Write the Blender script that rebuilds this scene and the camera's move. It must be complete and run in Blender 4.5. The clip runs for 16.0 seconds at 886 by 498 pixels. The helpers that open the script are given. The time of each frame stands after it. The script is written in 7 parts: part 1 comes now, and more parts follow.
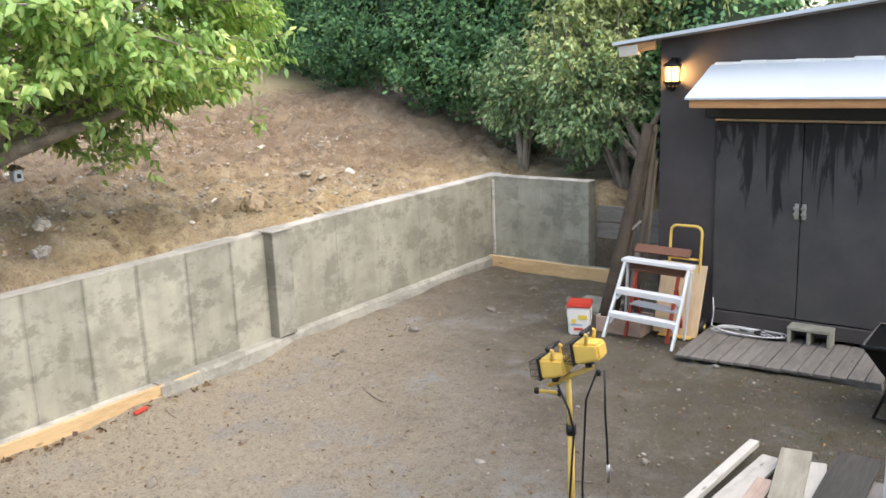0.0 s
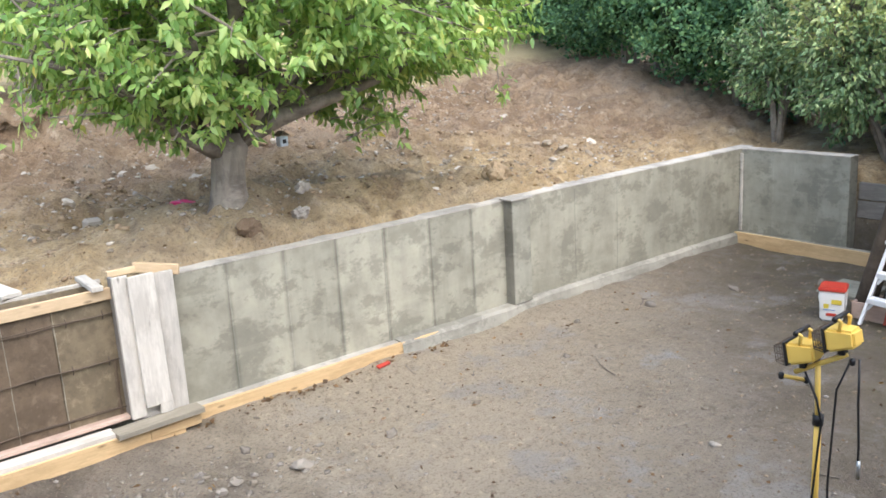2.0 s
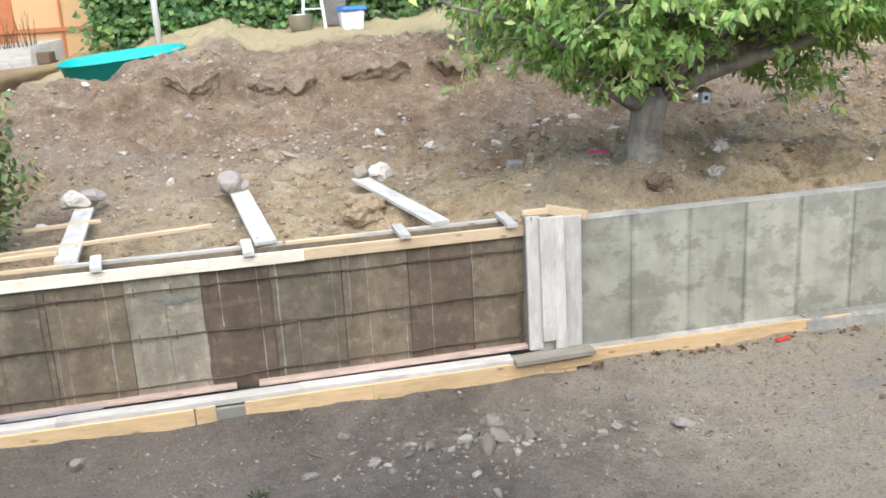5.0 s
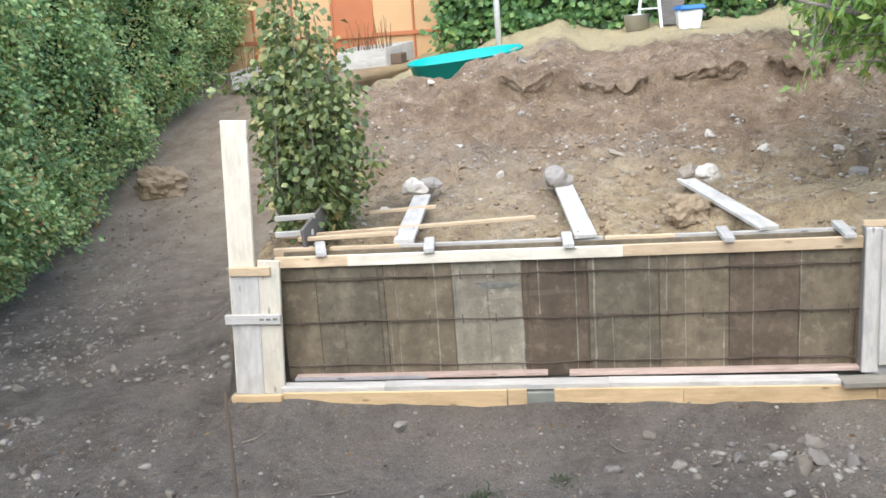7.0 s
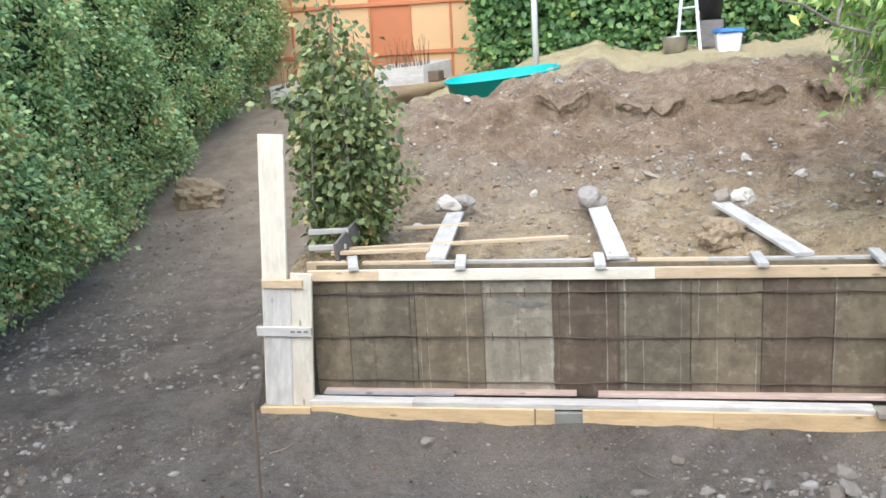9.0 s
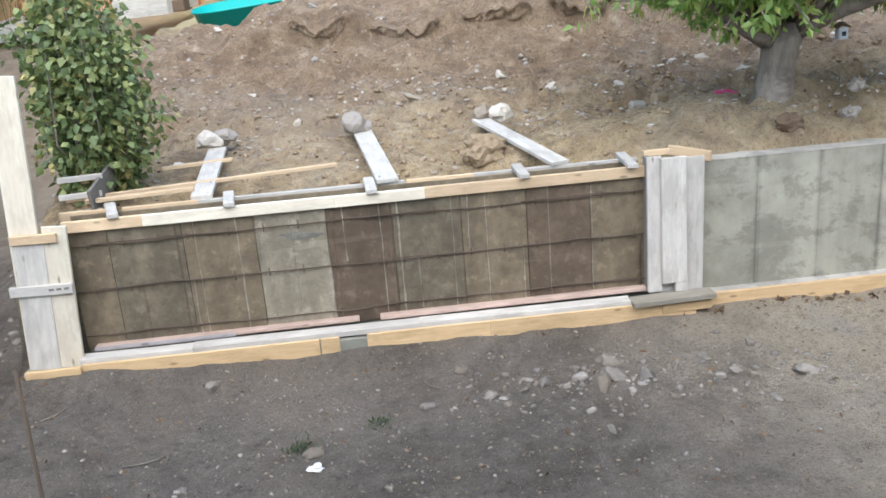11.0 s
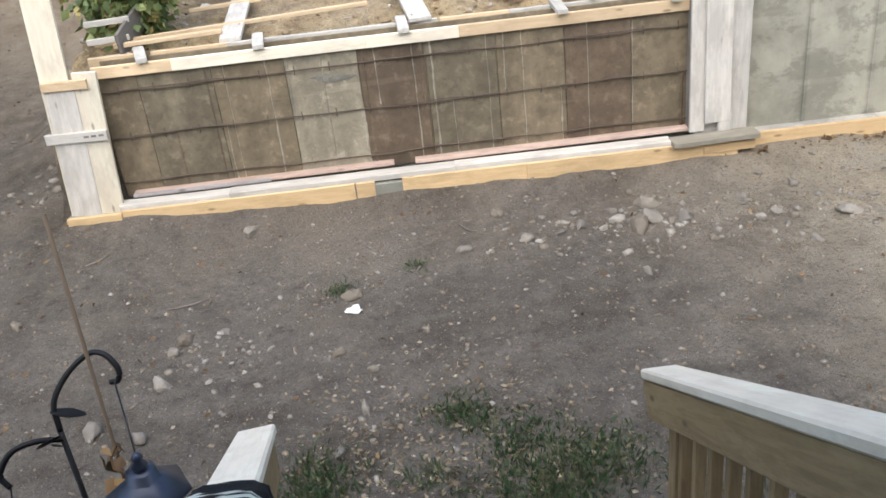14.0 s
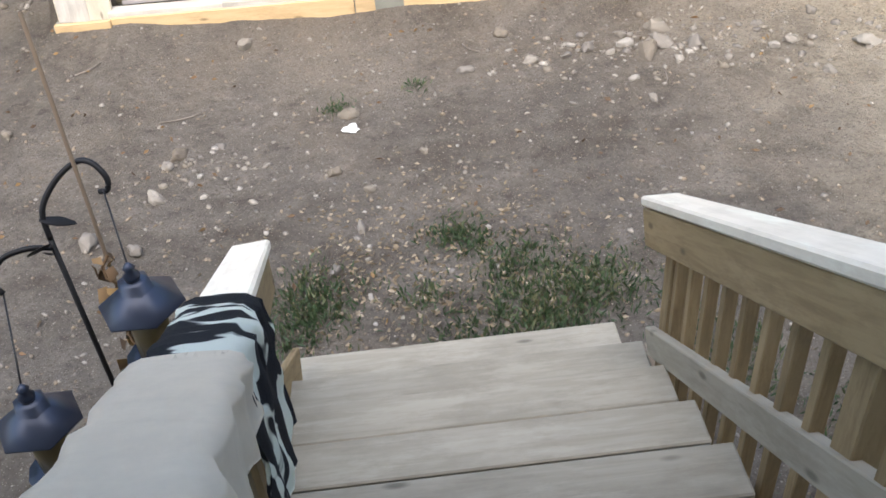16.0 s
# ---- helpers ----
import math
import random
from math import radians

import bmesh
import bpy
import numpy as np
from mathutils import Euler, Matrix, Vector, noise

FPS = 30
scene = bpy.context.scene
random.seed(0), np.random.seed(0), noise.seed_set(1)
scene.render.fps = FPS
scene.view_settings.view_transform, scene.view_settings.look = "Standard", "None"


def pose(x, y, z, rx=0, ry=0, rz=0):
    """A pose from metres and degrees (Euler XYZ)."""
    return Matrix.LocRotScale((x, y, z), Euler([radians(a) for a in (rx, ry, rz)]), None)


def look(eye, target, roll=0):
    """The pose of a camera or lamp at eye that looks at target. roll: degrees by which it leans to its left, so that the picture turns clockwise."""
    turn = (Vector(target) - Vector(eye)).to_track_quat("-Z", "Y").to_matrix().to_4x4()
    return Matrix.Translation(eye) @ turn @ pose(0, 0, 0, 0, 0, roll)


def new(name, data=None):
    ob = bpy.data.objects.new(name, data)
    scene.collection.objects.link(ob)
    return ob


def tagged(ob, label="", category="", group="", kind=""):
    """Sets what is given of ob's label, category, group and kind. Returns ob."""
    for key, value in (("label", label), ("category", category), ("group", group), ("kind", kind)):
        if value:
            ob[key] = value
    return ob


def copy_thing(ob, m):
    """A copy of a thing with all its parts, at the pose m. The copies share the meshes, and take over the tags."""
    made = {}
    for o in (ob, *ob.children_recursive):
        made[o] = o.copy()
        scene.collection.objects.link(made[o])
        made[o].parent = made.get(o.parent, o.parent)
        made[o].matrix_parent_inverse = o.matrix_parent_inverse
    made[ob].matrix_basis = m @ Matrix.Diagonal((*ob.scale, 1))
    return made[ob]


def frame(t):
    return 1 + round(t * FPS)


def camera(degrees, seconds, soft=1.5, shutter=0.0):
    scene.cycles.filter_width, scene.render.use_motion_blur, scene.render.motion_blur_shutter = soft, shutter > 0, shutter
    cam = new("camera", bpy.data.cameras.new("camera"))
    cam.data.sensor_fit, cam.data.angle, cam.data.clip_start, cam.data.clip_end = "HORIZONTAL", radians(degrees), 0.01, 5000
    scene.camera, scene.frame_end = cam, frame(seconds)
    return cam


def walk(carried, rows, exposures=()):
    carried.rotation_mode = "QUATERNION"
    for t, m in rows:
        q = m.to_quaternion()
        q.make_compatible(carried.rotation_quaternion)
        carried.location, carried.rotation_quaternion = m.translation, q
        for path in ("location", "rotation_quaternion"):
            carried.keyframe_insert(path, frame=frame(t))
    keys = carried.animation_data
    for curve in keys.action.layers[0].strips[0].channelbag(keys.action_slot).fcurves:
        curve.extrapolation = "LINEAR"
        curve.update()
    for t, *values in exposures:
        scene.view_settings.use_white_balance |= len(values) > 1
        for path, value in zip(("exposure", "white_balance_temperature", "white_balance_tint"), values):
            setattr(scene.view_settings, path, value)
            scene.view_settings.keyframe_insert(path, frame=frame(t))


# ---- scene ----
# ================= camera =================
cam = camera(52.05, 16.0, soft=1.6, shutter=0.0)
PATH = [
    (0, (1.104, -7.136, 3.228), (2.6781, -5.9837, 2.7888), -2.15),
    (0.5, (1.104, -7.135, 3.222), (2.6334, -5.9218, 2.7850), -2.15),
    (1, (1.093, -7.130, 3.230), (2.5349, -5.8179, 2.7832), -2.34),
    (1.5, (1.081, -7.134, 3.230), (2.4058, -5.7093, 2.7667), -2.71),
    (2, (1.072, -7.140, 3.230), (2.2811, -5.6204, 2.7510), -3.30),
    (2.5, (1.073, -7.152, 3.233), (2.1991, -5.5759, 2.7355), -3.49),
    (3, (1.067, -7.185, 3.237), (2.0900, -5.5439, 2.7275), -3.80),
    (3.2, (1.062, -7.203, 3.235), (2.0350, -5.5334, 2.7205), -3.93),
    (5.3, (1.029, -7.271, 3.243), (1.3416, -5.3689, 2.7110), -3.17),
    (5.5, (1.021, -7.295, 3.250), (1.2693, -5.3839, 2.7145), -3.31),
    (6, (1.034, -7.334, 3.195), (1.0992, -5.4030, 2.6785), -3.85),
    (6.5, (1.028, -7.348, 3.200), (0.9130, -5.4158, 2.6953), -4.02),
    (7, (1.027, -7.367, 3.205), (0.7490, -5.4456, 2.7267), -4.12),
    (7.5, (1.027, -7.374, 3.207), (0.6526, -5.4648, 2.7448), -3.71),
    (8, (1.026, -7.371, 3.206), (0.6419, -5.4629, 2.7466), -3.36),
    (8.2, (1.049, -7.378, 3.208), (0.6563, -5.4713, 2.7475), -3.34),
    (10.3, (1.031, -7.393, 3.211), (0.9518, -5.4336, 2.8187), -3.30),
    (10.5, (1.031, -7.390, 3.211), (1.0143, -5.4352, 2.7875), -3.58),
    (11, (1.025, -7.350, 3.193), (1.1655, -5.4532, 2.5734), -4.58),
    (11.5, (1.056, -7.305, 3.159), (1.3205, -5.5204, 2.2950), -4.37),
    (12, (1.062, -7.302, 3.144), (1.2529, -5.5539, 2.1909), -5.61),
    (12.5, (1.054, -7.297, 3.144), (1.2167, -5.5416, 2.1992), -5.55),
    (13, (1.042, -7.303, 3.155), (1.1286, -5.5363, 2.2215), -5.91),
    (13.5, (1.037, -7.296, 3.154), (1.0417, -5.5196, 2.2343), -6.29),
    (14, (1.045, -7.285, 3.154), (1.0653, -5.5126, 2.2284), -6.54),
    (14.5, (1.052, -7.266, 3.139), (1.1274, -5.5190, 2.1691), -6.17),
    (15, (1.053, -7.257, 3.138), (1.1434, -5.5255, 2.1410), -5.96),
    (15.5, (1.058, -7.246, 3.130), (1.1408, -5.5499, 2.0736), -5.76),
    (15.7, (1.060, -7.232, 3.128), (1.1410, -5.5680, 2.0210), -5.45),
    (16, (1.040, -7.224, 3.095), (1.0260, -5.6595, 1.8480), -5.40),
]
walk(cam, [(t, look(eye, target, roll)) for t, eye, target, roll in PATH],
     [(0, 1.58, 6800, 9), (1.5, 1.58, 6550, 9), (3, 1.55, 6400, 9), (5.5, 1.38, 6150, 7), (8, 1.36, 6050, 7), (10.5, 1.3, 5950, 7), (11.2, 1.22, 6050, 7), (13, 1.34, 6450, 8), (14.5, 1.34, 6500, 8), (15.5, 1.45, 6550, 9), (16, 1.82, 6700, 10)])

# ================= light =================
SUN_EL, SUN_AZ = radians(53), radians(187)
world = bpy.data.worlds.new("sky")
scene.world = world
world.use_nodes = True
wn = world.node_tree
sky = wn.nodes.new("ShaderNodeTexSky")
sky.sky_type = "NISHITA"
sky.sun_disc = False
sky.sun_elevation, sky.sun_rotation = SUN_EL, SUN_AZ
sky.air_density, sky.dust_density, sky.ozone_density = 1.0, 1.5, 1.0
bg = wn.nodes["Background"]
bg.inputs["Strength"].default_value = 0.15
wn.links.new(sky.outputs[0], bg.inputs[0])
sun_data = bpy.data.lights.new("sun", "SUN")
sun_data.energy, sun_data.angle, sun_data.color = 1.75, radians(100), (1.0, 0.94, 0.85)
sun = new("sun", sun_data)
sun.matrix_world = look((40 * math.sin(SUN_AZ), 40 * math.cos(SUN_AZ), 40 * math.tan(SUN_EL)), (0, 0, 0))


# ================= materials =================
def nodes_of(name):
    m = bpy.data.materials.new(name)
    m.use_nodes = True
    t = m.node_tree
    return m, t, t.nodes["Principled BSDF"]


def link(t, a, b):
    t.links.new(a, b)


def coords(t, scale=(1, 1, 1), kind="Object"):
    c = t.nodes.new("ShaderNodeTexCoord")
    mp = t.nodes.new("ShaderNodeMapping")
    mp.inputs["Scale"].default_value = scale
    if kind == "World":
        g = t.nodes.new("ShaderNodeNewGeometry")
        link(t, g.outputs["Position"], mp.inputs[0])
    else:
        link(t, c.outputs[kind], mp.inputs[0])
    return mp.outputs[0]


def noise_tex(t, vec, scale, detail=4.0, rough=0.55, dist=0.0):
    n = t.nodes.new("ShaderNodeTexNoise")
    n.inputs["Scale"].default_value, n.inputs["Detail"].default_value = scale, detail
    n.inputs["Roughness"].default_value, n.inputs["Distortion"].default_value = rough, dist
    link(t, vec, n.inputs["Vector"])
    return n.outputs["Fac"]


def ramp(t, fac, stops):
    r = t.nodes.new("ShaderNodeValToRGB")
    e = r.color_ramp.elements
    while len(e) < len(stops):
        e.new(0.5)
    for k, (p, c) in enumerate(stops):
        e[k].position, e[k].color = p, (*c, 1)
    link(t, fac, r.inputs[0])
    return r.outputs[0]


def mix(t, fac, a, b, mode="MIX"):
    m = t.nodes.new("ShaderNodeMix")
    m.data_type, m.blend_type = "RGBA", mode
    for sock, v in ((m.inputs[0], fac), (m.inputs[6], a), (m.inputs[7], b)):
        if hasattr(v, "links"):
            link(t, v, sock)
        elif isinstance(v, tuple):
            sock.default_value = (*v, 1)
        else:
            sock.default_value = v
    return m.outputs[2]


def maths(t, op, a, b=0.0):
    m = t.nodes.new("ShaderNodeMath")
    m.operation = op
    for sock, v in ((m.inputs[0], a), (m.inputs[1], b)):
        if hasattr(v, "links"):
            link(t, v, sock)
        else:
            sock.default_value = v
    return m.outputs[0]


def bump(t, bsdf, height, strength=0.4, dist=0.01):
    b = t.nodes.new("ShaderNodeBump")
    b.inputs["Strength"].default_value, b.inputs["Distance"].default_value = strength, dist
    link(t, height, b.inputs["Height"])
    link(t, b.outputs[0], bsdf.inputs["Normal"])


def rnd(t):
    return t.nodes.new("ShaderNodeObjectInfo").outputs["Random"]


def wood_mat(name, light, dark, rough=0.75, grain=(3, 40, 40), spread=0.35, knots=True, contrast=0.55):
    """Sawn timber: faint grain along the board's own x axis, blotches, knots, a tone of its own per board."""
    m, t, b = nodes_of(name)
    r = rnd(t)
    off = t.nodes.new("ShaderNodeCombineXYZ")
    link(t, maths(t, "MULTIPLY", r, 37.0), off.inputs[0])
    link(t, maths(t, "MULTIPLY", r, 11.0), off.inputs[1])

    def shifted(scale):
        add = t.nodes.new("ShaderNodeVectorMath")
        add.operation = "ADD"
        link(t, coords(t, scale), add.inputs[0])
        link(t, off.outputs[0], add.inputs[1])
        return add.outputs[0]
    g = noise_tex(t, shifted(grain), 1.0, 5, 0.6, 0.6)
    soft = tuple(d_ * contrast + l_ * (1 - contrast) for l_, d_ in zip(light, dark))
    col = ramp(t, g, [(0.30, soft), (0.60, light)])
    big = noise_tex(t, shifted((2.2, 5, 5)), 1.0, 8, 0.7)
    col = mix(t, ramp(t, big, [(0.46, (0, 0, 0)), (0.60, (spread,) * 3)]), col, tuple(c * 0.72 for c in dark))
    smear = noise_tex(t, shifted((1.3, 6, 6)), 1.7, 8, 0.72)
    col = mix(t, ramp(t, smear, [(0.52, (0, 0, 0)), (0.62, (0.45, 0.45, 0.45))]), col, tuple(min(0.85, c * 1.18 + 0.02) for c in light))
    if knots:
        v = t.nodes.new("ShaderNodeTexVoronoi")
        v.inputs["Scale"].default_value = 1.0
        link(t, shifted((2.6, 8, 8)), v.inputs["Vector"])
        col = mix(t, ramp(t, v.outputs["Distance"], [(0.05, (0.8, 0.8, 0.8)), (0.12, (0, 0, 0))]), col, tuple(c * 0.45 for c in dark))
    tone = maths(t, "ADD", maths(t, "MULTIPLY", r, 0.26), 0.86)
    col = mix(t, 1.0, col, mix(t, 0.0, tone, tone), "MULTIPLY")
    link(t, col, b.inputs["Base Color"])
    b.inputs["Roughness"].default_value = rough
    bump(t, b, g, 0.3, 0.004)
    return m


def plain_mat(name, colour, rough=0.5, metal=0.0, vary=0.25, scale=12.0, bumps=0.15, alpha=None):
    m, t, b = nodes_of(name)
    n = noise_tex(t, coords(t), scale, 5, 0.6)
    n2 = noise_tex(t, coords(t), scale * 0.15, 3, 0.6)
    f = maths(t, "MULTIPLY", maths(t, "ADD", n, n2), vary)
    link(t, mix(t, f, colour, tuple(c * 0.45 for c in colour)), b.inputs["Base Color"])
    b.inputs["Roughness"].default_value, b.inputs["Metallic"].default_value = rough, metal
    bump(t, b, n, bumps, 0.003)
    return m


def dirt_mat():
    """Dry dug earth: grey-brown trodden yard, warm tan spoil on the bank, dark moist clods, dust and grit."""
    m, t, b = nodes_of("dry_earth")
    w = coords(t, kind="World")
    sep = t.nodes.new("ShaderNodeSeparateXYZ")
    link(t, w, sep.inputs[0])
    X, Y, Z = sep.outputs[0], sep.outputs[1], sep.outputs[2]
    big = noise_tex(t, w, 0.45, 4, 0.6)
    mid = noise_tex(t, w, 2.3, 12, 0.74)
    fine = noise_tex(t, w, 42, 8, 0.75)
    col = ramp(t, mid, [(0.3, (0.112, 0.094, 0.076)), (0.5, (0.182, 0.157, 0.130)), (0.72, (0.275, 0.242, 0.204))])
    damp = ramp(t, noise_tex(t, w, 1.1, 12, 0.75), [(0.46, (0, 0, 0)), (0.60, (0.75, 0.75, 0.75))])
    col = mix(t, damp, col, (0.094, 0.074, 0.055))
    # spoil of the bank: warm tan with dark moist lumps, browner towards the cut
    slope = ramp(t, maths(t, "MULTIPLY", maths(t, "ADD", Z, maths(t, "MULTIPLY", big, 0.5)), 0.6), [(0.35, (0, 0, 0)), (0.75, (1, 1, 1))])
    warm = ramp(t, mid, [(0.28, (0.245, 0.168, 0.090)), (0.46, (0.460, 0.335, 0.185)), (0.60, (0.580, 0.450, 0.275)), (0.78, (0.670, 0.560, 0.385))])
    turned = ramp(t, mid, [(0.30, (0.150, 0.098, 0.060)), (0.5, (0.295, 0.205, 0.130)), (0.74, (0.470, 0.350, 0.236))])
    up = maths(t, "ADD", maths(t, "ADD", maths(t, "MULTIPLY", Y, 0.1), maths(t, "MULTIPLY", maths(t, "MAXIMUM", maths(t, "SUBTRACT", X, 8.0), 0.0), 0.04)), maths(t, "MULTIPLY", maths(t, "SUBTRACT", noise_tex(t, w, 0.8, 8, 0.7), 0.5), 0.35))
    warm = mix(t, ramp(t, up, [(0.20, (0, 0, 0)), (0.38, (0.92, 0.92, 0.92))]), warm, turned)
    moist = ramp(t, noise_tex(t, w, 3.1, 12, 0.72), [(0.52, (0, 0, 0)), (0.60, (0.62, 0.62, 0.62))])
    warm = mix(t, moist, warm, (0.185, 0.122, 0.076))
    chalk = ramp(t, noise_tex(t, w, 5.2, 12, 0.74), [(0.56, (0, 0, 0)), (0.64, (0.6, 0.6, 0.6))])
    warm = mix(t, chalk, warm, (0.60, 0.49, 0.36))
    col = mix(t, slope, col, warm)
    # pale trodden dust in the middle of the yard towards the wall
    mid0 = maths(t, "MULTIPLY", maths(t, "SUBTRACT", mid, 0.5), 0.3)
    worn = ramp(t, maths(t, "ADD", maths(t, "MULTIPLY", maths(t, "SUBTRACT", X, Y), 0.05), mid0), [(0.36, (0.9, 0.9, 0.9)), (0.58, (0.05, 0.05, 0.05))])
    worn = mix(t, 1.0, worn, ramp(t, maths(t, "ADD", maths(t, "MULTIPLY", X, 0.1), mid0), [(0.28, (0, 0, 0)), (0.46, (1, 1, 1))]), "MULTIPLY")
    flat_ = ramp(t, Z, [(0.25, (1, 1, 1)), (0.5, (0, 0, 0))])
    col = mix(t, mix(t, 1.0, worn, flat_, "MULTIPLY"), col, (0.47, 0.395, 0.295))
    # bluish cement dust in patches near the finished wall
    cem = ramp(t, noise_tex(t, w, 0.9, 6, 0.66), [(0.54, (0, 0, 0)), (0.61, (0.65, 0.65, 0.65))])
    east = ramp(t, maths(t, "MULTIPLY", X, 0.1), [(0.38, (0, 0, 0)), (0.55, (1, 1, 1))])
    col = mix(t, mix(t, 1.0, mix(t, 1.0, cem, flat_, "MULTIPLY"), east, "MULTIPLY"), col, (0.31, 0.315, 0.32))
    # broken clods: crisp dark and pale flecks
    clod = noise_tex(t, w, 11, 11, 0.72)
    col = mix(t, ramp(t, clod, [(0.38, (0.55, 0.55, 0.55)), (0.45, (0, 0, 0))]), col, mix(t, 1.0, col, (0.45, 0.42, 0.40), "MULTIPLY"))
    col = mix(t, ramp(t, clod, [(0.57, (0, 0, 0)), (0.64, (0.5, 0.5, 0.5))]), col, mix(t, 1.0, col, (1.55, 1.5, 1.42), "MULTIPLY"))
    # pale dry dust, dark crumbs, grit
    col = mix(t, ramp(t, big, [(0.5, (0, 0, 0)), (0.68, (0.40, 0.40, 0.40))]), col, (0.38, 0.315, 0.240))
    col = mix(t, ramp(t, fine, [(0.38, (0.6, 0.6, 0.6)), (0.48, (0, 0, 0))]), col, (0.080, 0.060, 0.045))
    v = t.nodes.new("ShaderNodeTexVoronoi")
    v.inputs["Scale"].default_value = 24
    v.inputs["Randomness"].default_value = 1.0
    link(t, w, v.inputs["Vector"])
    grit = ramp(t, maths(t, "ADD", v.outputs["Distance"], maths(t, "MULTIPLY", fine, 0.16)), [(0.17, (1, 1, 1)), (0.24, (0, 0, 0))])
    sparse = ramp(t, v.outputs["Color"], [(0.66, (0, 0, 0)), (0.72, (1, 1, 1))])
    col = mix(t, mix(t, 1.0, grit, sparse, "MULTIPLY"), col, (0.46, 0.41, 0.345))
    v2 = t.nodes.new("ShaderNodeTexVoronoi")
    v2.inputs["Scale"].default_value = 75
    link(t, w, v2.inputs["Vector"])
    crumb = ramp(t, v2.outputs["Distance"], [(0.16, (0.75, 0.75, 0.75)), (0.28, (0, 0, 0))])
    col = mix(t, mix(t, 1.0, crumb, ramp(t, v2.outputs["Color"], [(0.42, (0, 0, 0)), (0.5, (1, 1, 1))]), "MULTIPLY"), col, (0.40, 0.345, 0.28))
    # dusty path beside the tall hedge
    west = ramp(t, maths(t, "MULTIPLY", X, -0.1), [(0.19, (0, 0, 0)), (0.26, (1, 1, 1))])
    far = ramp(t, maths(t, "ADD", maths(t, "MULTIPLY", Y, 0.1), mid0), [(0.15, (0, 0, 0)), (0.55, (0.6, 0.6, 0.6))])
    col = mix(t, mix(t, 1.0, west, far, "MULTIPLY"), col, ramp(t, mid, [(0.35, (0.31, 0.235, 0.165)), (0.65, (0.50, 0.41, 0.305))]))
    # thin dry grass on the trodden ground by the shed
    shed_side = ramp(t, maths(t, "MULTIPLY", maths(t, "SUBTRACT", X, Y), 0.05), [(0.50, (0, 0, 0)), (0.64, (1, 1, 1))])
    dry = ramp(t, noise_tex(t, w, 3.0, 10, 0.74), [(0.42, (0, 0, 0)), (0.58, (0.8, 0.8, 0.8))])
    col = mix(t, mix(t, 1.0, mix(t, 1.0, dry, flat_, "MULTIPLY"), shed_side, "MULTIPLY"), mix(t, mix(t, 1.0, mix(t, 1.0, shed_side, flat_, "MULTIPLY"), (0.55, 0.55, 0.55), "MULTIPLY"), col, (0.105, 0.086, 0.064)), (0.120, 0.100, 0.055))
    # upper lawn: dry straw-coloured grass
    lawn = ramp(t, maths(t, "ADD", maths(t, "MULTIPLY", Y, 0.1), maths(t, "MULTIPLY", mid, 0.25)), [(0.80, (0, 0, 0)), (0.90, (1, 1, 1))])
    grass = ramp(t, fine, [(0.3, (0.34, 0.27, 0.135)), (0.7, (0.62, 0.51, 0.30))])
    left = ramp(t, maths(t, "ADD", maths(t, "MULTIPLY", X, 0.1), 0.5), [(0.1, (0, 0, 0)), (0.25, (1, 1, 1))])
    col = mix(t, mix(t, 1.0, lawn, left, "MULTIPLY"), col, grass)
    link(t, col, b.inputs["Base Color"])
    b.inputs["Roughness"].default_value = 0.95
    h = maths(t, "ADD", maths(t, "MULTIPLY", mid, 1.8), fine)
    bump(t, b, maths(t, "ADD", maths(t, "ADD", h, clod), maths(t, "MULTIPLY", crumb, 0.35)), 0.9, 0.045)
    return m


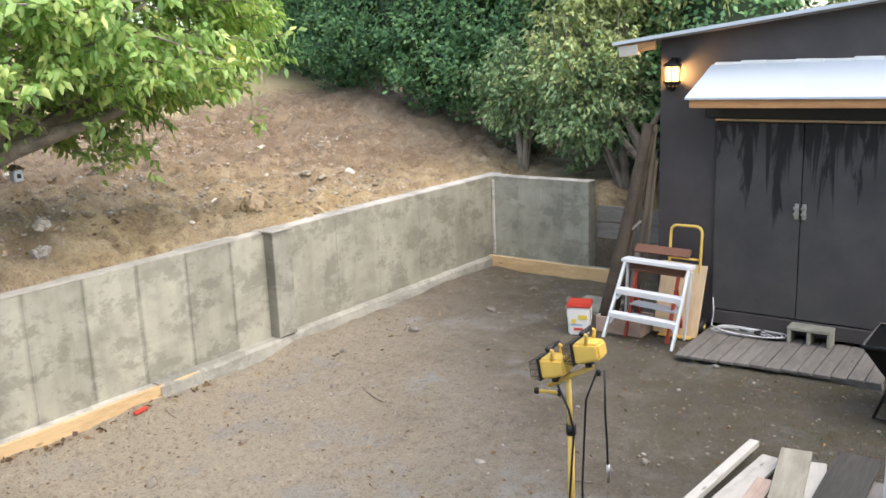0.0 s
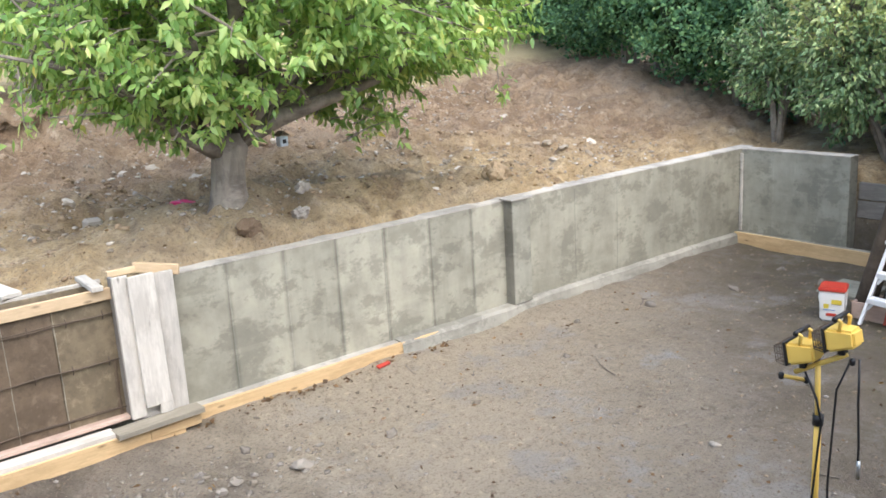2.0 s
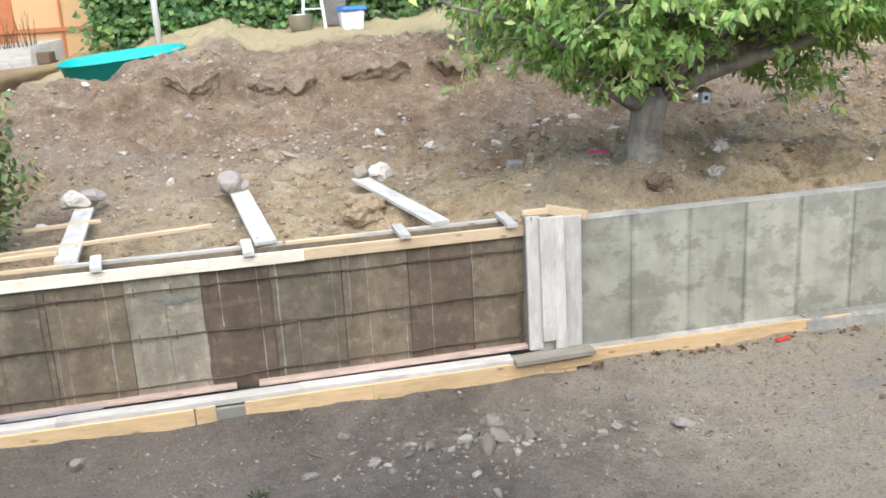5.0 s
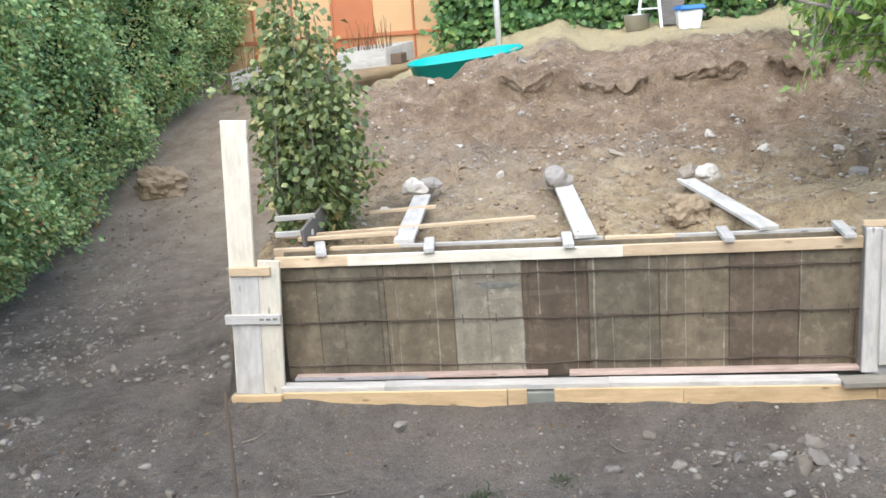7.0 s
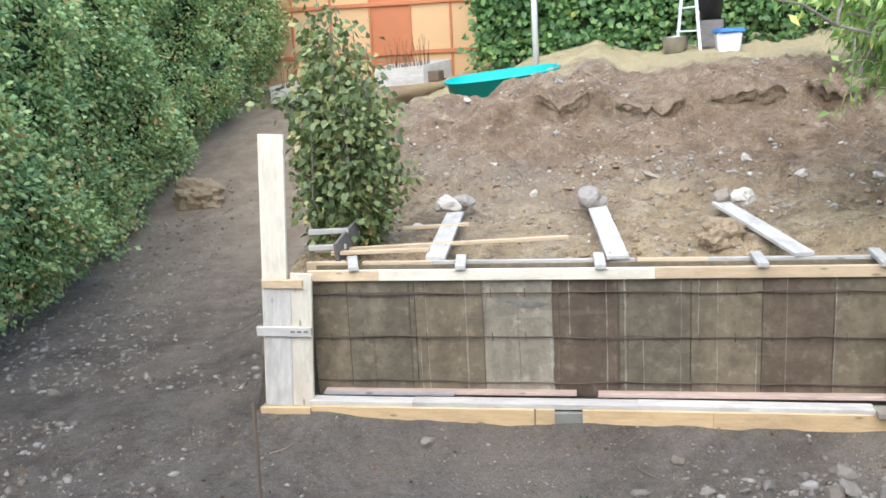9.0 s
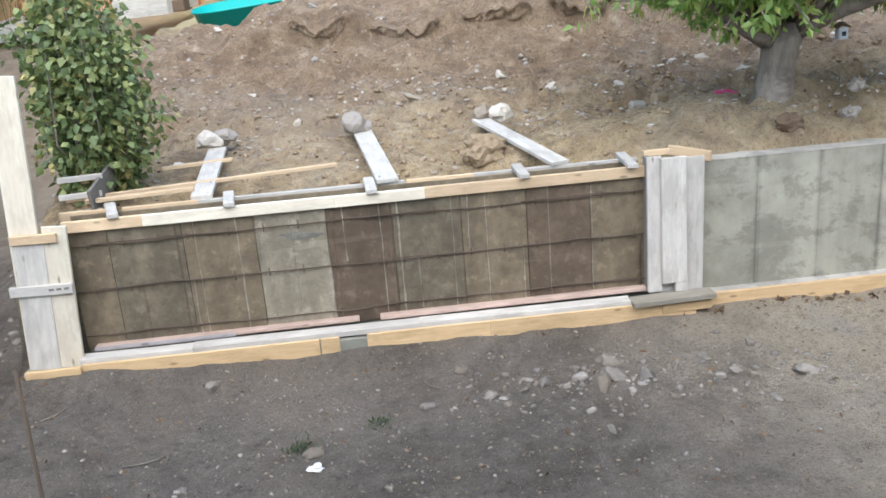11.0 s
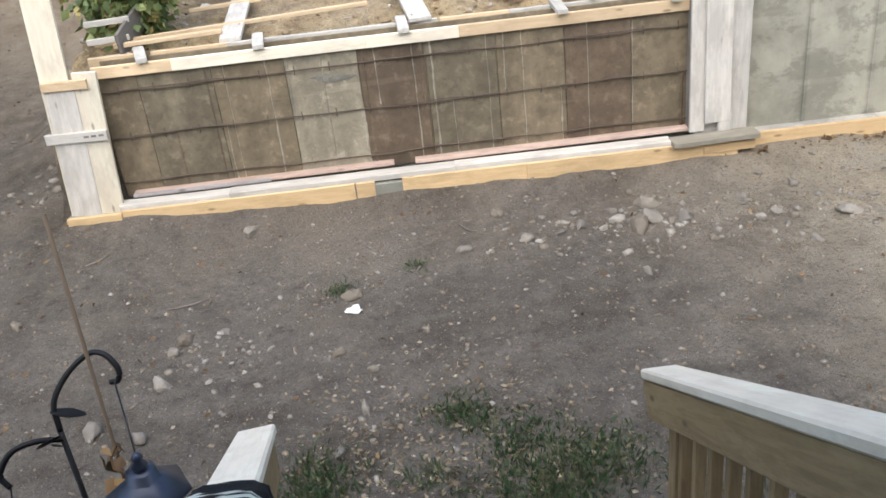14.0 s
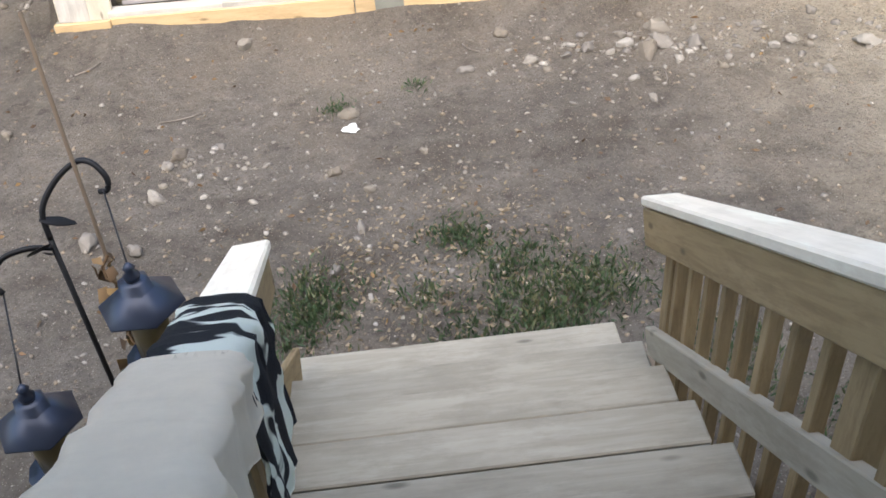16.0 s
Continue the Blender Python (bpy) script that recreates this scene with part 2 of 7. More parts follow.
def concrete_mat(name, base=(0.315, 0.300, 0.240), panels=True):
    m, t, b = nodes_of(name)
    w = coords(t, kind="World")
    big = noise_tex(t, w, 1.7, 9, 0.68)
    fine = noise_tex(t, w, 25, 5, 0.7)
    streak = noise_tex(t, coords(t, (7, 7, 0.9), "World"), 1.0, 4, 0.6)
    dark = tuple(c * 0.70 for c in base)
    pale = tuple(min(1, c * 1.22) for c in base)
    col = ramp(t, big, [(0.34, dark), (0.5, base), (0.66, pale)])
    # crisp-edged damp stains, longer along the wall than high
    stain = noise_tex(t, coords(t, (0.9, 0.9, 1.3), "World"), 2.1, 12, 0.74, 0.1)
    col = mix(t, ramp(t, stain, [(0.50, (0, 0, 0)), (0.56, (0.6, 0.6, 0.6)), (0.68, (0.5, 0.5, 0.5))]), col, tuple(c * 0.52 for c in base))
    lift = noise_tex(t, coords(t, (0.35, 0.35, 5.0), "World"), 1.0, 5, 0.6)
    col = mix(t, ramp(t, lift, [(0.55, (0, 0, 0)), (0.68, (0.4, 0.4, 0.4))]), col, pale)
    col = mix(t, ramp(t, streak, [(0.5, (0, 0, 0)), (0.72, (0.35, 0.35, 0.35))]), col, tuple(c * 0.6 for c in base))
    if panels:
        sep = t.nodes.new("ShaderNodeSeparateXYZ")
        link(t, w, sep.inputs[0])
        u = maths(t, "DIVIDE", maths(t, "SUBTRACT", sep.outputs[0], 4.34), 0.562)
        wnz = t.nodes.new("ShaderNodeTexWhiteNoise")
        wnz.noise_dimensions = "1D"
        link(t, maths(t, "FLOOR", u), wnz.inputs["W"])
        tone = maths(t, "ADD", maths(t, "MULTIPLY", wnz.outputs["Value"], 0.28), 0.96)
        lim = ramp(t, maths(t, "MULTIPLY", sep.outputs[0], 0.1), [(0.765, (1, 1, 1)), (0.775, (0.12, 0.12, 0.12))])
        col = mix(t, lim, col, mix(t, 1.0, col, mix(t, 0.0, tone, tone), "MULTIPLY"))
        fr = maths(t, "ABSOLUTE", maths(t, "SUBTRACT", maths(t, "FRACT", u), 0.5))
        wob = maths(t, "ADD", fr, maths(t, "MULTIPLY", maths(t, "SUBTRACT", streak, 0.5), 0.05))
        seam = ramp(t, wob, [(0.435, (0, 0, 0)), (0.47, (0.42, 0.42, 0.42)), (0.488, (0.85, 0.85, 0.85))])
        col = mix(t, mix(t, 1.0, mix(t, 1.0, seam, lim, "MULTIPLY"), ramp(t, big, [(0.35, (1, 1, 1)), (0.7, (0.15, 0.15, 0.15))]), "MULTIPLY"), col, tuple(c * 0.33 for c in base))
    link(t, col, b.inputs["Base Color"])
    b.inputs["Roughness"].default_value = 0.85
    bump(t, b, maths(t, "ADD", fine, maths(t, "MULTIPLY", big, 2)), 0.25, 0.006)
    return m


def ply_mat(name, base):
    """Used form plywood: blotches of dried cement, damp tide marks, faint upright streaks."""
    m, t, b = nodes_of(name)
    r = rnd(t)
    w = coords(t, kind="World")
    col = ramp(t, r, [(0.0, tuple(c * 0.88 for c in base)), (1.0, tuple(c * 1.12 for c in base))])
    s = noise_tex(t, coords(t, (6, 6, 1.6), "World"), 1.0, 6, 0.65, 0.4)
    col = mix(t, ramp(t, s, [(0.48, (0, 0, 0)), (0.74, (0.5, 0.5, 0.5))]), col, tuple(c * 1.6 + 0.02 for c in base))
    k = noise_tex(t, w, 2.6, 9, 0.7)
    col = mix(t, ramp(t, k, [(0.47, (0, 0, 0)), (0.55, (0.5, 0.5, 0.5)), (0.75, (0.7, 0.7, 0.7))]), col, tuple(c * 0.6 for c in base))
    blot = noise_tex(t, w, 7.5, 12, 0.75)
    col = mix(t, ramp(t, blot, [(0.40, (0.5, 0.5, 0.5)), (0.48, (0, 0, 0))]), col, tuple(c * 0.55 for c in base))
    col = mix(t, ramp(t, blot, [(0.54, (0, 0, 0)), (0.64, (0.55, 0.55, 0.55))]), col, tuple(c * 1.65 + 0.03 for c in base))
    lift = noise_tex(t, coords(t, (0.6, 0.6, 9), "World"), 1.0, 5, 0.6)
    col = mix(t, ramp(t, lift, [(0.60, (0, 0, 0)), (0.66, (0.3, 0.3, 0.3))]), col, tuple(c * 1.5 + 0.02 for c in base))
    link(t, col, b.inputs["Base Color"])
    b.inputs["Roughness"].default_value = 0.7
    bump(t, b, blot, 0.2, 0.004)
    return m


def leaf_mat(name, stops, gloss=0.45, trans=0.25):
    m, t, b = nodes_of(name)
    g = t.nodes.new("ShaderNodeNewGeometry")
    w = ramp(t, noise_tex(t, coords(t, kind="World"), 2.3, 4, 0.6), [(0.32, (0, 0, 0)), (0.68, (1, 1, 1))])
    f = maths(t, "ADD", maths(t, "MULTIPLY", g.outputs["Random Per Island"], 0.66), maths(t, "MULTIPLY", w, 0.34))
    col = ramp(t, f, stops)
    link(t, col, b.inputs["Base Color"])
    b.inputs["Roughness"].default_value = gloss
    tr = t.nodes.new("ShaderNodeBsdfTranslucent")
    link(t, mix(t, 1.0, col, (1.0, 1.0, 0.55), "MULTIPLY"), tr.inputs[0])
    ms = t.nodes.new("ShaderNodeMixShader")
    ms.inputs[0].default_value = trans
    link(t, b.outputs[0], ms.inputs[1])
    link(t, tr.outputs[0], ms.inputs[2])
    link(t, ms.outputs[0], t.nodes["Material Output"].inputs[0])
    return m


def stone_mat(name, island=False, k=1.0):
    m, t, b = nodes_of(name)
    if island:
        r = t.nodes.new("ShaderNodeNewGeometry").outputs["Random Per Island"]
    else:
        r = rnd(t)
    col = ramp(t, r, [(0.0, (0.26, 0.215, 0.165)), (0.3, (0.42, 0.365, 0.29)), (0.5, (0.30, 0.27, 0.24)), (0.8, (0.52, 0.465, 0.39)), (1.0, (0.66, 0.61, 0.54))])
    col = mix(t, 1.0, col, (k, k, k), "MULTIPLY")
    n = noise_tex(t, coords(t), 22, 5, 0.65)
    col = mix(t, maths(t, "MULTIPLY", n, 0.30), col, (0.19, 0.145, 0.105))
    link(t, col, b.inputs["Base Color"])
    b.inputs["Roughness"].default_value = 0.9
    bump(t, b, n, 0.4, 0.01)
    return m


def stained_black_mat():
    """Dark grey painted boards with black runs of damp below the canopy."""
    m, t, b = nodes_of("dark_shed_paint")
    w = coords(t, kind="World")
    n = noise_tex(t, w, 2.0, 5, 0.6)
    f = noise_tex(t, w, 60, 3, 0.6)
    col = ramp(t, n, [(0.3, (0.042, 0.036, 0.037)), (0.7, (0.068, 0.059, 0.060))])
    link(t, col, b.inputs["Base Color"])
    b.inputs["Roughness"].default_value = 0.6
    bump(t, b, f, 0.15, 0.003)
    return m


def damp_door_mat():
    m, t, b = nodes_of("dark_door_with_damp_runs")
    w = coords(t, kind="World")
    n = noise_tex(t, w, 2.0, 5, 0.6)
    col = ramp(t, n, [(0.3, (0.042, 0.040, 0.042)), (0.7, (0.078, 0.073, 0.073))])
    run = noise_tex(t, coords(t, (5, 5.5, 0.7), "World"), 1.0, 6, 0.62, 0.9)
    sep = t.nodes.new("ShaderNodeSeparateXYZ")
    link(t, w, sep.inputs[0])
    lev = maths(t, "MULTIPLY", maths(t, "SUBTRACT", sep.outputs[2], 1.15), 0.22)
    msk = ramp(t, maths(t, "ADD", run, lev), [(0.66, (0, 0, 0)), (0.72, (1, 1, 1))])
    col = mix(t, msk, col, (0.006, 0.006, 0.007))
    link(t, col, b.inputs["Base Color"])
    b.inputs["Roughness"].default_value = 0.55
    bump(t, b, noise_tex(t, w, 60, 3), 0.12, 0.003)
    return m


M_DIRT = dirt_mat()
M_CONC = concrete_mat("cured_concrete")
M_CONC2 = concrete_mat("cured_concrete_plain", (0.295, 0.286, 0.235), False)
M_OLDC = concrete_mat("dark_concrete", (0.215, 0.203, 0.168), False)
M_LEDGE = concrete_mat("footing_concrete", (0.335, 0.32, 0.275), False)
M_CONCP = concrete_mat("pale_concrete_top", (0.48, 0.45, 0.40), False)
M_PLY = ply_mat("brown_form_plywood", (0.185, 0.144, 0.090))
M_PLYD = ply_mat("dark_form_plywood", (0.132, 0.094, 0.060))
M_PLYG = ply_mat("greyish_form_plywood", (0.152, 0.124, 0.081))
M_PLYP = ply_mat("pale_form_plywood", (0.29, 0.25, 0.18))
M_PLYL = ply_mat("cement_streak", (0.30, 0.265, 0.205))
M_PINE = wood_mat("fresh_pine", (0.66, 0.495, 0.315), (0.53, 0.375, 0.22))
M_CREAM = wood_mat("cream_upright", (0.76, 0.68, 0.54), (0.58, 0.49, 0.36), spread=0.3, contrast=0.35)
M_FORM = wood_mat("orange_form_board", (0.62, 0.44, 0.24), (0.47, 0.31, 0.15))
M_ORANGE = wood_mat("orange_raw_timber", (0.50, 0.26, 0.11), (0.36, 0.16, 0.06))
M_WHITE = wood_mat("cement_bleached_board", (0.565, 0.53, 0.475), (0.40, 0.365, 0.315), spread=0.4, contrast=0.5)
M_PINK = wood_mat("reddish_board", (0.50, 0.37, 0.30), (0.36, 0.25, 0.195))
M_LILAC = wood_mat("grey_form_board", (0.36, 0.33, 0.32), (0.24, 0.215, 0.205))
M_GREY = wood_mat("weathered_grey_board", (0.22, 0.20, 0.18), (0.12, 0.105, 0.09))
M_DECK = wood_mat("weathered_deck_board", (0.315, 0.283, 0.225), (0.215, 0.188, 0.142), contrast=0.6)
# Darker than the timber itself: shade on the rail's side faces is included.
M_RAIL = wood_mat("treated_lumber", (0.290, 0.208, 0.108), (0.175, 0.118, 0.056), contrast=0.75)
# Worn wood, made paler still for the light on the cap's top.
M_CAP = wood_mat("worn_rail_cap", (0.78, 0.70, 0.58), (0.64, 0.56, 0.44), knots=False, contrast=0.5)
M_OLDW = wood_mat("dark_old_timber", (0.062, 0.054, 0.046), (0.03, 0.026, 0.022))
M_BARK = wood_mat("tree_bark", (0.27, 0.23, 0.19), (0.09, 0.072, 0.058), 0.95, (14, 14, 3), 0.5, False)
M_OLDPOLE = wood_mat("old_round_pole", (0.085, 0.064, 0.045), (0.035, 0.026, 0.018), 0.9, (14, 14, 2), 0.5, False)
M_SHED = stained_black_mat()
M_DOOR = damp_door_mat()
M_CANE = plain_mat("tan_cane", (0.15, 0.105, 0.065), 0.7)
M_STEEL = plain_mat("galvanised_steel", (0.6, 0.6, 0.6), 0.35, 0.9)
M_WIRE = plain_mat("rusty_wire", (0.125, 0.092, 0.066), 0.8, 0.1)
M_ALU = plain_mat("white_metal_roof", (0.55, 0.60, 0.66), 0.55, 0.0, 0.16, 4)
M_ALUM = plain_mat("aluminium", (0.84, 0.85, 0.87), 0.38, 0.15, 0.12)
M_YELLOW = plain_mat("yellow_enamel", (0.86, 0.58, 0.13), 0.4, 0.0, 0.2)
M_BLACK = plain_mat("black_plastic", (0.012, 0.012, 0.014), 0.45, 0.0, 0.3)
M_RED = plain_mat("red_plastic", (0.55, 0.05, 0.03), 0.4)
M_REDST = plain_mat("red_painted_steel", (0.42, 0.06, 0.03), 0.45)
M_WPLAST = plain_mat("white_plastic", (0.78, 0.77, 0.75), 0.4, 0.0, 0.12)
M_YPRINT = plain_mat("yellow_print", (0.75, 0.58, 0.08), 0.4)
M_TEAL = plain_mat("teal_plastic", (0.01, 0.42, 0.38), 0.4, 0.0, 0.2)
M_BLUE = plain_mat("blue_plastic", (0.05, 0.22, 0.60), 0.4)
M_PINKP = plain_mat("pink_plastic", (0.75, 0.05, 0.18), 0.45)
M_BROWN = plain_mat("brown_fibreboard", (0.20, 0.085, 0.05), 0.6)
M_STONE = stone_mat("field_stone", False, 0.58)
M_PEB = stone_mat("pebble", True, 0.56)
M_PALEROCK = stone_mat("pale_weight_stone", False, 1.15)
M_BANKSTONE = stone_mat("bank_stone", True, 1.0)
M_CLOD = plain_mat("earth_clod", (0.21, 0.145, 0.095), 0.95, 0, 0.5, 18, 0.6)
M_SPOIL = plain_mat("tan_spoil_clod", (0.40, 0.29, 0.185), 0.95, 0, 0.5, 9, 0.4)
M_CRUMB = plain_mat("earth_crumb", (0.33, 0.258, 0.185), 0.95, 0, 0.5, 9, 0.25)
M_SAND = plain_mat("sandstone_lump", (0.42, 0.315, 0.20), 0.95, 0, 0.5, 10, 0.8)
M_RUST = plain_mat("orange_stained_panel", (0.62, 0.22, 0.09), 0.7, 0, 0.4, 3)
M_PEACH = plain_mat("peach_stucco", (0.74, 0.47, 0.24), 0.85, 0, 0.25, 2)
M_IRON = plain_mat("black_wrought_iron", (0.018, 0.017, 0.018), 0.5, 0.6)
M_FEED = plain_mat("dark_blue_feeder", (0.035, 0.045, 0.075), 0.35, 0.3)
M_SEED = plain_mat("seed_tube", (0.16, 0.12, 0.06), 0.3)
M_PAINTW = plain_mat("white_paint", (0.78, 0.78, 0.77), 0.5, 0, 0.1)
M_CHERRY = leaf_mat("cherry_leaf", [(0.0, (0.120, 0.245, 0.066)), (0.35, (0.260, 0.430, 0.122)), (0.66, (0.450, 0.600, 0.200)), (0.88, (0.680, 0.740, 0.300)), (0.95, (0.820, 0.740, 0.220)), (1.0, (0.900, 0.640, 0.090))], 0.36, 0.45)
M_THUJA = leaf_mat("thuja_spray", [(0.0, (0.024, 0.070, 0.030)), (0.4, (0.068, 0.172, 0.070)), (0.85, (0.185, 0.335, 0.118)), (1.0, (0.360, 0.430, 0.160))], 0.65, 0.15)
M_SHRUB = leaf_mat("grey_green_leaf", [(0.0, (0.105, 0.205, 0.095)), (0.6, (0.270, 0.400, 0.190)), (1.0, (0.560, 0.640, 0.300))], 0.5, 0.2)
M_OLIVE = leaf_mat("olive_leaf", [(0.0, (0.190, 0.250, 0.095)), (0.6, (0.410, 0.480, 0.190)), (1.0, (0.690, 0.680, 0.300))], 0.55, 0.25)
M_PYRA = leaf_mat("brown_flecked_spray", [(0.0, (0.075, 0.150, 0.066)), (0.35, (0.25, 0.40, 0.165)), (0.66, (0.50, 0.63, 0.25)), (0.80, (0.56, 0.58, 0.25)), (0.86, (0.60, 0.38, 0.16)), (1.0, (0.60, 0.25, 0.10))], 0.5, 0.2)
M_IVY = leaf_mat("ivy_leaf", [(0.0, (0.050, 0.115, 0.042)), (0.6, (0.130, 0.250, 0.075)), (0.9, (0.260, 0.370, 0.110)), (1.0, (0.700, 0.560, 0.140))], 0.45, 0.2)
M_BUSH = leaf_mat("hazel_leaf", [(0.0, (0.075, 0.115, 0.045)), (0.5, (0.185, 0.240, 0.096)), (0.76, (0.340, 0.370, 0.145)), (0.88, (0.500, 0.400, 0.165)), (1.0, (0.520, 0.330, 0.130))], 0.5, 0.25)
M_WEED = leaf_mat("weed_leaf", [(0.0, (0.028, 0.055, 0.022)), (0.6, (0.06, 0.098, 0.042)), (1.0, (0.20, 0.17, 0.085))], 0.6, 0.15)


# ================= builders =================
def part(name, bm, material, parent=None, label="", smooth=False):
    me = bpy.data.meshes.new(name)
    bm.to_mesh(me)
    bm.free()
    return part_mesh(name, me, material, parent, label, smooth)


def part_mesh(name, me, material, parent=None, label="", smooth=False):
    if material:
        me.materials.append(material)
    if smooth:
        me.polygons.foreach_set("use_smooth", [True] * len(me.polygons))
    ob = new(name, me)
    if parent:
        ob.parent = parent
        ob.matrix_parent_inverse = parent.matrix_basis.inverted()
    if label:
        ob["label"] = label
    return ob


def thing(name, m, label, category, group="", kind=""):
    ob = new(name)
    ob.matrix_basis = m
    ob.empty_display_size = 0.1
    return tagged(ob, label, category, group, kind)


def box_bm(sx, sy, sz, bev=0.004, bm=None, m=None):
    """A box with worn edges, centred, long side first."""
    own = bm is None
    b = bmesh.new()
    bmesh.ops.create_cube(b, size=1.0, matrix=Matrix.Diagonal((sx, sy, sz, 1)))
    if bev:
        bmesh.ops.bevel(b, geom=b.edges[:], offset=min(bev, min(sx, sy, sz) * 0.3), segments=1, affect="EDGES")
    if m is not None:
        bmesh.ops.transform(b, matrix=m, verts=b.verts)
    if own:
        return b
    me = bpy.data.meshes.new("tmp")
    b.to_mesh(me)
    b.free()
    bm.from_mesh(me)
    bpy.data.meshes.remove(me)
    return bm


def board(name, a, b, wide, thick, material, parent=None, label="", up=(0, 0, 1), bev=0.004):
    """A plank from a to b (centre line); wide lies across `up`."""
    a, b = Vector(a), Vector(b)
    x = (b - a).normalized()
    y = Vector(up).cross(x).normalized()
    z = x.cross(y)
    m = Matrix((x, y, z)).transposed().to_4x4()
    m.translation = (a + b) / 2
    ob = part(name, box_bm((b - a).length, wide, thick, bev), material, parent, label)
    ob.matrix_basis = m
    return ob


def tube_mesh(name, rings_list, sides=8):
    """Tapered tubes along polylines: each a list of (point, radius)."""
    vs, fs = [], []
    for pts in rings_list:
        base = len(vs)
        n = len(pts)
        for k, (p, r) in enumerate(pts):
            p = Vector(p)
            d = (Vector(pts[min(k + 1, n - 1)][0]) - Vector(pts[max(k - 1, 0)][0])).normalized()
            u = d.cross(Vector((0.3, 0.2, 1.0)) if abs(d.z) < 0.95 else Vector((1, 0.1, 0))).normalized()
            v = d.cross(u)
            for s in range(sides):
                a = 2 * math.pi * s / sides
                vs.append(p + (u * math.cos(a) + v * math.sin(a)) * r)
        for k in range(n - 1):
            for s in range(sides):
                a, b = base + k * sides + s, base + k * sides + (s + 1) % sides
                fs.append((a, b, b + sides, a + sides))
        fs.append(tuple(base + s for s in range(sides))[::-1])
        fs.append(tuple(base + (n - 1) * sides + s for s in range(sides)))
    me = bpy.data.meshes.new(name)
    me.from_pydata([tuple(v) for v in vs], [], fs)
    me.update()
    return me


def tube(name, pts, r, material, parent=None, label="", sides=8, m=None):
    return part_mesh(name, tube_mesh(name, [[(p, r) for p in pts]], sides), material, parent, label, True)


def glide(pts, n=6):
    """A smooth line through the points."""
    q = [Vector(p) for p in pts]
    q = [q[0] * 2 - q[1]] + q + [q[-1] * 2 - q[-2]]
    out = []
    for k in range(1, len(q) - 2):
        for j in range(n):
            u = j / n
            out.append(tuple(0.5 * (2 * q[k] + (q[k + 1] - q[k - 1]) * u + (2 * q[k - 1] - 5 * q[k] + 4 * q[k + 1] - q[k + 2]) * u * u + (3 * q[k] - q[k - 1] - 3 * q[k + 1] + q[k + 2]) * u ** 3)))
    return out + [tuple(q[-2])]


def arc(c, r, a0, a1, n, ax=(1, 0, 0), ay=(0, 0, 1)):
    c, ax, ay = Vector(c), Vector(ax), Vector(ay)
    return [tuple(c + ax * (r * math.cos(radians(a0 + (a1 - a0) * k / n))) + ay * (r * math.sin(radians(a0 + (a1 - a0) * k / n)))) for k in range(n + 1)]


def rock_mesh(name, seed, sub=2, flat=0.7, rough=0.28):
    rs = random.Random(seed)
    b = bmesh.new()
    bmesh.ops.create_icosphere(b, subdivisions=sub, radius=1.0)
    o = Vector((rs.uniform(-50, 50), rs.uniform(-50, 50), rs.uniform(-50, 50)))
    st = Vector((rs.uniform(0.75, 1.25), rs.uniform(0.65, 1.0), flat))
    for v in b.verts:
        d = 1 + rough * noise.noise(v.co * 1.1 + o) * 1.6 + 0.4 * rough * noise.noise(v.co * 3 + o)
        v.co = Vector((v.co.x * st.x, v.co.y * st.y, v.co.z * st.z)) * d
    me = bpy.data.meshes.new(name)
    b.to_mesh(me)
    b.free()
    return me


def lump_mesh(name, seed, flat=0.5):
    """A broken, crumbling lump: sharp fractal relief."""
    b = bmesh.new()
    bmesh.ops.create_icosphere(b, subdivisions=4, radius=1.0)
    o = Vector((seed * 3.1, seed * 1.7, seed * 0.9))
    for v in b.verts:
        q = v.co * 1.3 + o
        d = 0.85 + 0.75 * noise.fractal(q, 0.8, 2.1, 5) * 0.5 + 0.25 * abs(noise.noise(q * 2.2))
        v.co = Vector((v.co.x, v.co.y * 0.85, v.co.z * flat)) * d
    me = bpy.data.meshes.new(name)
    b.to_mesh(me)
    b.free()
    return me


# ---- smooth value noise on arrays ----
def vnoise(x, y, seed=0):
    xi, yi = np.floor(x).astype(np.int64), np.floor(y).astype(np.int64)
    fx, fy = x - xi, y - yi
    fx, fy = fx * fx * (3 - 2 * fx), fy * fy * (3 - 2 * fy)

    def hsh(i, j):
        n = (i * 374761393 + j * 668265263 + seed * 974711) & 0x7FFFFFFF
        n = ((n ^ (n >> 13)) * 1274126177) & 0x7FFFFFFF
        return ((n ^ (n >> 16)) & 0xFFFF) / 65535.0
    a, b, c, d = hsh(xi, yi), hsh(xi + 1, yi), hsh(xi, yi + 1), hsh(xi + 1, yi + 1)
    return (a * (1 - fx) + b * fx) * (1 - fy) + (c * (1 - fx) + d * fx) * fy - 0.5


def fbm(x, y, scale, octs=4, seed=0):
    s, a = 0.0, 1.0
    for k in range(octs):
        s = s + a * vnoise(x * scale, y * scale, seed + k * 7)
        scale, a = scale * 2.03, a * 0.52
    return s


def sstep(a, b, x):
    t = np.clip((x - a) / (b - a), 0, 1)
    return t * t * (3 - 2 * t)


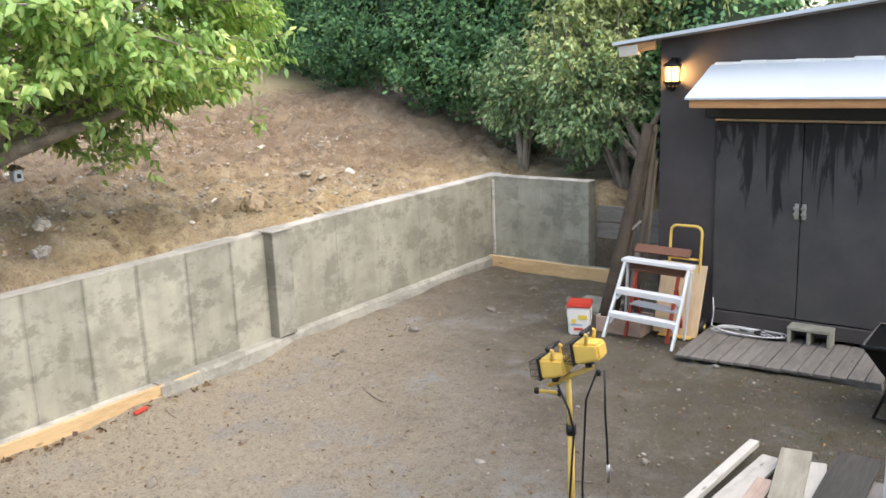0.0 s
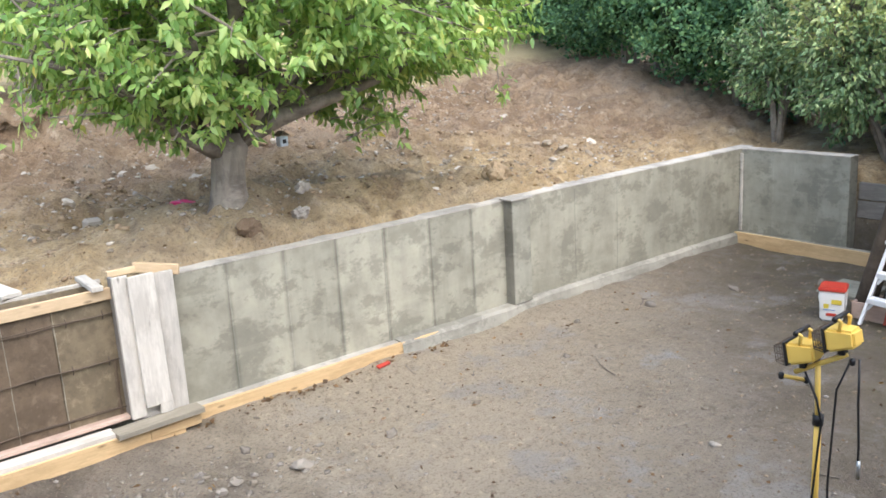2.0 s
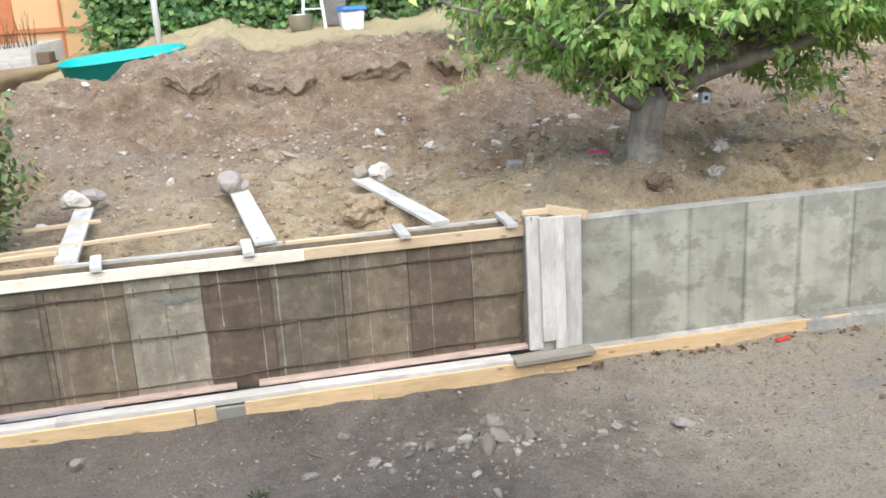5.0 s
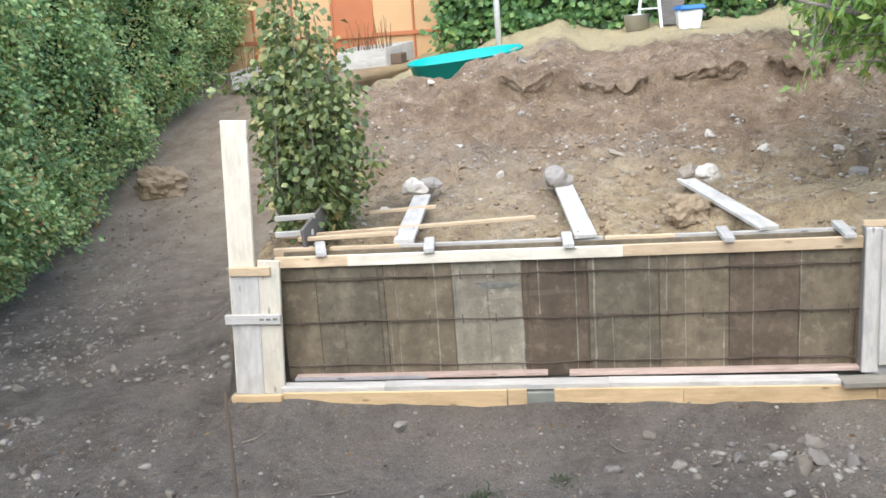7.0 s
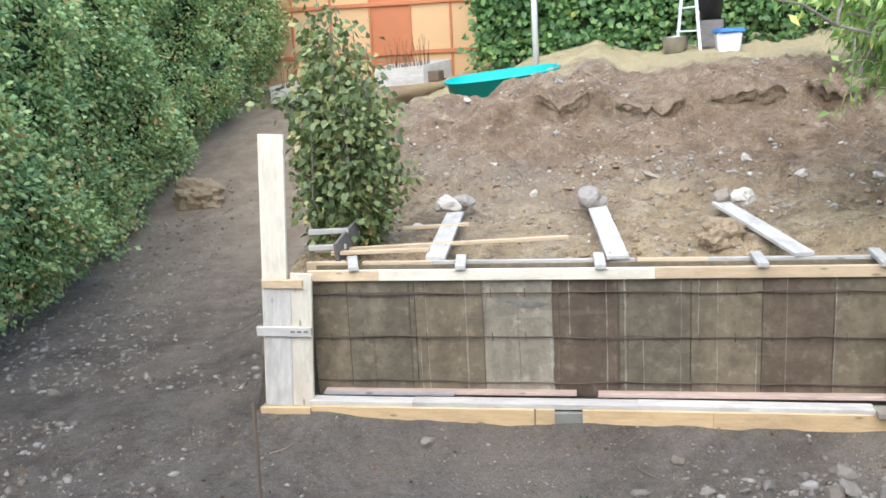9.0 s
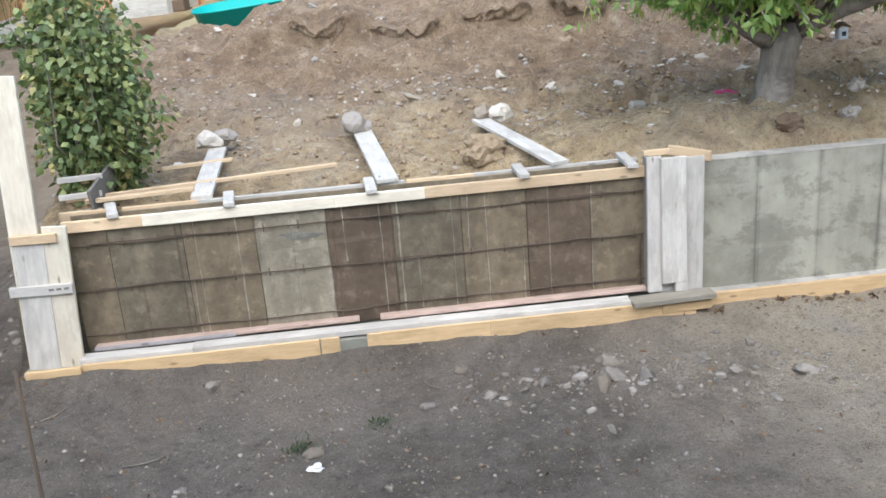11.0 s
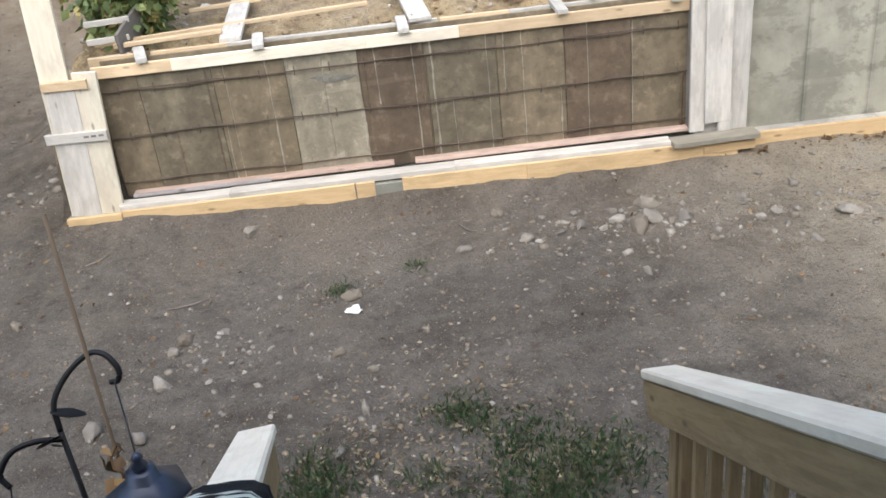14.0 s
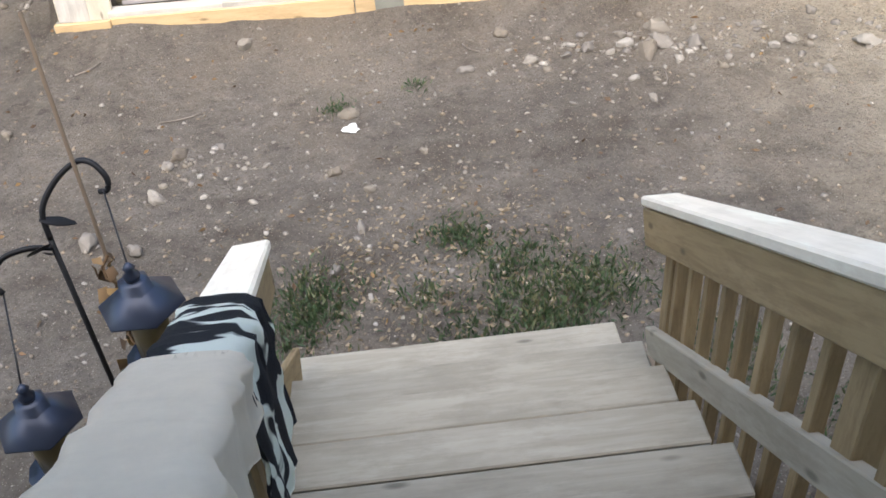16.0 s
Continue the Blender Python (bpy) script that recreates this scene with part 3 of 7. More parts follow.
def terrain(x, y):
    """Height of the earth: the dug yard, the bank behind the wall, the cut and the lawn above."""
    x, y = np.asarray(x, float), np.asarray(y, float)
    path = 0.10 * sstep(1, 5, y) + np.interp(y, [5.4, 7.1, 9.5, 12.3, 16, 40], [0.22, 0.72, 1.42, 2.12, 2.75, 3.4]) * sstep(3.5, 6.5, y)
    # bank
    bench = 1.22 + 0.38 * sstep(0.3, 4.0, y)
    cut_y = 5.0 + 0.5 * fbm(x, y * 0 + 3.3, 0.5, 3, 5)
    run = np.clip((y - cut_y + 1.35) / 1.35, 0, 1)
    edge = 0.22 * fbm(x, y * 0 + 1.0, 2.6, 4, 8)
    cut = 0.52 * run ** 1.5 + (0.27 + 0.20 * fbm(x, y * 0, 1.1, 2, 17)) * sstep(cut_y + edge - 0.02, cut_y + edge + 0.10, y) + 0.26 * sstep(cut_y + 0.1, cut_y + 2.2, y)
    cut = cut * (1 - sstep(4.5, 9.0, x)) * (0.55 + 0.45 * sstep(-2.4, 0.9, x))
    lawn = 0.055 * np.clip(y - 6, 0, 14)
    right = 0.062 * np.clip(y - 1.5, 0, 16) * sstep(4.5, 9.0, x)
    mound = 0.42 * np.exp(-((x - 5.0) / 2.6) ** 2 - ((y - 0.95) / 0.75) ** 2) + 0.12 * np.exp(-((x - 8.5) / 2.0) ** 2 - ((y - 1.0) / 0.6) ** 2)
    trench = -0.22 * np.exp(-((y - 0.45) / 0.35) ** 2) * (1 - sstep(2.6, 3.6, x))
    bank = bench + cut + lawn + right + mound + trench
    bank = bank + 0.09 * fbm(x, y, 0.9, 5, 11) + 0.10 * np.abs(fbm(x, y, 2.2, 3, 21)) * sstep(3.6, 4.6, y) * (1 - sstep(6.2, 7, y))
    bank = bank + 0.10 * fbm(x, y, 3.0, 5, 31) + 0.075 * fbm(x, y, 6.0, 3, 33) * sstep(3.4, 4.2, x)
    ledge = np.abs(fbm(x * 1.0, y * 0.4, 1.6, 4, 35))
    bank = bank + 0.20 * (ledge - 0.15) * np.exp(-((y - cut_y - 0.15) / 0.45) ** 2) * (1 - sstep(4.5, 7.0, x))
    # furrows, lumps and slipped spoil, away from the boards behind the form
    rough = np.clip(sstep(3.0, 4.2, x) + sstep(2.2, 3.0, y), 0, 1) * (1 - 0.75 * sstep(6.5, 8.0, y))
    wx, wy = x + 0.35 * fbm(x, y, 0.9, 2, 141), y + 0.35 * fbm(x, y, 0.9, 2, 143)
    ridge = 1 - 2 * np.abs(vnoise(wx * 1.7, wy * 2.3, 151)) * 2
    ridge2 = 1 - 2 * np.abs(vnoise(wx * 4.1, wy * 4.9, 157)) * 2
    bank = bank + rough * (0.075 * ridge + 0.05 * ridge2 + 0.07 * fbm(wx, wy, 7.0, 3, 161))
    left_edge = sstep(-3.4, -1.9, x + 0.25 * fbm(x, y, 0.8, 2, 3))
    hill = path + (bank - path) * left_edge
    yard = 0.05 * fbm(x, y, 0.5, 4, 41) + 0.022 * fbm(x, y, 3.0, 3, 51) + (0.055 + 0.035 * (1 - sstep(3.2, 4.0, x)) + 0.06 * fbm(x, y * 0, 1.4, 3, 81)) * sstep(-0.75, -0.25, y) + 0.012 * fbm(x, y, 8.0, 2, 83)
    yard = yard - 0.04 * np.exp(-((x - 1.6) / 0.5) ** 2 - ((y + 0.75) / 0.25) ** 2)
    for hx_, hy_, hr_ in ((1.12, -0.42, 0.13), (1.45, -0.55, 0.11), (0.85, -0.50, 0.09)):
        yard = yard - 0.09 * np.exp(-(((x - hx_) / hr_) ** 2 + ((y - hy_) / (hr_ * 0.8)) ** 2)) + 0.05 * np.exp(-(((x - hx_ - 0.16) / 0.12) ** 2 + ((y - hy_ + 0.1) / 0.1) ** 2))
    path_noise = 0.04 * fbm(x, y, 1.2, 4, 61)
    behind_wall = sstep(0.03, 0.17, y)
    left_open = 1 - sstep(-2.15, -2.0, x)
    low = yard
    wall_side = np.where(y > 0.1, hill, low)
    z = low + (hill - low) * behind_wall
    z = z * (1 - left_open) + (path + path_noise + (hill - path) * 0.6 * sstep(0.5, 3, y)) * left_open
    z = z + 0.12 * np.clip(x - 12.3, 0, 3) * sstep(0.17, 0.6, y)
    # ground behind the return wall and the board wall beside it
    east = sstep(12.27, 12.42, x)
    rise = 1.12 - 0.35 * sstep(-1.4, -2.4, y) + 0.14 * np.clip(x - 12.4, 0, 3) + 0.07 * fbm(x, y, 1.1, 4, 71)
    z = np.where(y < 0.17, z + (np.maximum(rise, 0) - z) * east * sstep(-3.4, -3.0, y), z)
    return z


def sod_line(x):
    return float(5.0 + 0.5 * fbm(np.array([x]), np.array([3.3]), 0.5, 3, 5)[0])


def tz(x, y):
    return float(terrain(np.array([x]), np.array([y]))[0])


def leaf_cloud(name, pts, nrm, size, material, parent=None, label="", shape="leaf", droop=0.0, seed=3, jitter=0.7, face=None):
    """Many small leaves: each a folded blade of four faces."""
    rs = np.random.RandomState(seed)
    n = len(pts)
    d = nrm + rs.normal(0, jitter, (n, 3))
    d[:, 2] -= droop
    d /= np.linalg.norm(d, axis=1, keepdims=True) + 1e-9
    r = rs.normal(0, 1, (n, 3))
    s = np.cross(d, r)
    s /= np.linalg.norm(s, axis=1, keepdims=True) + 1e-9
    u = np.cross(s, d)
    if face is not None:
        u = face / (np.linalg.norm(face, axis=1, keepdims=True) + 1e-9) + rs.normal(0, 0.42, (n, 3))
        u /= np.linalg.norm(u, axis=1, keepdims=True) + 1e-9
        d = d - u * (np.sum(d * u, 1, keepdims=True)) * 0.8
        d /= np.linalg.norm(d, axis=1, keepdims=True) + 1e-9
        s = np.cross(d, u)
        s /= np.linalg.norm(s, axis=1, keepdims=True) + 1e-9
        u = np.cross(s, d)
    L = size * rs.uniform(0.65, 1.3, (n, 1))
    W = L * {"leaf": 0.245, "broad": 0.42, "spray": 0.30, "blade": 0.085}[shape]
    mid = pts + d * L * 0.45 + u * L * 0.06
    tip = pts + d * L - np.array([0, 0, 1.0]) * L * 0.12 * (1 + droop)
    v = np.stack([pts, mid + s * W - u * W * 0.35, mid, mid - s * W - u * W * 0.35, tip], 1).reshape(-1, 3)
    k = np.arange(n)[:, None] * 5
    tri = np.concatenate([k + [0, 1, 2], k + [0, 2, 3], k + [1, 4, 2], k + [2, 4, 3]], 1).reshape(-1, 3)
    me = bpy.data.meshes.new(name)
    me.vertices.add(len(v))
    me.vertices.foreach_set("co", v.astype(np.float32).ravel())
    me.loops.add(tri.size)
    me.loops.foreach_set("vertex_index", tri.astype(np.int32).ravel())
    me.polygons.add(len(tri))
    me.polygons.foreach_set("loop_start", np.arange(0, tri.size, 3, dtype=np.int32))
    me.update(calc_edges=True)
    me.validate()
    return part_mesh(name, me, material, parent, label)


# ================= ground =================
def axis(lo, a, b, hi, step):
    near = np.arange(a, b + 1e-6, step)
    out_lo = lo + (a - lo) * (1 - np.linspace(1, 0, 26)[:-1] ** 2.2)
    out_hi = b + (hi - b) * np.linspace(0, 1, 26)[1:] ** 2.2
    return np.concatenate([out_lo, near, out_hi])


gx = axis(-160, -8.2, 14.6, 160, 0.05)
gy = np.unique(np.concatenate([axis(-60, -7.4, 13.5, 160, 0.06), np.arange(4.2, 5.8, 0.025), [0.03, 0.17]]))
GX, GY = np.meshgrid(gx, gy)
GZ = terrain(GX, GY)
nx, ny = len(gx), len(gy)
idx = np.arange(nx * ny).reshape(ny, nx)
quads = np.stack([idx[:-1, :-1], idx[:-1, 1:], idx[1:, 1:], idx[1:, :-1]], -1).reshape(-1, 4)
gm = bpy.data.meshes.new("ground")
gm.vertices.add(nx * ny)
gm.vertices.foreach_set("co", np.stack([GX, GY, GZ], -1).astype(np.float32).ravel())
gm.loops.add(quads.size)
gm.loops.foreach_set("vertex_index", quads.astype(np.int32).ravel())
gm.polygons.add(len(quads))
gm.polygons.foreach_set("loop_start", np.arange(0, quads.size, 4, dtype=np.int32))
gm.update(calc_edges=True)
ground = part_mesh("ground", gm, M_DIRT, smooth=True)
tagged(ground, "bare dug brown earth yard with a raised stony bank behind a wall", "ground", kind="structure")

# ================= concrete retaining wall =================
TOP, FOOT = 1.335, 0.185


def slab(name, x0, x1, y0, y1, z0, z1, material, parent=None, label="", bev=0.008):
    b = box_bm(x1 - x0, y1 - y0, z1 - z0, bev, None, Matrix.Translation(((x0 + x1) / 2, (y0 + y1) / 2, (z0 + z1) / 2)))
    return part(name, b, material, parent, label)


wall_long = slab("wall_north", 3.60, 12.40, 0.0, 0.20, -0.4, TOP, M_CONC)
tagged(wall_long, "grey stained concrete retaining wall with pale top", "retaining wall", kind="structure")
# Paler slab: the light on the wall's top face is put into its colour.
slab("wall_top", 3.82, 12.41, -0.004, 0.204, TOP, TOP + 0.012, M_CONCP, wall_long, "pale wall top, lightened for light on its top face", 0.004)
rs = random.Random(5)
for k in range(7):
    x = 4.34 + 0.562 * k + rs.uniform(-0.02, 0.02)
    slab("form_seam", x - 0.006, x + 0.006, -0.004, 0.02, FOOT, TOP - rs.uniform(0.01, 0.12), M_CONC2, wall_long, "", 0.002)
for x in (8.75, 9.5, 10.35, 11.3):
    slab("form_seam", x - 0.005, x + 0.005, -0.003, 0.02, FOOT, TOP - 0.02, M_CONC2, wall_long, "", 0.002)
slab("pilaster", 7.63, 7.90, -0.13, 0.003, FOOT, TOP + 0.02, M_CONC2, wall_long, "square concrete pilaster with a chipped corner")
# Thin sheet of darker concrete on the pilaster's left face.
slab("dark_side_strip", 7.624, 7.632, -0.128, 0.0, FOOT, TOP + 0.015, M_OLDC, wall_long, "darker left side of the pilaster", 0.001)
slab("pilaster_top", 7.60, 7.93, -0.15, 0.05, TOP + 0.014, TOP + 0.034, M_CONCP, wall_long, "", 0.006)

wall_return = slab("wall_east", 12.12, 12.32, -1.56, -0.002, -0.4, TOP - 0.004, M_CONC2)
tagged(wall_return, "short grey concrete return wall with dark damp streaks", "retaining wall", kind="structure")
# Top face again given its lit look by paler concrete.
slab("wall_top", 12.116, 12.324, -1.564, -0.008, TOP - 0.004, TOP + 0.008, M_CONCP, wall_return, "pale wall top, lightened for light on its top face", 0.004)
slab("corner_joint", 12.085, 12.119, -0.05, -0.004, FOOT, TOP - 0.05, M_CONCP, wall_return, "rough mortar in the corner joint", 0.01)
for y in (-0.5, -0.85, -1.15):
    slab("form_seam", 12.116, 12.13, y - 0.006, y + 0.006, FOOT, TOP - 0.03, M_CONC2, wall_return, "", 0.002)

footing = thing("footing", pose(7.5, -0.1, 0), "concrete wall footing edged with orange form boards", "footing", kind="structure")
b = bmesh.new()
n = 60
for k in range(n + 1):
    x = 6.05 + (12.1 - 6.05) * k / n
    w = float(np.interp(x, [6.4, 7.6, 8.2, 12.1], [-0.16, -0.14, -0.07, -0.07])) + 0.025 * noise.noise(Vector((x * 2.3, 0, 0))) + 0.015 * noise.noise(Vector((x * 9, 3, 0)))
    zt = FOOT - 0.005 + 0.012 * noise.noise(Vector((x * 4, 7, 0)))
    row = [b.verts.new((x, 0.06, zt)), b.verts.new((x, w + 0.03, zt)), b.verts.new((x, w, zt - 0.03)), b.verts.new((x, w - 0.03, -0.15))]
    if k:
        for a in range(3):
            b.faces.new((old[a], row[a], row[a + 1], old[a + 1]))
    old = row
part("concrete_ledge", b, M_LEDGE, footing, "rough pale concrete ledge")
slab("concrete_ledge", 3.3, 6.06, -0.10, 0.05, -0.2, FOOT - 0.012, M_CONCP, footing)
board("form_board", (3.80, -0.122, 0.075), (6.52, -0.122, 0.075), 0.04, 0.20, M_FORM, footing, "orange pine form board")
board("form_board", (11.98, -0.02, 0.10), (11.93, -2.15, 0.10), 0.04, 0.19, M_FORM, footing, "orange pine form board")
slab("concrete_ledge", 11.99, 12.13, -2.1, 0.0, -0.2, FOOT - 0.015, M_CONC2, footing)

timber = thing("board_wall", pose(12.4, -2.4, 0), "weathered grey timber board wall beside the concrete", "board wall", kind="structure")
for k in range(4):
    board("plank", (12.36 + 0.01 * (k % 2), -1.57, 0.17 + 0.235 * k), (12.40, -3.4, 0.16 + 0.235 * k), 0.05, 0.22, M_GREY, timber)

# ================= unfinished wall in timber forms =================
form = thing("wall_formwork", pose(0.9, 0.1, 0), "timber and plywood wall formwork braced with wire", "formwork")
edges = [-1.50, -1.17, -0.57, 0.02, 0.61, 1.16, 1.74, 2.30, 2.85, 3.34]
for a, c, m_ in zip(edges[:-1], edges[1:], (M_PLY, M_PLYG, M_PLY, M_PLYP, M_PLYD, M_PLYG, M_PLY, M_PLYD, M_PLY)):
    slab("plywood_panel", a + 0.002, c - 0.002, -0.022 + rs.uniform(-0.003, 0.003), 0.0, 0.22, 1.345 + rs.uniform(-0.004, 0.004), m_, form, "", 0.003)


def streak(name, x, w, z0, z1, material, label, seed):
    """A run of dried cement or damp on the form's face: ragged edges, a few millimetres proud."""
    sb = bmesh.new()
    rows_ = []
    n_ = 26
    for k in range(n_ + 1):
        z = z0 + (z1 - z0) * k / n_
        wl_ = w * (0.55 + 0.5 * noise.noise(Vector((z * 7, seed, 0))) + 0.35 * noise.noise(Vector((z * 23, seed, 4))))
        wr_ = w * (0.55 + 0.5 * noise.noise(Vector((z * 6, seed, 9))) + 0.35 * noise.noise(Vector((z * 19, seed, 2))))
        xm = x + 0.006 * noise.noise(Vector((z * 3, seed, 6)))
        rows_.append([sb.verts.new((xm - max(wl_, 0.001), -0.0225, z)), sb.verts.new((xm, -0.0285, z)), sb.verts.new((xm + max(wr_, 0.001), -0.0225, z))])
    for a_, c_ in zip(rows_[:-1], rows_[1:]):
        for q in range(2):
            sb.faces.new((a_[q], a_[q + 1], c_[q + 1], c_[q]))
    return part(name, sb, material, form, label)


SEAMS = ((-0.535, 0.010, 0), (-0.47, 0.007, 0), (-0.13, 0.012, 0), (0.32, 0.009, 0), (0.60, 0.022, 0), (0.75, 0.009, 0), (1.06, 0.010, 0), (1.21, 0.016, 0), (1.36, 0.009, 0), (1.66, 0.009, 0), (1.80, 0.020, 0), (1.95, 0.010, 0), (2.26, 0.018, 0), (2.49, 0.008, 0), (2.86, 0.008, 0), (0.04, 0.012, 0), (-0.95, 0.030, 1), (-0.62, 0.022, 1), (0.66, 0.020, 1), (1.13, 0.022, 1), (3.28, 0.03, 1))
for k, (x, w, damp_) in enumerate(SEAMS):
    z1 = 1.335 if k % 4 else 0.75
    z0 = 0.235 if (k % 5 or z1 < 1) else 0.78
    streak("damp_band" if damp_ else "cement_line", x, w, z0, z1, M_PLYD if damp_ else M_PLYL, "", k * 3.7)
b = bmesh.new()
ring = [b.verts.new((0.40 + (0.17 + 0.03 * math.sin(5 * a_)) * math.cos(a_), -0.0265, 1.048 + (0.030 + 0.008 * math.sin(3 * a_ + 1)) * math.sin(a_) - 0.01 * math.cos(a_))) for a_ in [2 * math.pi * k / 22 for k in range(22)]]
face_ = b.faces.new(ring)
bmesh.ops.translate(b, vec=(0, 0.006, 0), verts=[v for v in bmesh.ops.extrude_face_region(b, geom=[face_])["geom"] if isinstance(v, bmesh.types.BMVert)])
bmesh.ops.recalc_face_normals(b, faces=b.faces[:])
part("patch", b, M_OLDC, form, "grey smear of putty on the pale panel")
slab("plywood_panel", -1.5, 3.34, 0.20, 0.222, 0.15, 1.345, M_PLY, form, "plywood back form", 0.003)
slab("poured_concrete", -1.5, 3.6, 0.002, 0.198, -0.3, 1.24, M_CONC2, form, "fresh concrete inside the form")
for (a, c, m_, up) in ((-1.50, -0.85, M_PINE, 0), (-0.86, 0.72, M_CREAM, 0.004), (0.70, 1.45, M_CREAM, 0.01), (1.43, 3.34, M_PINE, 0)):
    board("waler", (a, -0.045 - up, 1.315), (c, -0.045 - up, 1.315), 0.04, 0.095, m_, form, "pale top waler")
for (a, c, m_) in ((-1.60, -1.2, M_PINE), (-1.08, -0.45, M_PINE), (-0.45, 1.30, M_WHITE), (1.32, 1.9, M_PINE), (1.9, 3.34, M_WHITE)):
    board("waler", (a, 0.245, 1.325), (c, 0.245, 1.325), 0.04, 0.09, m_, form)
for x0, x1, y0, y1 in ((-1.07, -1.19, -0.10, 0.30), (-0.145, -0.195, -0.10, 0.30), (1.015, 0.995, -0.12, 0.31), (2.285, 2.28, -0.11, 0.28), (3.20, 3.22, -0.13, 0.34)):
    board("spacer", (x0, y0, 1.385), (x1, y1, 1.39), 0.09, 0.04, M_WHITE, form, "bleached spacer block")
for z, ph in ((1.145, 0), (0.756, 2), (0.352, 4)):
    pts, pts2 = [], []
    for k in range(61):
        x = -1.48 + 4.8 * k / 60
        pts.append((x, -0.040 - 0.006 * math.sin(x * 5 + ph), z + 0.007 * math.sin(x * 2.1 + ph) + 0.003 * math.sin(x * 9 + ph)))
    tube("tie_wire", pts, 0.006, M_WIRE, form, "rusty tie rod", 6)
    for xa, xb in ((-1.30, -0.2), (0.9, 1.75), (2.25, 3.25)):
        tube("tie_wire", [(xa + (xb - xa) * k / 12, -0.050, z + 0.016 - 0.02 * abs(k / 12 - 0.45) + 0.004 * math.sin(k + ph)) for k in range(13)], 0.005, M_WIRE, form, "", 6)
for k in range(17):
    x = -1.33 + 0.285 * k
    for z in (1.145, 0.756):
        tube("wire_loop", [(x, -0.046, z - 0.03), (x + 0.004, -0.052, z), (x, -0.046, z + 0.045)], 0.0045, M_WIRE, form, "", 5)
# base ledge of boards
board("base_board", (-1.52, -0.175, 0.212), (-0.60, -0.175, 0.207), 0.135, 0.048, M_WHITE, form, "bleached ledge board")
board("base_board", (-0.60, -0.180, 0.215), (1.3, -0.17, 0.210), 0.14, 0.048, M_WHITE, form)
board("base_board", (1.3, -0.17, 0.213), (3.14, -0.185, 0.209), 0.14, 0.048, M_WHITE, form)
board("base_board", (-1.42, -0.062, 0.262), (0.80, -0.055, 0.266), 0.085, 0.03, M_PINK, form, "reddish bottom rail")
board("base_board", (0.98, -0.06, 0.262), (3.32, -0.06, 0.266), 0.09, 0.032, M_PINK, form)
board("base_board", (-1.42, -0.092, 0.262), (-0.25, -0.085, 0.262), 0.07, 0.03, M_LILAC, form, "grey lower rail")
for a, c, y in ((-1.95, -1.50, -0.285), (-1.50, 0.45, -0.25), (0.46, 0.62, -0.245), (0.85, 1.9, -0.245), (1.9, 3.7, -0.25)):
    board("form_board", (a, y, 0.10), (c, y, 0.10), 0.04, 0.19, M_FORM, form, "orange pine footing board")
slab("footing_patch", 0.45, 0.86, -0.262, -0.2, -0.05, 0.17, M_CONC2, form, "grey concrete patch")
# end post
board("end_post", (-1.835, -0.165, 0.16), (-1.675, -0.165, 2.565), 0.225, 0.038, M_CREAM, form, "tall pale upright plank", (0, 1, 0))
board("end_post", (-1.598, -0.172, 0.16), (-1.515, -0.172, 1.37), 0.19, 0.038, M_CREAM, form, "", (0, 1, 0))
board("end_post", (-1.93, -0.12, 0.12), (-1.86, -0.12, 1.3), 0.05, 0.09, M_WHITE, form, "", (0, 1, 0))
board("end_post", (-1.812, -0.190, 0.165), (-1.735, -0.190, 1.25), 0.245, 0.02, M_WHITE, form, "bleached front plank of the end post", (0, 1, 0))
board("batten", (-1.86, -0.205, 1.29), (-1.50, -0.205, 1.285), 0.04, 0.075, M_PINE, form)
board("batten", (-1.95, -0.207, 0.865), (-1.455, -0.207, 0.855), 0.04, 0.085, M_WHITE, form, "batten with pencilled figures")
for k in range(3):
    board("pencil_bar", (-1.64 + 0.06 * k, -0.2285, 0.862), (-1.60 + 0.06 * k, -0.2285, 0.862), 0.002, 0.018, M_GREY, form, "faint pencilled bar", bev=0)
slab("footing_patch", -1.98, -1.5, -0.26, -0.1, -0.05, 0.165, M_CONC2, form)
# boxed pilaster form
board("pilaster_plank", (3.378, -0.135, 0.25), (3.372, -0.135, 1.45), 0.125, 0.036, M_WHITE, form, "stained side plank", (0, 1, 0))
board("pilaster_plank", (3.54, -0.172, 0.33), (3.525, -0.172, 1.44), 0.215, 0.036, M_WHITE, form, "bleached front plank", (0, 1, 0))
board("pilaster_plank", (3.60, -0.170, 0.245), (3.60, -0.170, 0.40), 0.11, 0.03, M_WHITE, form, "", (0, 1, 0))
board("pilaster_plank", (3.715, -0.135, 0.24), (3.720, -0.135, 1.42), 0.17, 0.036, M_WHITE, form, "", (0, 1, 0))
board("pilaster_plank", (3.33, -0.07, 0.24), (3.33, -0.07, 1.44), 0.10, 0.03, M_GREY, form, "", (1, 0, 0))
board("pilaster_plank", (3.79, -0.07, 0.22), (3.79, -0.07, 1.40), 0.10, 0.03, M_WHITE, form, "", (1, 0, 0))
slab("pilaster_core", 3.35, 3.78, -0.115, -0.003, 0.2, 1.38, M_WHITE, form, "", 0.004)
board("cross_board", (3.33, 0.02, 1.45), (3.56, 0.02, 1.45), 0.04, 0.05, M_PINE, form)
board("cross_board", (3.60, 0.16, 1.43), (3.88, -0.10, 1.40), 0.04, 0.085, M_PINE, form, "tilted pine cleat")
board("base_board", (3.13, -0.25, 0.215), (3.86, -0.24, 0.225), 0.17, 0.045, M_DECK, form, "grey base plank")
board("base_board", (3.40, -0.262, 0.13), (3.84, -0.262, 0.14), 0.04, 0.08, M_FORM, form)
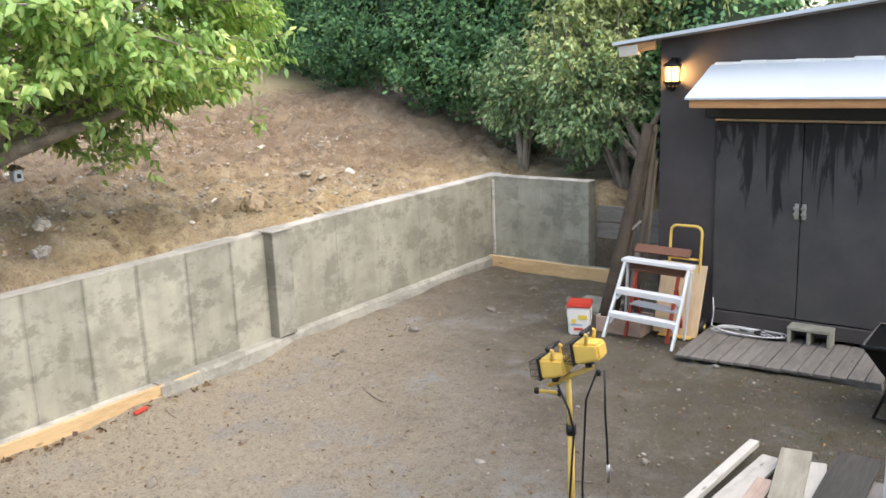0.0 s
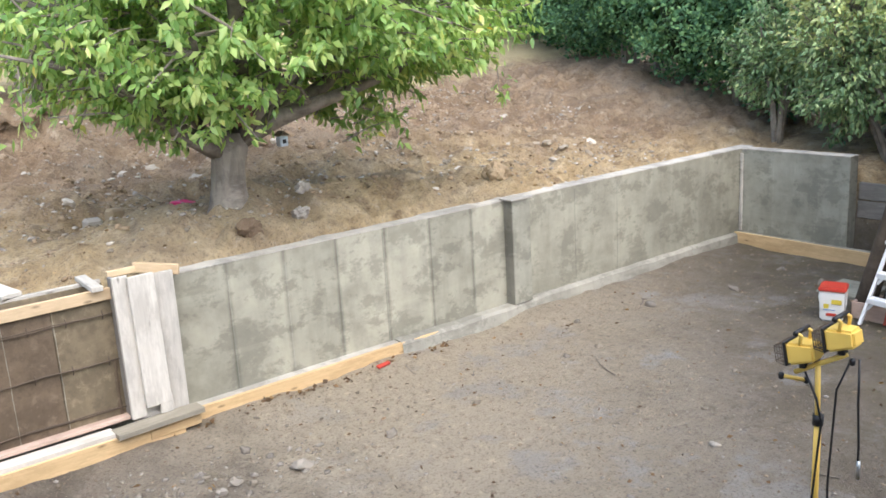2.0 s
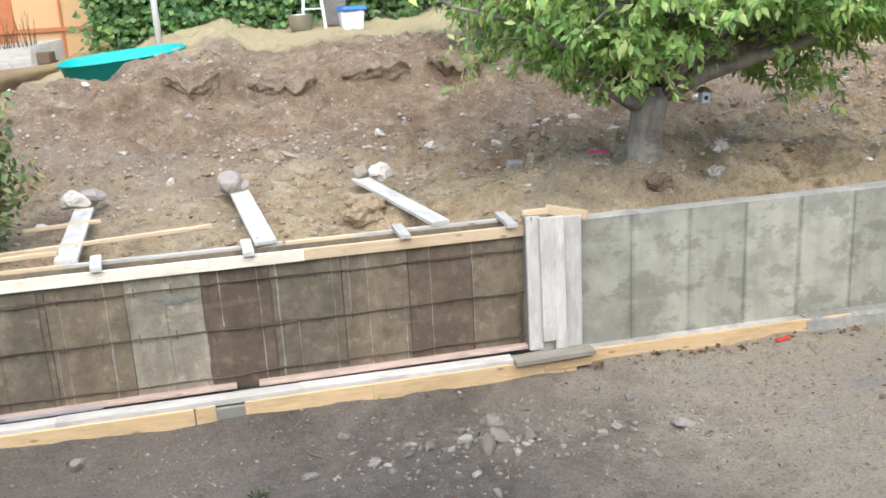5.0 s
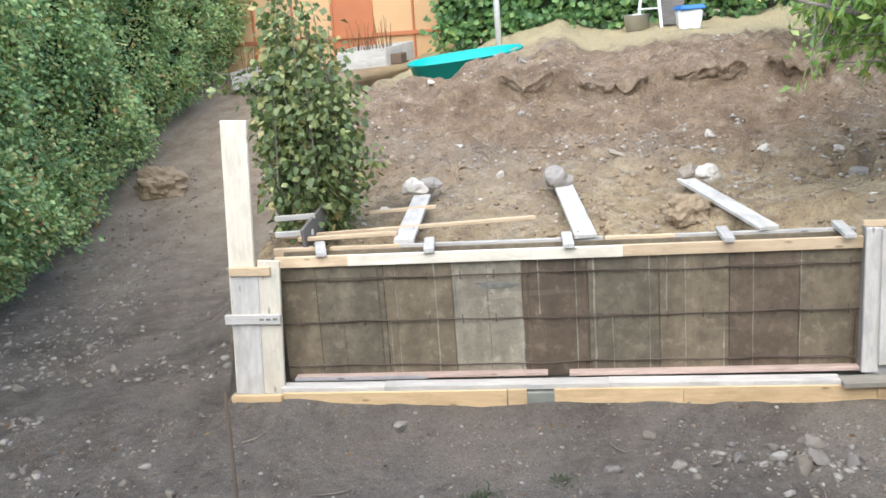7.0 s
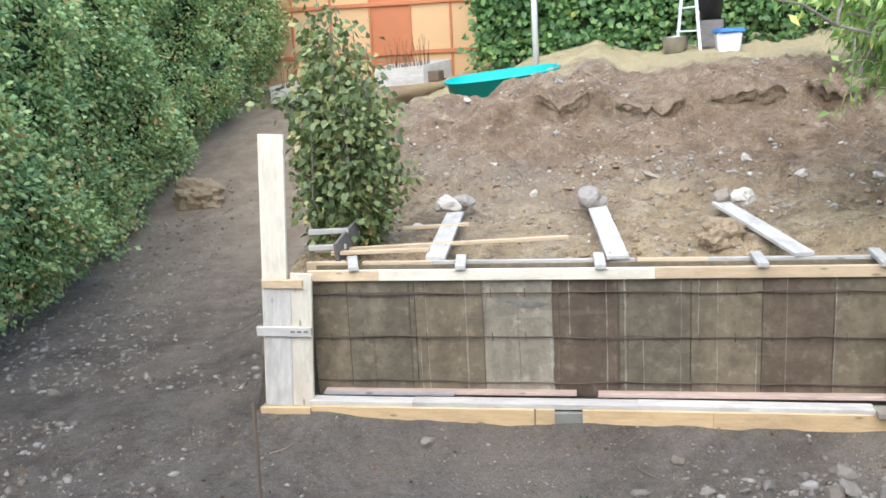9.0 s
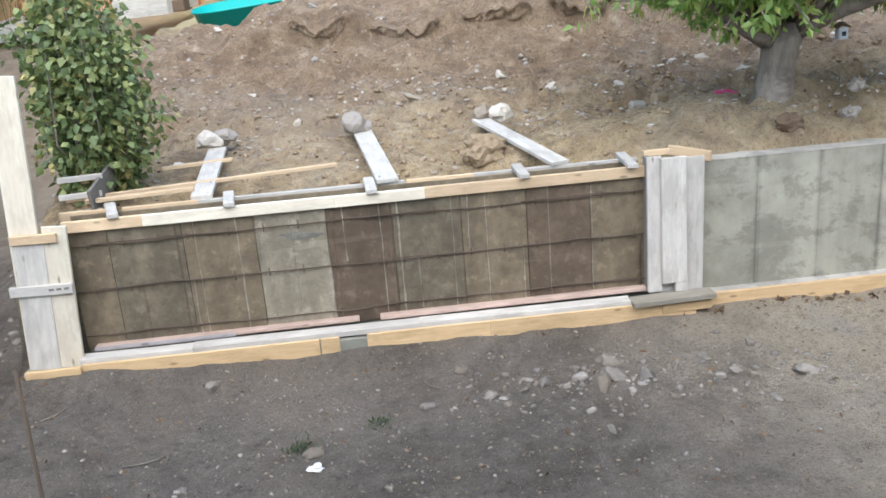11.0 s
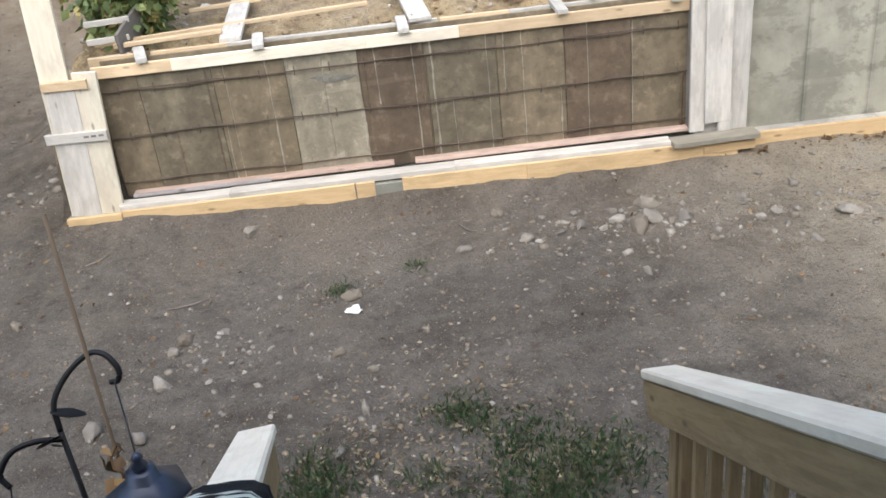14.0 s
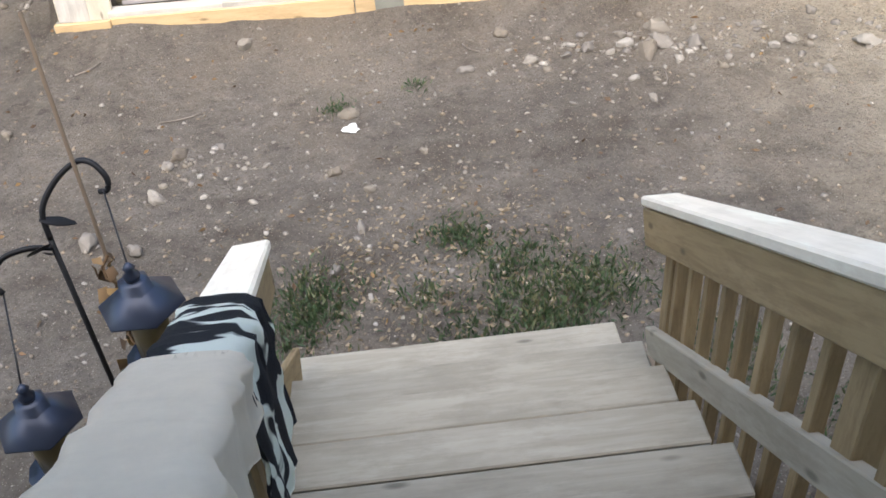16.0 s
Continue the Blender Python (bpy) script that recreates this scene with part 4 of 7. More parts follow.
# back corner of the form: open box of grey boards
for k, z in enumerate((1.32, 1.45, 1.58)):
    board("box_board", (-1.62 - 0.02 * k, 0.35 + 0.10 * k, z), (-1.28, 0.36 + 0.10 * k, z + 0.01), 0.03, 0.05, M_WHITE, form)
board("box_board", (-1.33, 0.28, 1.42), (-1.27, 0.95, 1.55), 0.03, 0.22, M_GREY, form)
board("box_board", (-1.6, 0.95, 1.55), (-1.45, 0.95, 1.56), 0.03, 0.20, M_FORM, form)
board("stake", (-1.55, 1.0, 1.0), (-1.55, 1.0, 2.25), 0.06, 0.05, M_GREY, form, "", (0, 1, 0))

# ================= shed =================
SX = 10.6
shed = thing("shed", pose(12.3, -5.8, 0), "dark grey painted shed with double doors and metal roof", "shed")


def roof_z(y):
    return 3.19 + 0.125 * (-3.2 - y)


b = bmesh.new()
y0, y1, x1 = -3.2, -8.6, 14.2
for (ya, yb, za, zb) in ((-3.2, -3.83, 0.12, 0.12), (-5.66, y1, 0.12, 0.12)):
    f = [b.verts.new(p) for p in ((SX, ya, za), (SX, yb, zb), (SX, yb, roof_z(yb)), (SX, ya, roof_z(ya)))]
    b.faces.new(f)
f = [b.verts.new(p) for p in ((SX, -3.83, 2.36), (SX, -5.66, 2.36), (SX, -5.66, roof_z(-5.66)), (SX, -3.83, roof_z(-3.83)))]
b.faces.new(f)
f = [b.verts.new(p) for p in ((SX, -3.83, 0.12), (SX, -5.66, 0.12), (SX, -5.66, 0.30), (SX, -3.83, 0.30))]
b.faces.new(f)
bmesh.ops.remove_doubles(b, verts=b.verts, dist=0.001)
r = bmesh.ops.extrude_face_region(b, geom=b.faces[:])
bmesh.ops.translate(b, vec=(0.08, 0, 0), verts=[v for v in r["geom"] if isinstance(v, bmesh.types.BMVert)])
bmesh.ops.recalc_face_normals(b, faces=b.faces[:])
part("front_wall", b, M_SHED, shed, "dark grey painted front")
slab("side_wall", SX + 0.08, x1, -3.28, -3.2, 0.05, roof_z(-3.2) - 0.02, M_SHED, shed)
slab("side_wall", SX + 0.08, x1, y1, y1 + 0.08, 0.05, roof_z(y1) - 0.02, M_SHED, shed)
slab("back_wall", x1 - 0.08, x1, y1 + 0.08, -3.28, 0.05, 3.2, M_SHED, shed)


def sloped(name, xa, xb, ya, yb, lift, thick, material, label="", parent=None):
    bb = bmesh.new()
    lo = [bb.verts.new((x, y, roof_z(y) + lift)) for x, y in ((xa, ya), (xb, ya), (xb, yb), (xa, yb))]
    hi = [bb.verts.new((v.co.x, v.co.y, v.co.z + thick)) for v in lo]
    bb.faces.new(lo[::-1])
    bb.faces.new(hi)
    for k in range(4):
        bb.faces.new((lo[k], lo[(k + 1) % 4], hi[(k + 1) % 4], hi[k]))
    bmesh.ops.recalc_face_normals(bb, faces=bb.faces[:])
    return part(name, bb, material, parent or shed, label)


roof = sloped("roof", SX - 0.22, x1 + 0.2, -2.76, y1 - 0.3, 0.0, 0.02, M_GREY, "low mono-pitch roof")
sloped("metal_edge", SX - 0.25, SX - 0.20, -2.74, y1 - 0.3, 0.015, 0.035, M_ALU, "white metal drip edge", roof)
sloped("metal_sheet", SX - 0.2, x1 + 0.2, -2.75, y1 - 0.3, 0.022, 0.012, M_ALU, "", roof)
board("eave_beam", (SX - 0.19, -2.80, 3.075), (SX - 0.19, -3.02, 3.10), 0.05, 0.11, M_WHITE, shed, "bleached eave end")
board("eave_beam", (SX - 0.185, -2.98, 3.115), (SX - 0.185, -3.21, 3.14), 0.05, 0.09, M_ORANGE, shed, "orange raw timber")
# doors
for ya, yb in ((-3.845, -4.728), (-4.738, -5.65)):
    d = slab("door", SX - 0.045, SX - 0.004, yb, ya, 0.30, 2.33, M_DOOR, shed, "dark door leaf with black damp runs", 0.005)
    hy = -4.728 + 0.032 if ya > -4.5 else -4.738 - 0.032
    slab("hasp", SX - 0.062, SX - 0.045, hy - 0.02, hy + 0.02, 1.36, 1.52, M_STEEL, d, "galvanised hasp", 0.004)
    slab("hasp_loop", SX - 0.085, SX - 0.062, hy - 0.028, hy + 0.028, 1.40, 1.43, M_STEEL, d, "", 0.006)
    slab("hasp_loop", SX - 0.085, SX - 0.062, hy - 0.028, hy + 0.028, 1.46, 1.49, M_STEEL, d, "", 0.006)
slab("door_sill", SX - 0.05, SX - 0.003, -5.66, -3.83, 0.13, 0.285, M_SHED, shed)
slab("door_head", SX - 0.03, SX - 0.002, -5.68, -3.82, 2.338, 2.362, M_PINE, shed, "raw timber strip over the doors")
slab("door_edge_trim", SX - 0.03, SX - 0.002, -3.842, -3.822, 0.3, 2.32, M_SHED, shed)
slab("canopy_wall_board", SX - 0.025, SX - 0.002, -6.1, -3.7, 2.37, 2.56, M_BLACK, shed)
# canopy
bb = bmesh.new()
top = [bb.verts.new(p) for p in ((SX - 0.02, -3.765, 2.925), (SX - 0.02, -6.2, 2.96), (SX - 0.55, -6.3, 2.64), (SX - 0.55, -3.68, 2.615))]
low = [bb.verts.new((v.co.x, v.co.y, v.co.z - 0.02)) for v in top]
bb.faces.new(top)
bb.faces.new(low[::-1])
for k in range(4):
    bb.faces.new((top[k], low[k], low[(k + 1) % 4], top[(k + 1) % 4]))
bmesh.ops.recalc_face_normals(bb, faces=bb.faces[:])
can = part("canopy", bb, M_ALU, shed, "white metal door canopy")
board("canopy_beam", (SX - 0.50, -3.72, 2.552), (SX - 0.50, -6.25, 2.575), 0.05, 0.085, M_ORANGE, can, "orange timber canopy beam")
for y in (-3.72, -6.1):
    board("canopy_strut", (SX - 0.02, y - 0.06, 2.56), (SX - 0.47, y - 0.06, 2.55), 0.05, 0.05, M_FORM, can)
for k in range(9):
    ya = -3.80 - 0.27 * k
    slab("sealant", SX - 0.035, SX - 0.0, ya - 0.265, ya, 2.915 + 0.004 * k, 2.942 + 0.004 * k + rs.uniform(0, 0.015), M_PAINTW, can, "", 0.006)

# wall lamp
lampw = thing("wall_lamp", pose(SX, -3.37, 2.82), "glowing carriage lantern on a black bracket", "wall lamp")
lx, ly = SX - 0.11, -3.37
slab("back_plate", SX - 0.02, SX, ly - 0.05, ly + 0.05, 2.80, 3.0, M_IRON, lampw)
tube("bracket", [(SX - 0.02, ly, 2.95), (SX - 0.07, ly, 3.0), (lx, ly, 3.0), (lx, ly, 2.965)], 0.01, M_IRON, lampw)
mb, tb, bb_ = nodes_of("lit_glass")
bb_.inputs["Base Color"].default_value = (1, 0.8, 0.5, 1)
bb_.inputs["Emission Color"].default_value = (1.0, 0.50, 0.13, 1)
bb_.inputs["Emission Strength"].default_value = 1.3


def lathe(name, prof, material, parent, c, label="", sides=16):
    bm_ = bmesh.new()
    rings = []
    for r_, z_ in prof:
        rings.append([bm_.verts.new((c[0] + r_ * math.cos(2 * math.pi * s / sides), c[1] + r_ * math.sin(2 * math.pi * s / sides), c[2] + z_)) for s in range(sides)])
    for a_, c_ in zip(rings[:-1], rings[1:]):
        for s in range(sides):
            bm_.faces.new((a_[s], a_[(s + 1) % sides], c_[(s + 1) % sides], c_[s]))
    bm_.faces.new(rings[0][::-1])
    bm_.faces.new(rings[-1])
    bmesh.ops.recalc_face_normals(bm_, faces=bm_.faces[:])
    return part(name, bm_, material, parent, label, True)


gl = lathe("glass", [(0.05, -0.13), (0.078, -0.08), (0.082, 0.06), (0.065, 0.11)], mb, lampw, (lx, ly, 2.82), "warm lit glass shade")
gl.visible_shadow = False
for k in range(6):
    a = math.pi / 3 * k + 0.3
    tube("rib", [(lx + 0.05 * math.cos(a), ly + 0.05 * math.sin(a), 2.68), (lx + 0.086 * math.cos(a), ly + 0.086 * math.sin(a), 2.75), (lx + 0.088 * math.cos(a), ly + 0.088 * math.sin(a), 2.88), (lx + 0.07 * math.cos(a), ly + 0.07 * math.sin(a), 2.93)], 0.005, M_IRON, lampw, "", 5)
lathe("lamp_cap", [(0.10, 0.095), (0.085, 0.12), (0.03, 0.155), (0.01, 0.18)], M_IRON, lampw, (lx, ly, 2.82))
lathe("lamp_base", [(0.02, -0.17), (0.045, -0.145), (0.06, -0.112), (0.092, -0.075), (0.092, -0.06), (0.06, -0.108)], M_IRON, lampw, (lx, ly, 2.82))
ld = bpy.data.lights.new("lamp_glow", "POINT")
ld.energy, ld.color, ld.shadow_soft_size = 9, (1.0, 0.55, 0.2), 0.05
lo_ = new("lamp_glow", ld)
lo_.location = (lx, ly, 2.83)

# platform of old boards before the doors
plat = thing("board_platform", pose(10.0, -4.9, 0.0), "low platform of weathered grey planks", "platform")
for k in range(13):
    y = -3.92 - 0.146 * k
    board("plank", (9.50 + 0.012 * k + rs.uniform(-0.01, 0.01), y, 0.075 + rs.uniform(-0.004, 0.004)), (10.56, y + 0.01, 0.08), 0.138, 0.03, M_GREY, plat)
for x in (9.7, 10.4):
    board("bearer", (x, -3.88, 0.03), (x, -5.75, 0.03), 0.08, 0.06, M_GREY, plat)

# ================= stairs and rails =================
stairs = thing("wooden_steps", pose(1.06, -5.5, 0), "weathered grey wooden steps down from a deck", "steps")
TREADS = [(-4.41, 0.36), (-4.72, 0.545), (-5.03, 0.73), (-5.36, 0.915), (-5.68, 1.10), (-6.01, 1.285)]
for k, (y, z) in enumerate(TREADS):
    nxt = TREADS[k + 1][0] if k < 5 else -6.45
    dep = (y - nxt) + 0.03
    x0_, x1_ = (0.29, 1.725) if k == 0 else (0.37, 1.765)
    for half in range(2):
        yc = y - dep * (0.25 + 0.5 * half)
        board("tread_board", (x0_, yc - 0.035, z - 0.019 - 0.001 * half), (x1_, yc + 0.02, z - 0.019 - 0.001 * half), dep / 2 - 0.006, 0.038, M_DECK, stairs, "worn grey tread board", bev=0.006)
    board("riser", (0.40, y - 0.04, z - 0.11), (1.70, y - 0.04, z - 0.11), 0.02, 0.14, M_DECK, stairs)
for x in (0.385, 1.045, 1.685):
    board("stringer", (x, -4.42, 0.10), (x, -6.5, 1.20), 0.038, 0.20, M_RAIL, stairs)
board("toe_board", (1.768, -4.80, 0.635), (1.82, -6.40, 1.70), 0.04, 0.11, M_DECK, stairs, "worn sloping side rail")
board("toe_board", (0.372, -4.56, 0.42), (0.372, -6.45, 1.56), 0.03, 0.16, M_RAIL, stairs)
deck = thing("deck", pose(1.0, -8.0, 0), "weathered board deck above the steps", "deck", kind="structure")
for k in range(16):
    y = -6.52 - 0.145 * k
    board("plank", (-1.6, y, 1.45), (3.4, y, 1.45), 0.138, 0.038, M_DECK, deck)
for x in (-1.5, 1.0, 3.3):
    board("deck_post", (x, -6.6, -0.1), (x, -6.6, 1.42), 0.09, 0.09, M_RAIL, deck, "", (0, 1, 0))

SL = 0.61


def stair_rail(name, x_in, side, ye, ze, label, dx=0.0, slope=SL):
    """A sloping rail: cap, fascia, balusters, end post. side: +1 outwards to +x."""
    r_ = thing(name, pose(x_in, -5.4, 0), label, "stair rail")
    ya = -6.75
    za = ze + slope * (ye - ya)
    xa = x_in + dx * (ye - ya)
    c0, c1 = x_in + side * 0.07, xa + side * 0.07
    board("cap", (c0, ye, ze - 0.019), (c1, ya, za - 0.019), 0.14, 0.038, M_CAP, r_, "worn pale rail cap", bev=0.008)
    f0, f1 = x_in + side * 0.03, xa + side * 0.03
    board("fascia", (f0, ye - 0.03, ze - 0.115), (f1, ya, za - 0.13 + 0.01), 0.038, 0.14, M_RAIL, r_, "knotty treated fascia")
    nb = 14
    for k in range(nb):
        y = ye - 0.323 - 0.145 * k
        if k == 8:
            continue
        zt = ze + slope * (ye - y) - 0.07
        xx = x_in + dx * (ye - y) + side * 0.072
        zb = max(0.1, 0.20 + slope * (ye - y - 0.2))
        w = 0.038
        board("baluster", (xx, y, zb), (xx, y, zt), w, w, M_RAIL, r_, "", (0, 1, 0), 0.003)
    board("post", (x_in + side * 0.095, ye - 0.235, -0.05), (x_in + side * 0.095, ye - 0.235, ze + 0.05), 0.085, 0.085, M_RAIL, r_, "", (0, 1, 0))
    board("post", (x_in + side * 0.10 + dx * 1.48, ye - 1.48, -0.05), (x_in + side * 0.10 + dx * 1.48, ye - 1.48, ze + slope * 1.48 - 0.09), 0.085, 0.085, M_RAIL, r_, "", (0, 1, 0))
    board("bottom_rail", (x_in + side * 0.072, ye - 0.10, 0.22), (xa + side * 0.072, ya, 0.22 + slope * (ye - ya - 0.1)), 0.07, 0.038, M_RAIL, r_)
    return r_


rail_r = stair_rail("stair_rail", 1.745, 1, -4.585, 1.15, "treated timber stair rail with pale worn cap")
rail_l = stair_rail("stair_rail", 0.405, -1, -4.655, 1.15, "treated timber stair rail draped with cloths", 0.165, 0.585)


# ================= planting =================
def core(name, c, r, material, parent, seed, sub=3, amp=0.22):
    """Dark filler within a plant, of uneven outline, its colour standing for inner shade."""
    me = rock_mesh(name, seed, sub, 1.0, amp)
    for v in me.vertices:
        v.co = Vector((v.co.x * r[0] + c[0], v.co.y * r[1] + c[1], v.co.z * r[2] + c[2]))
    return part_mesh(name, me, material, parent)


# Dark green stands for shade between leaves; the filler also stops light.
M_HEART = plain_mat("foliage_shade", (0.045, 0.070, 0.028), 0.95, 0, 0.6, 6, 0.8)


def clumps(c, out, per, spread, rs_):
    """Fans of sprays round each point: places, ways and the sides they turn outwards."""
    n = len(c)
    out = out / np.linalg.norm(out, axis=1, keepdims=True)
    o = np.repeat(out, per, 0)
    off = rs_.normal(0, 1, (n * per, 3))
    off += o * 0.35
    grow = np.repeat(rs_.uniform(0.7, 1.35, (n, 1)), per, 0)
    p = np.repeat(c, per, 0) + off * spread * grow * [1, 1, 0.85]
    return p, off * 0.55 + o * 0.25 + [0, 0, 0.35], o * 0.8 + off * 0.3 + [0, 0, 0.45]


def thuja(x, y, h, r, seed, gap):
    z = tz(x, y)
    th = thing("thuja_tree", pose(x, y, z), "dark green clipped thuja in a tall hedge row", "conifer", "thuja hedge row")
    rs_ = np.random.RandomState(seed)
    trunks = [[((x + dx, y + dy, z - 0.1), 0.07), ((x + dx * 1.6, y + dy * 1.6, z + gap + 0.7), 0.05), ((x + dx, y + dy, z + h * 0.7), 0.02)] for dx, dy in ((0.1, 0.08), (-0.12, 0.02), (0.02, -0.15))]
    part_mesh("trunk", tube_mesh("trunk", trunks, 7), M_BARK, th)
    core("dark_filler", (x, y, z + gap + h * 0.5), (r * 0.62, r * 0.62, h * 0.46), M_HEART, th, seed)
    n = 620 if y < 9 else 300
    u = rs_.uniform(0, 1, n) ** 0.9
    a = rs_.uniform(0, 2 * np.pi, n)
    lump = 1 + 0.34 * np.sin(a * 3 + u * 9 + seed) * np.sin(u * 23 + a * 2 + seed) + 0.10 * np.sin(a * 7 + u * 40)
    rad = r * np.clip(np.minimum(1.0, (u + 0.10) * 4.5), 0, 1) * (1 - 0.55 * u ** 2.5) * lump * rs_.uniform(0.72, 1.06, n)
    p = np.stack([x + rad * np.cos(a), y + rad * np.sin(a), z + gap + u * h], 1)
    nr = np.stack([np.cos(a), np.sin(a), np.full(n, 0.35)], 1)
    p, d_, f_ = clumps(p, nr, 27 if y < 9 else 16, 0.095, rs_)
    d_ = d_ + [0, 0, 0.45]
    leaf_cloud("crown", p, d_, 0.098 if y < 9 else 0.16, M_THUJA, th, "", "spray", 0.0, seed, 0.3, f_)
    return th


line = [(13.3, -2.6), (13.75, 0.4), (14.3, 3.3), (15.6, 6.3), (17.8, 10.4), (21.0, 15.5), (25, 21)]
seg, tot = [], 0.0
for a, c in zip(line[:-1], line[1:]):
    seg.append((tot, a, c))
    tot += math.dist(a, c)
s, k = 0.0, 0
while s < tot - 0.1:
    t0, a, c = [q for q in seg if q[0] <= s][-1]
    f_ = (s - t0) / math.dist(a, c)
    thuja(a[0] + (c[0] - a[0]) * f_ + 0.75 + rs.uniform(-0.12, 0.12), a[1] + (c[1] - a[1]) * f_ - 0.2, 5.2 + rs.uniform(-0.4, 0.6), 1.0 + rs.uniform(-0.08, 0.12), 100 + k, rs.uniform(0.05, 0.4))
    s += 1.12 + rs.uniform(-0.1, 0.12)
    k += 1


def shrub(name, c, r, n, size, mats, label, seed, stems=5, shape="leaf", droop=0.5, cat="shrub", base=None):
    """Stems that fan out from the foot, and leaves in clumps along many twigs."""
    bx, by = base or (c[0], c[1])
    z = tz(bx, by)
    th = thing(name, pose(bx, by, z), label, cat)
    rs_ = np.random.RandomState(seed)
    tw, P, N = [], [], []
    nt = n // 26
    for i in range(nt):
        d = rs_.normal(0, 1, 3)
        d /= np.linalg.norm(d)
        q = rs_.uniform(0.35, 1.0) ** 0.5 * (1 + 0.22 * math.sin(d[0] * 5 + seed) * math.sin(d[2] * 6 + d[1] * 4))
        e = np.array(c) + d * q * np.array(r)
        e[2] = max(e[2], z + 0.12)
        w = d + np.array([0, 0, 0.25])
        w /= np.linalg.norm(w)
        L = rs_.uniform(0.22, 0.5)
        tw.append([(tuple(e - w * L * 1.4 - np.array([0, 0, 0.05])), 0.007), (tuple(e), 0.004)])
        tt = rs_.uniform(0, 1, (26, 1))
        P.append(e - w * L * tt + rs_.normal(0, 0.045, (26, 3)))
        N.append(np.repeat(w[None] * 0.6, 26, 0))
    st = []
    for i in range(stems):
        a = 2 * math.pi * i / stems + rs_.uniform(-0.4, 0.4)
        o = np.array([math.cos(a) * r[0] * 0.55, math.sin(a) * r[1] * 0.55, 0])
        m1 = np.array([bx, by, z + 0.5]) + o * 0.25 + np.array([(c[0] - bx) * 0.3, (c[1] - by) * 0.3, 0])
        st.append([((bx + o[0] * 0.06, by + o[1] * 0.06, z - 0.1), 0.055), (tuple(m1), 0.04), (tuple(np.array([c[0], c[1], c[2]]) + o * 0.8), 0.02), (tuple(np.array([c[0], c[1], c[2] + r[2] * 0.6]) + o), 0.008)])
    part_mesh("stemwork", tube_mesh("stemwork", st, 7), M_BARK, th)["kind"] = "stuff"
    part_mesh("twigwork", tube_mesh("twigwork", tw, 4), M_BARK, th)["kind"] = "stuff"
    P, N = np.concatenate(P), np.concatenate(N)
    if len(mats) == 1:
        leaf_cloud("foliage", P, N, size, mats[0], th, "", shape, droop, seed, 0.75)
    else:
        up = P[:, 2] + rs_.normal(0, r[2] * 0.25, len(P)) > c[2] + r[2] * 0.15
        leaf_cloud("foliage", P[~up], N[~up], size, mats[0], th, "", shape, droop, seed, 0.75)
        leaf_cloud("upper_foliage", P[up], N[up], size, mats[1], th, "pale olive leaves in the upper part", shape, droop, seed + 1, 0.75)
    return th


shrub("laurel_shrub", (12.95, -1.15, 2.75), (0.85, 0.98, 1.35), 15000, 0.085, [M_SHRUB, M_OLIVE], "grey-green evergreen shrub by the shed corner", 7, 6, base=(13.0, -1.7))
shrub("laurel_shrub", (13.35, 0.2, 2.55), (0.65, 0.8, 0.8), 8000, 0.08, [M_SHRUB], "dark evergreen shrub under the hedge", 8, 5)
shrub("willow_shrub", (13.7, -1.6, 4.2), (1.2, 1.9, 1.3), 17000, 0.09, [M_OLIVE], "tall pale olive shrub above the shed roof", 9, 5, base=(13.9, -1.9))
shrub("willow_shrub", (15.4, -5.0, 4.3), (1.3, 2.6, 1.2), 12000, 0.11, [M_OLIVE], "pale olive trees rising behind the shed roof", 10, 5)
part_mesh("trunk", tube_mesh("trunk", [[((12.85, -2.0, 1.0), 0.10), ((12.83, -2.0, 1.5), 0.085), ((12.9, -1.9, 1.85), 0.07), ((13.1, -1.5, 2.4), 0.04)], [((12.84, -2.0, 1.6), 0.06), ((12.8, -2.15, 2.0), 0.045), ((12.9, -2.4, 2.5), 0.02)], [((12.84, -2.0, 1.55), 0.05), ((12.8, -1.6, 2.0), 0.035), ((12.75, -1.2, 2.6), 0.02)]], 8), M_BARK, bpy.data.objects["laurel_shrub"], "bare forked trunk")


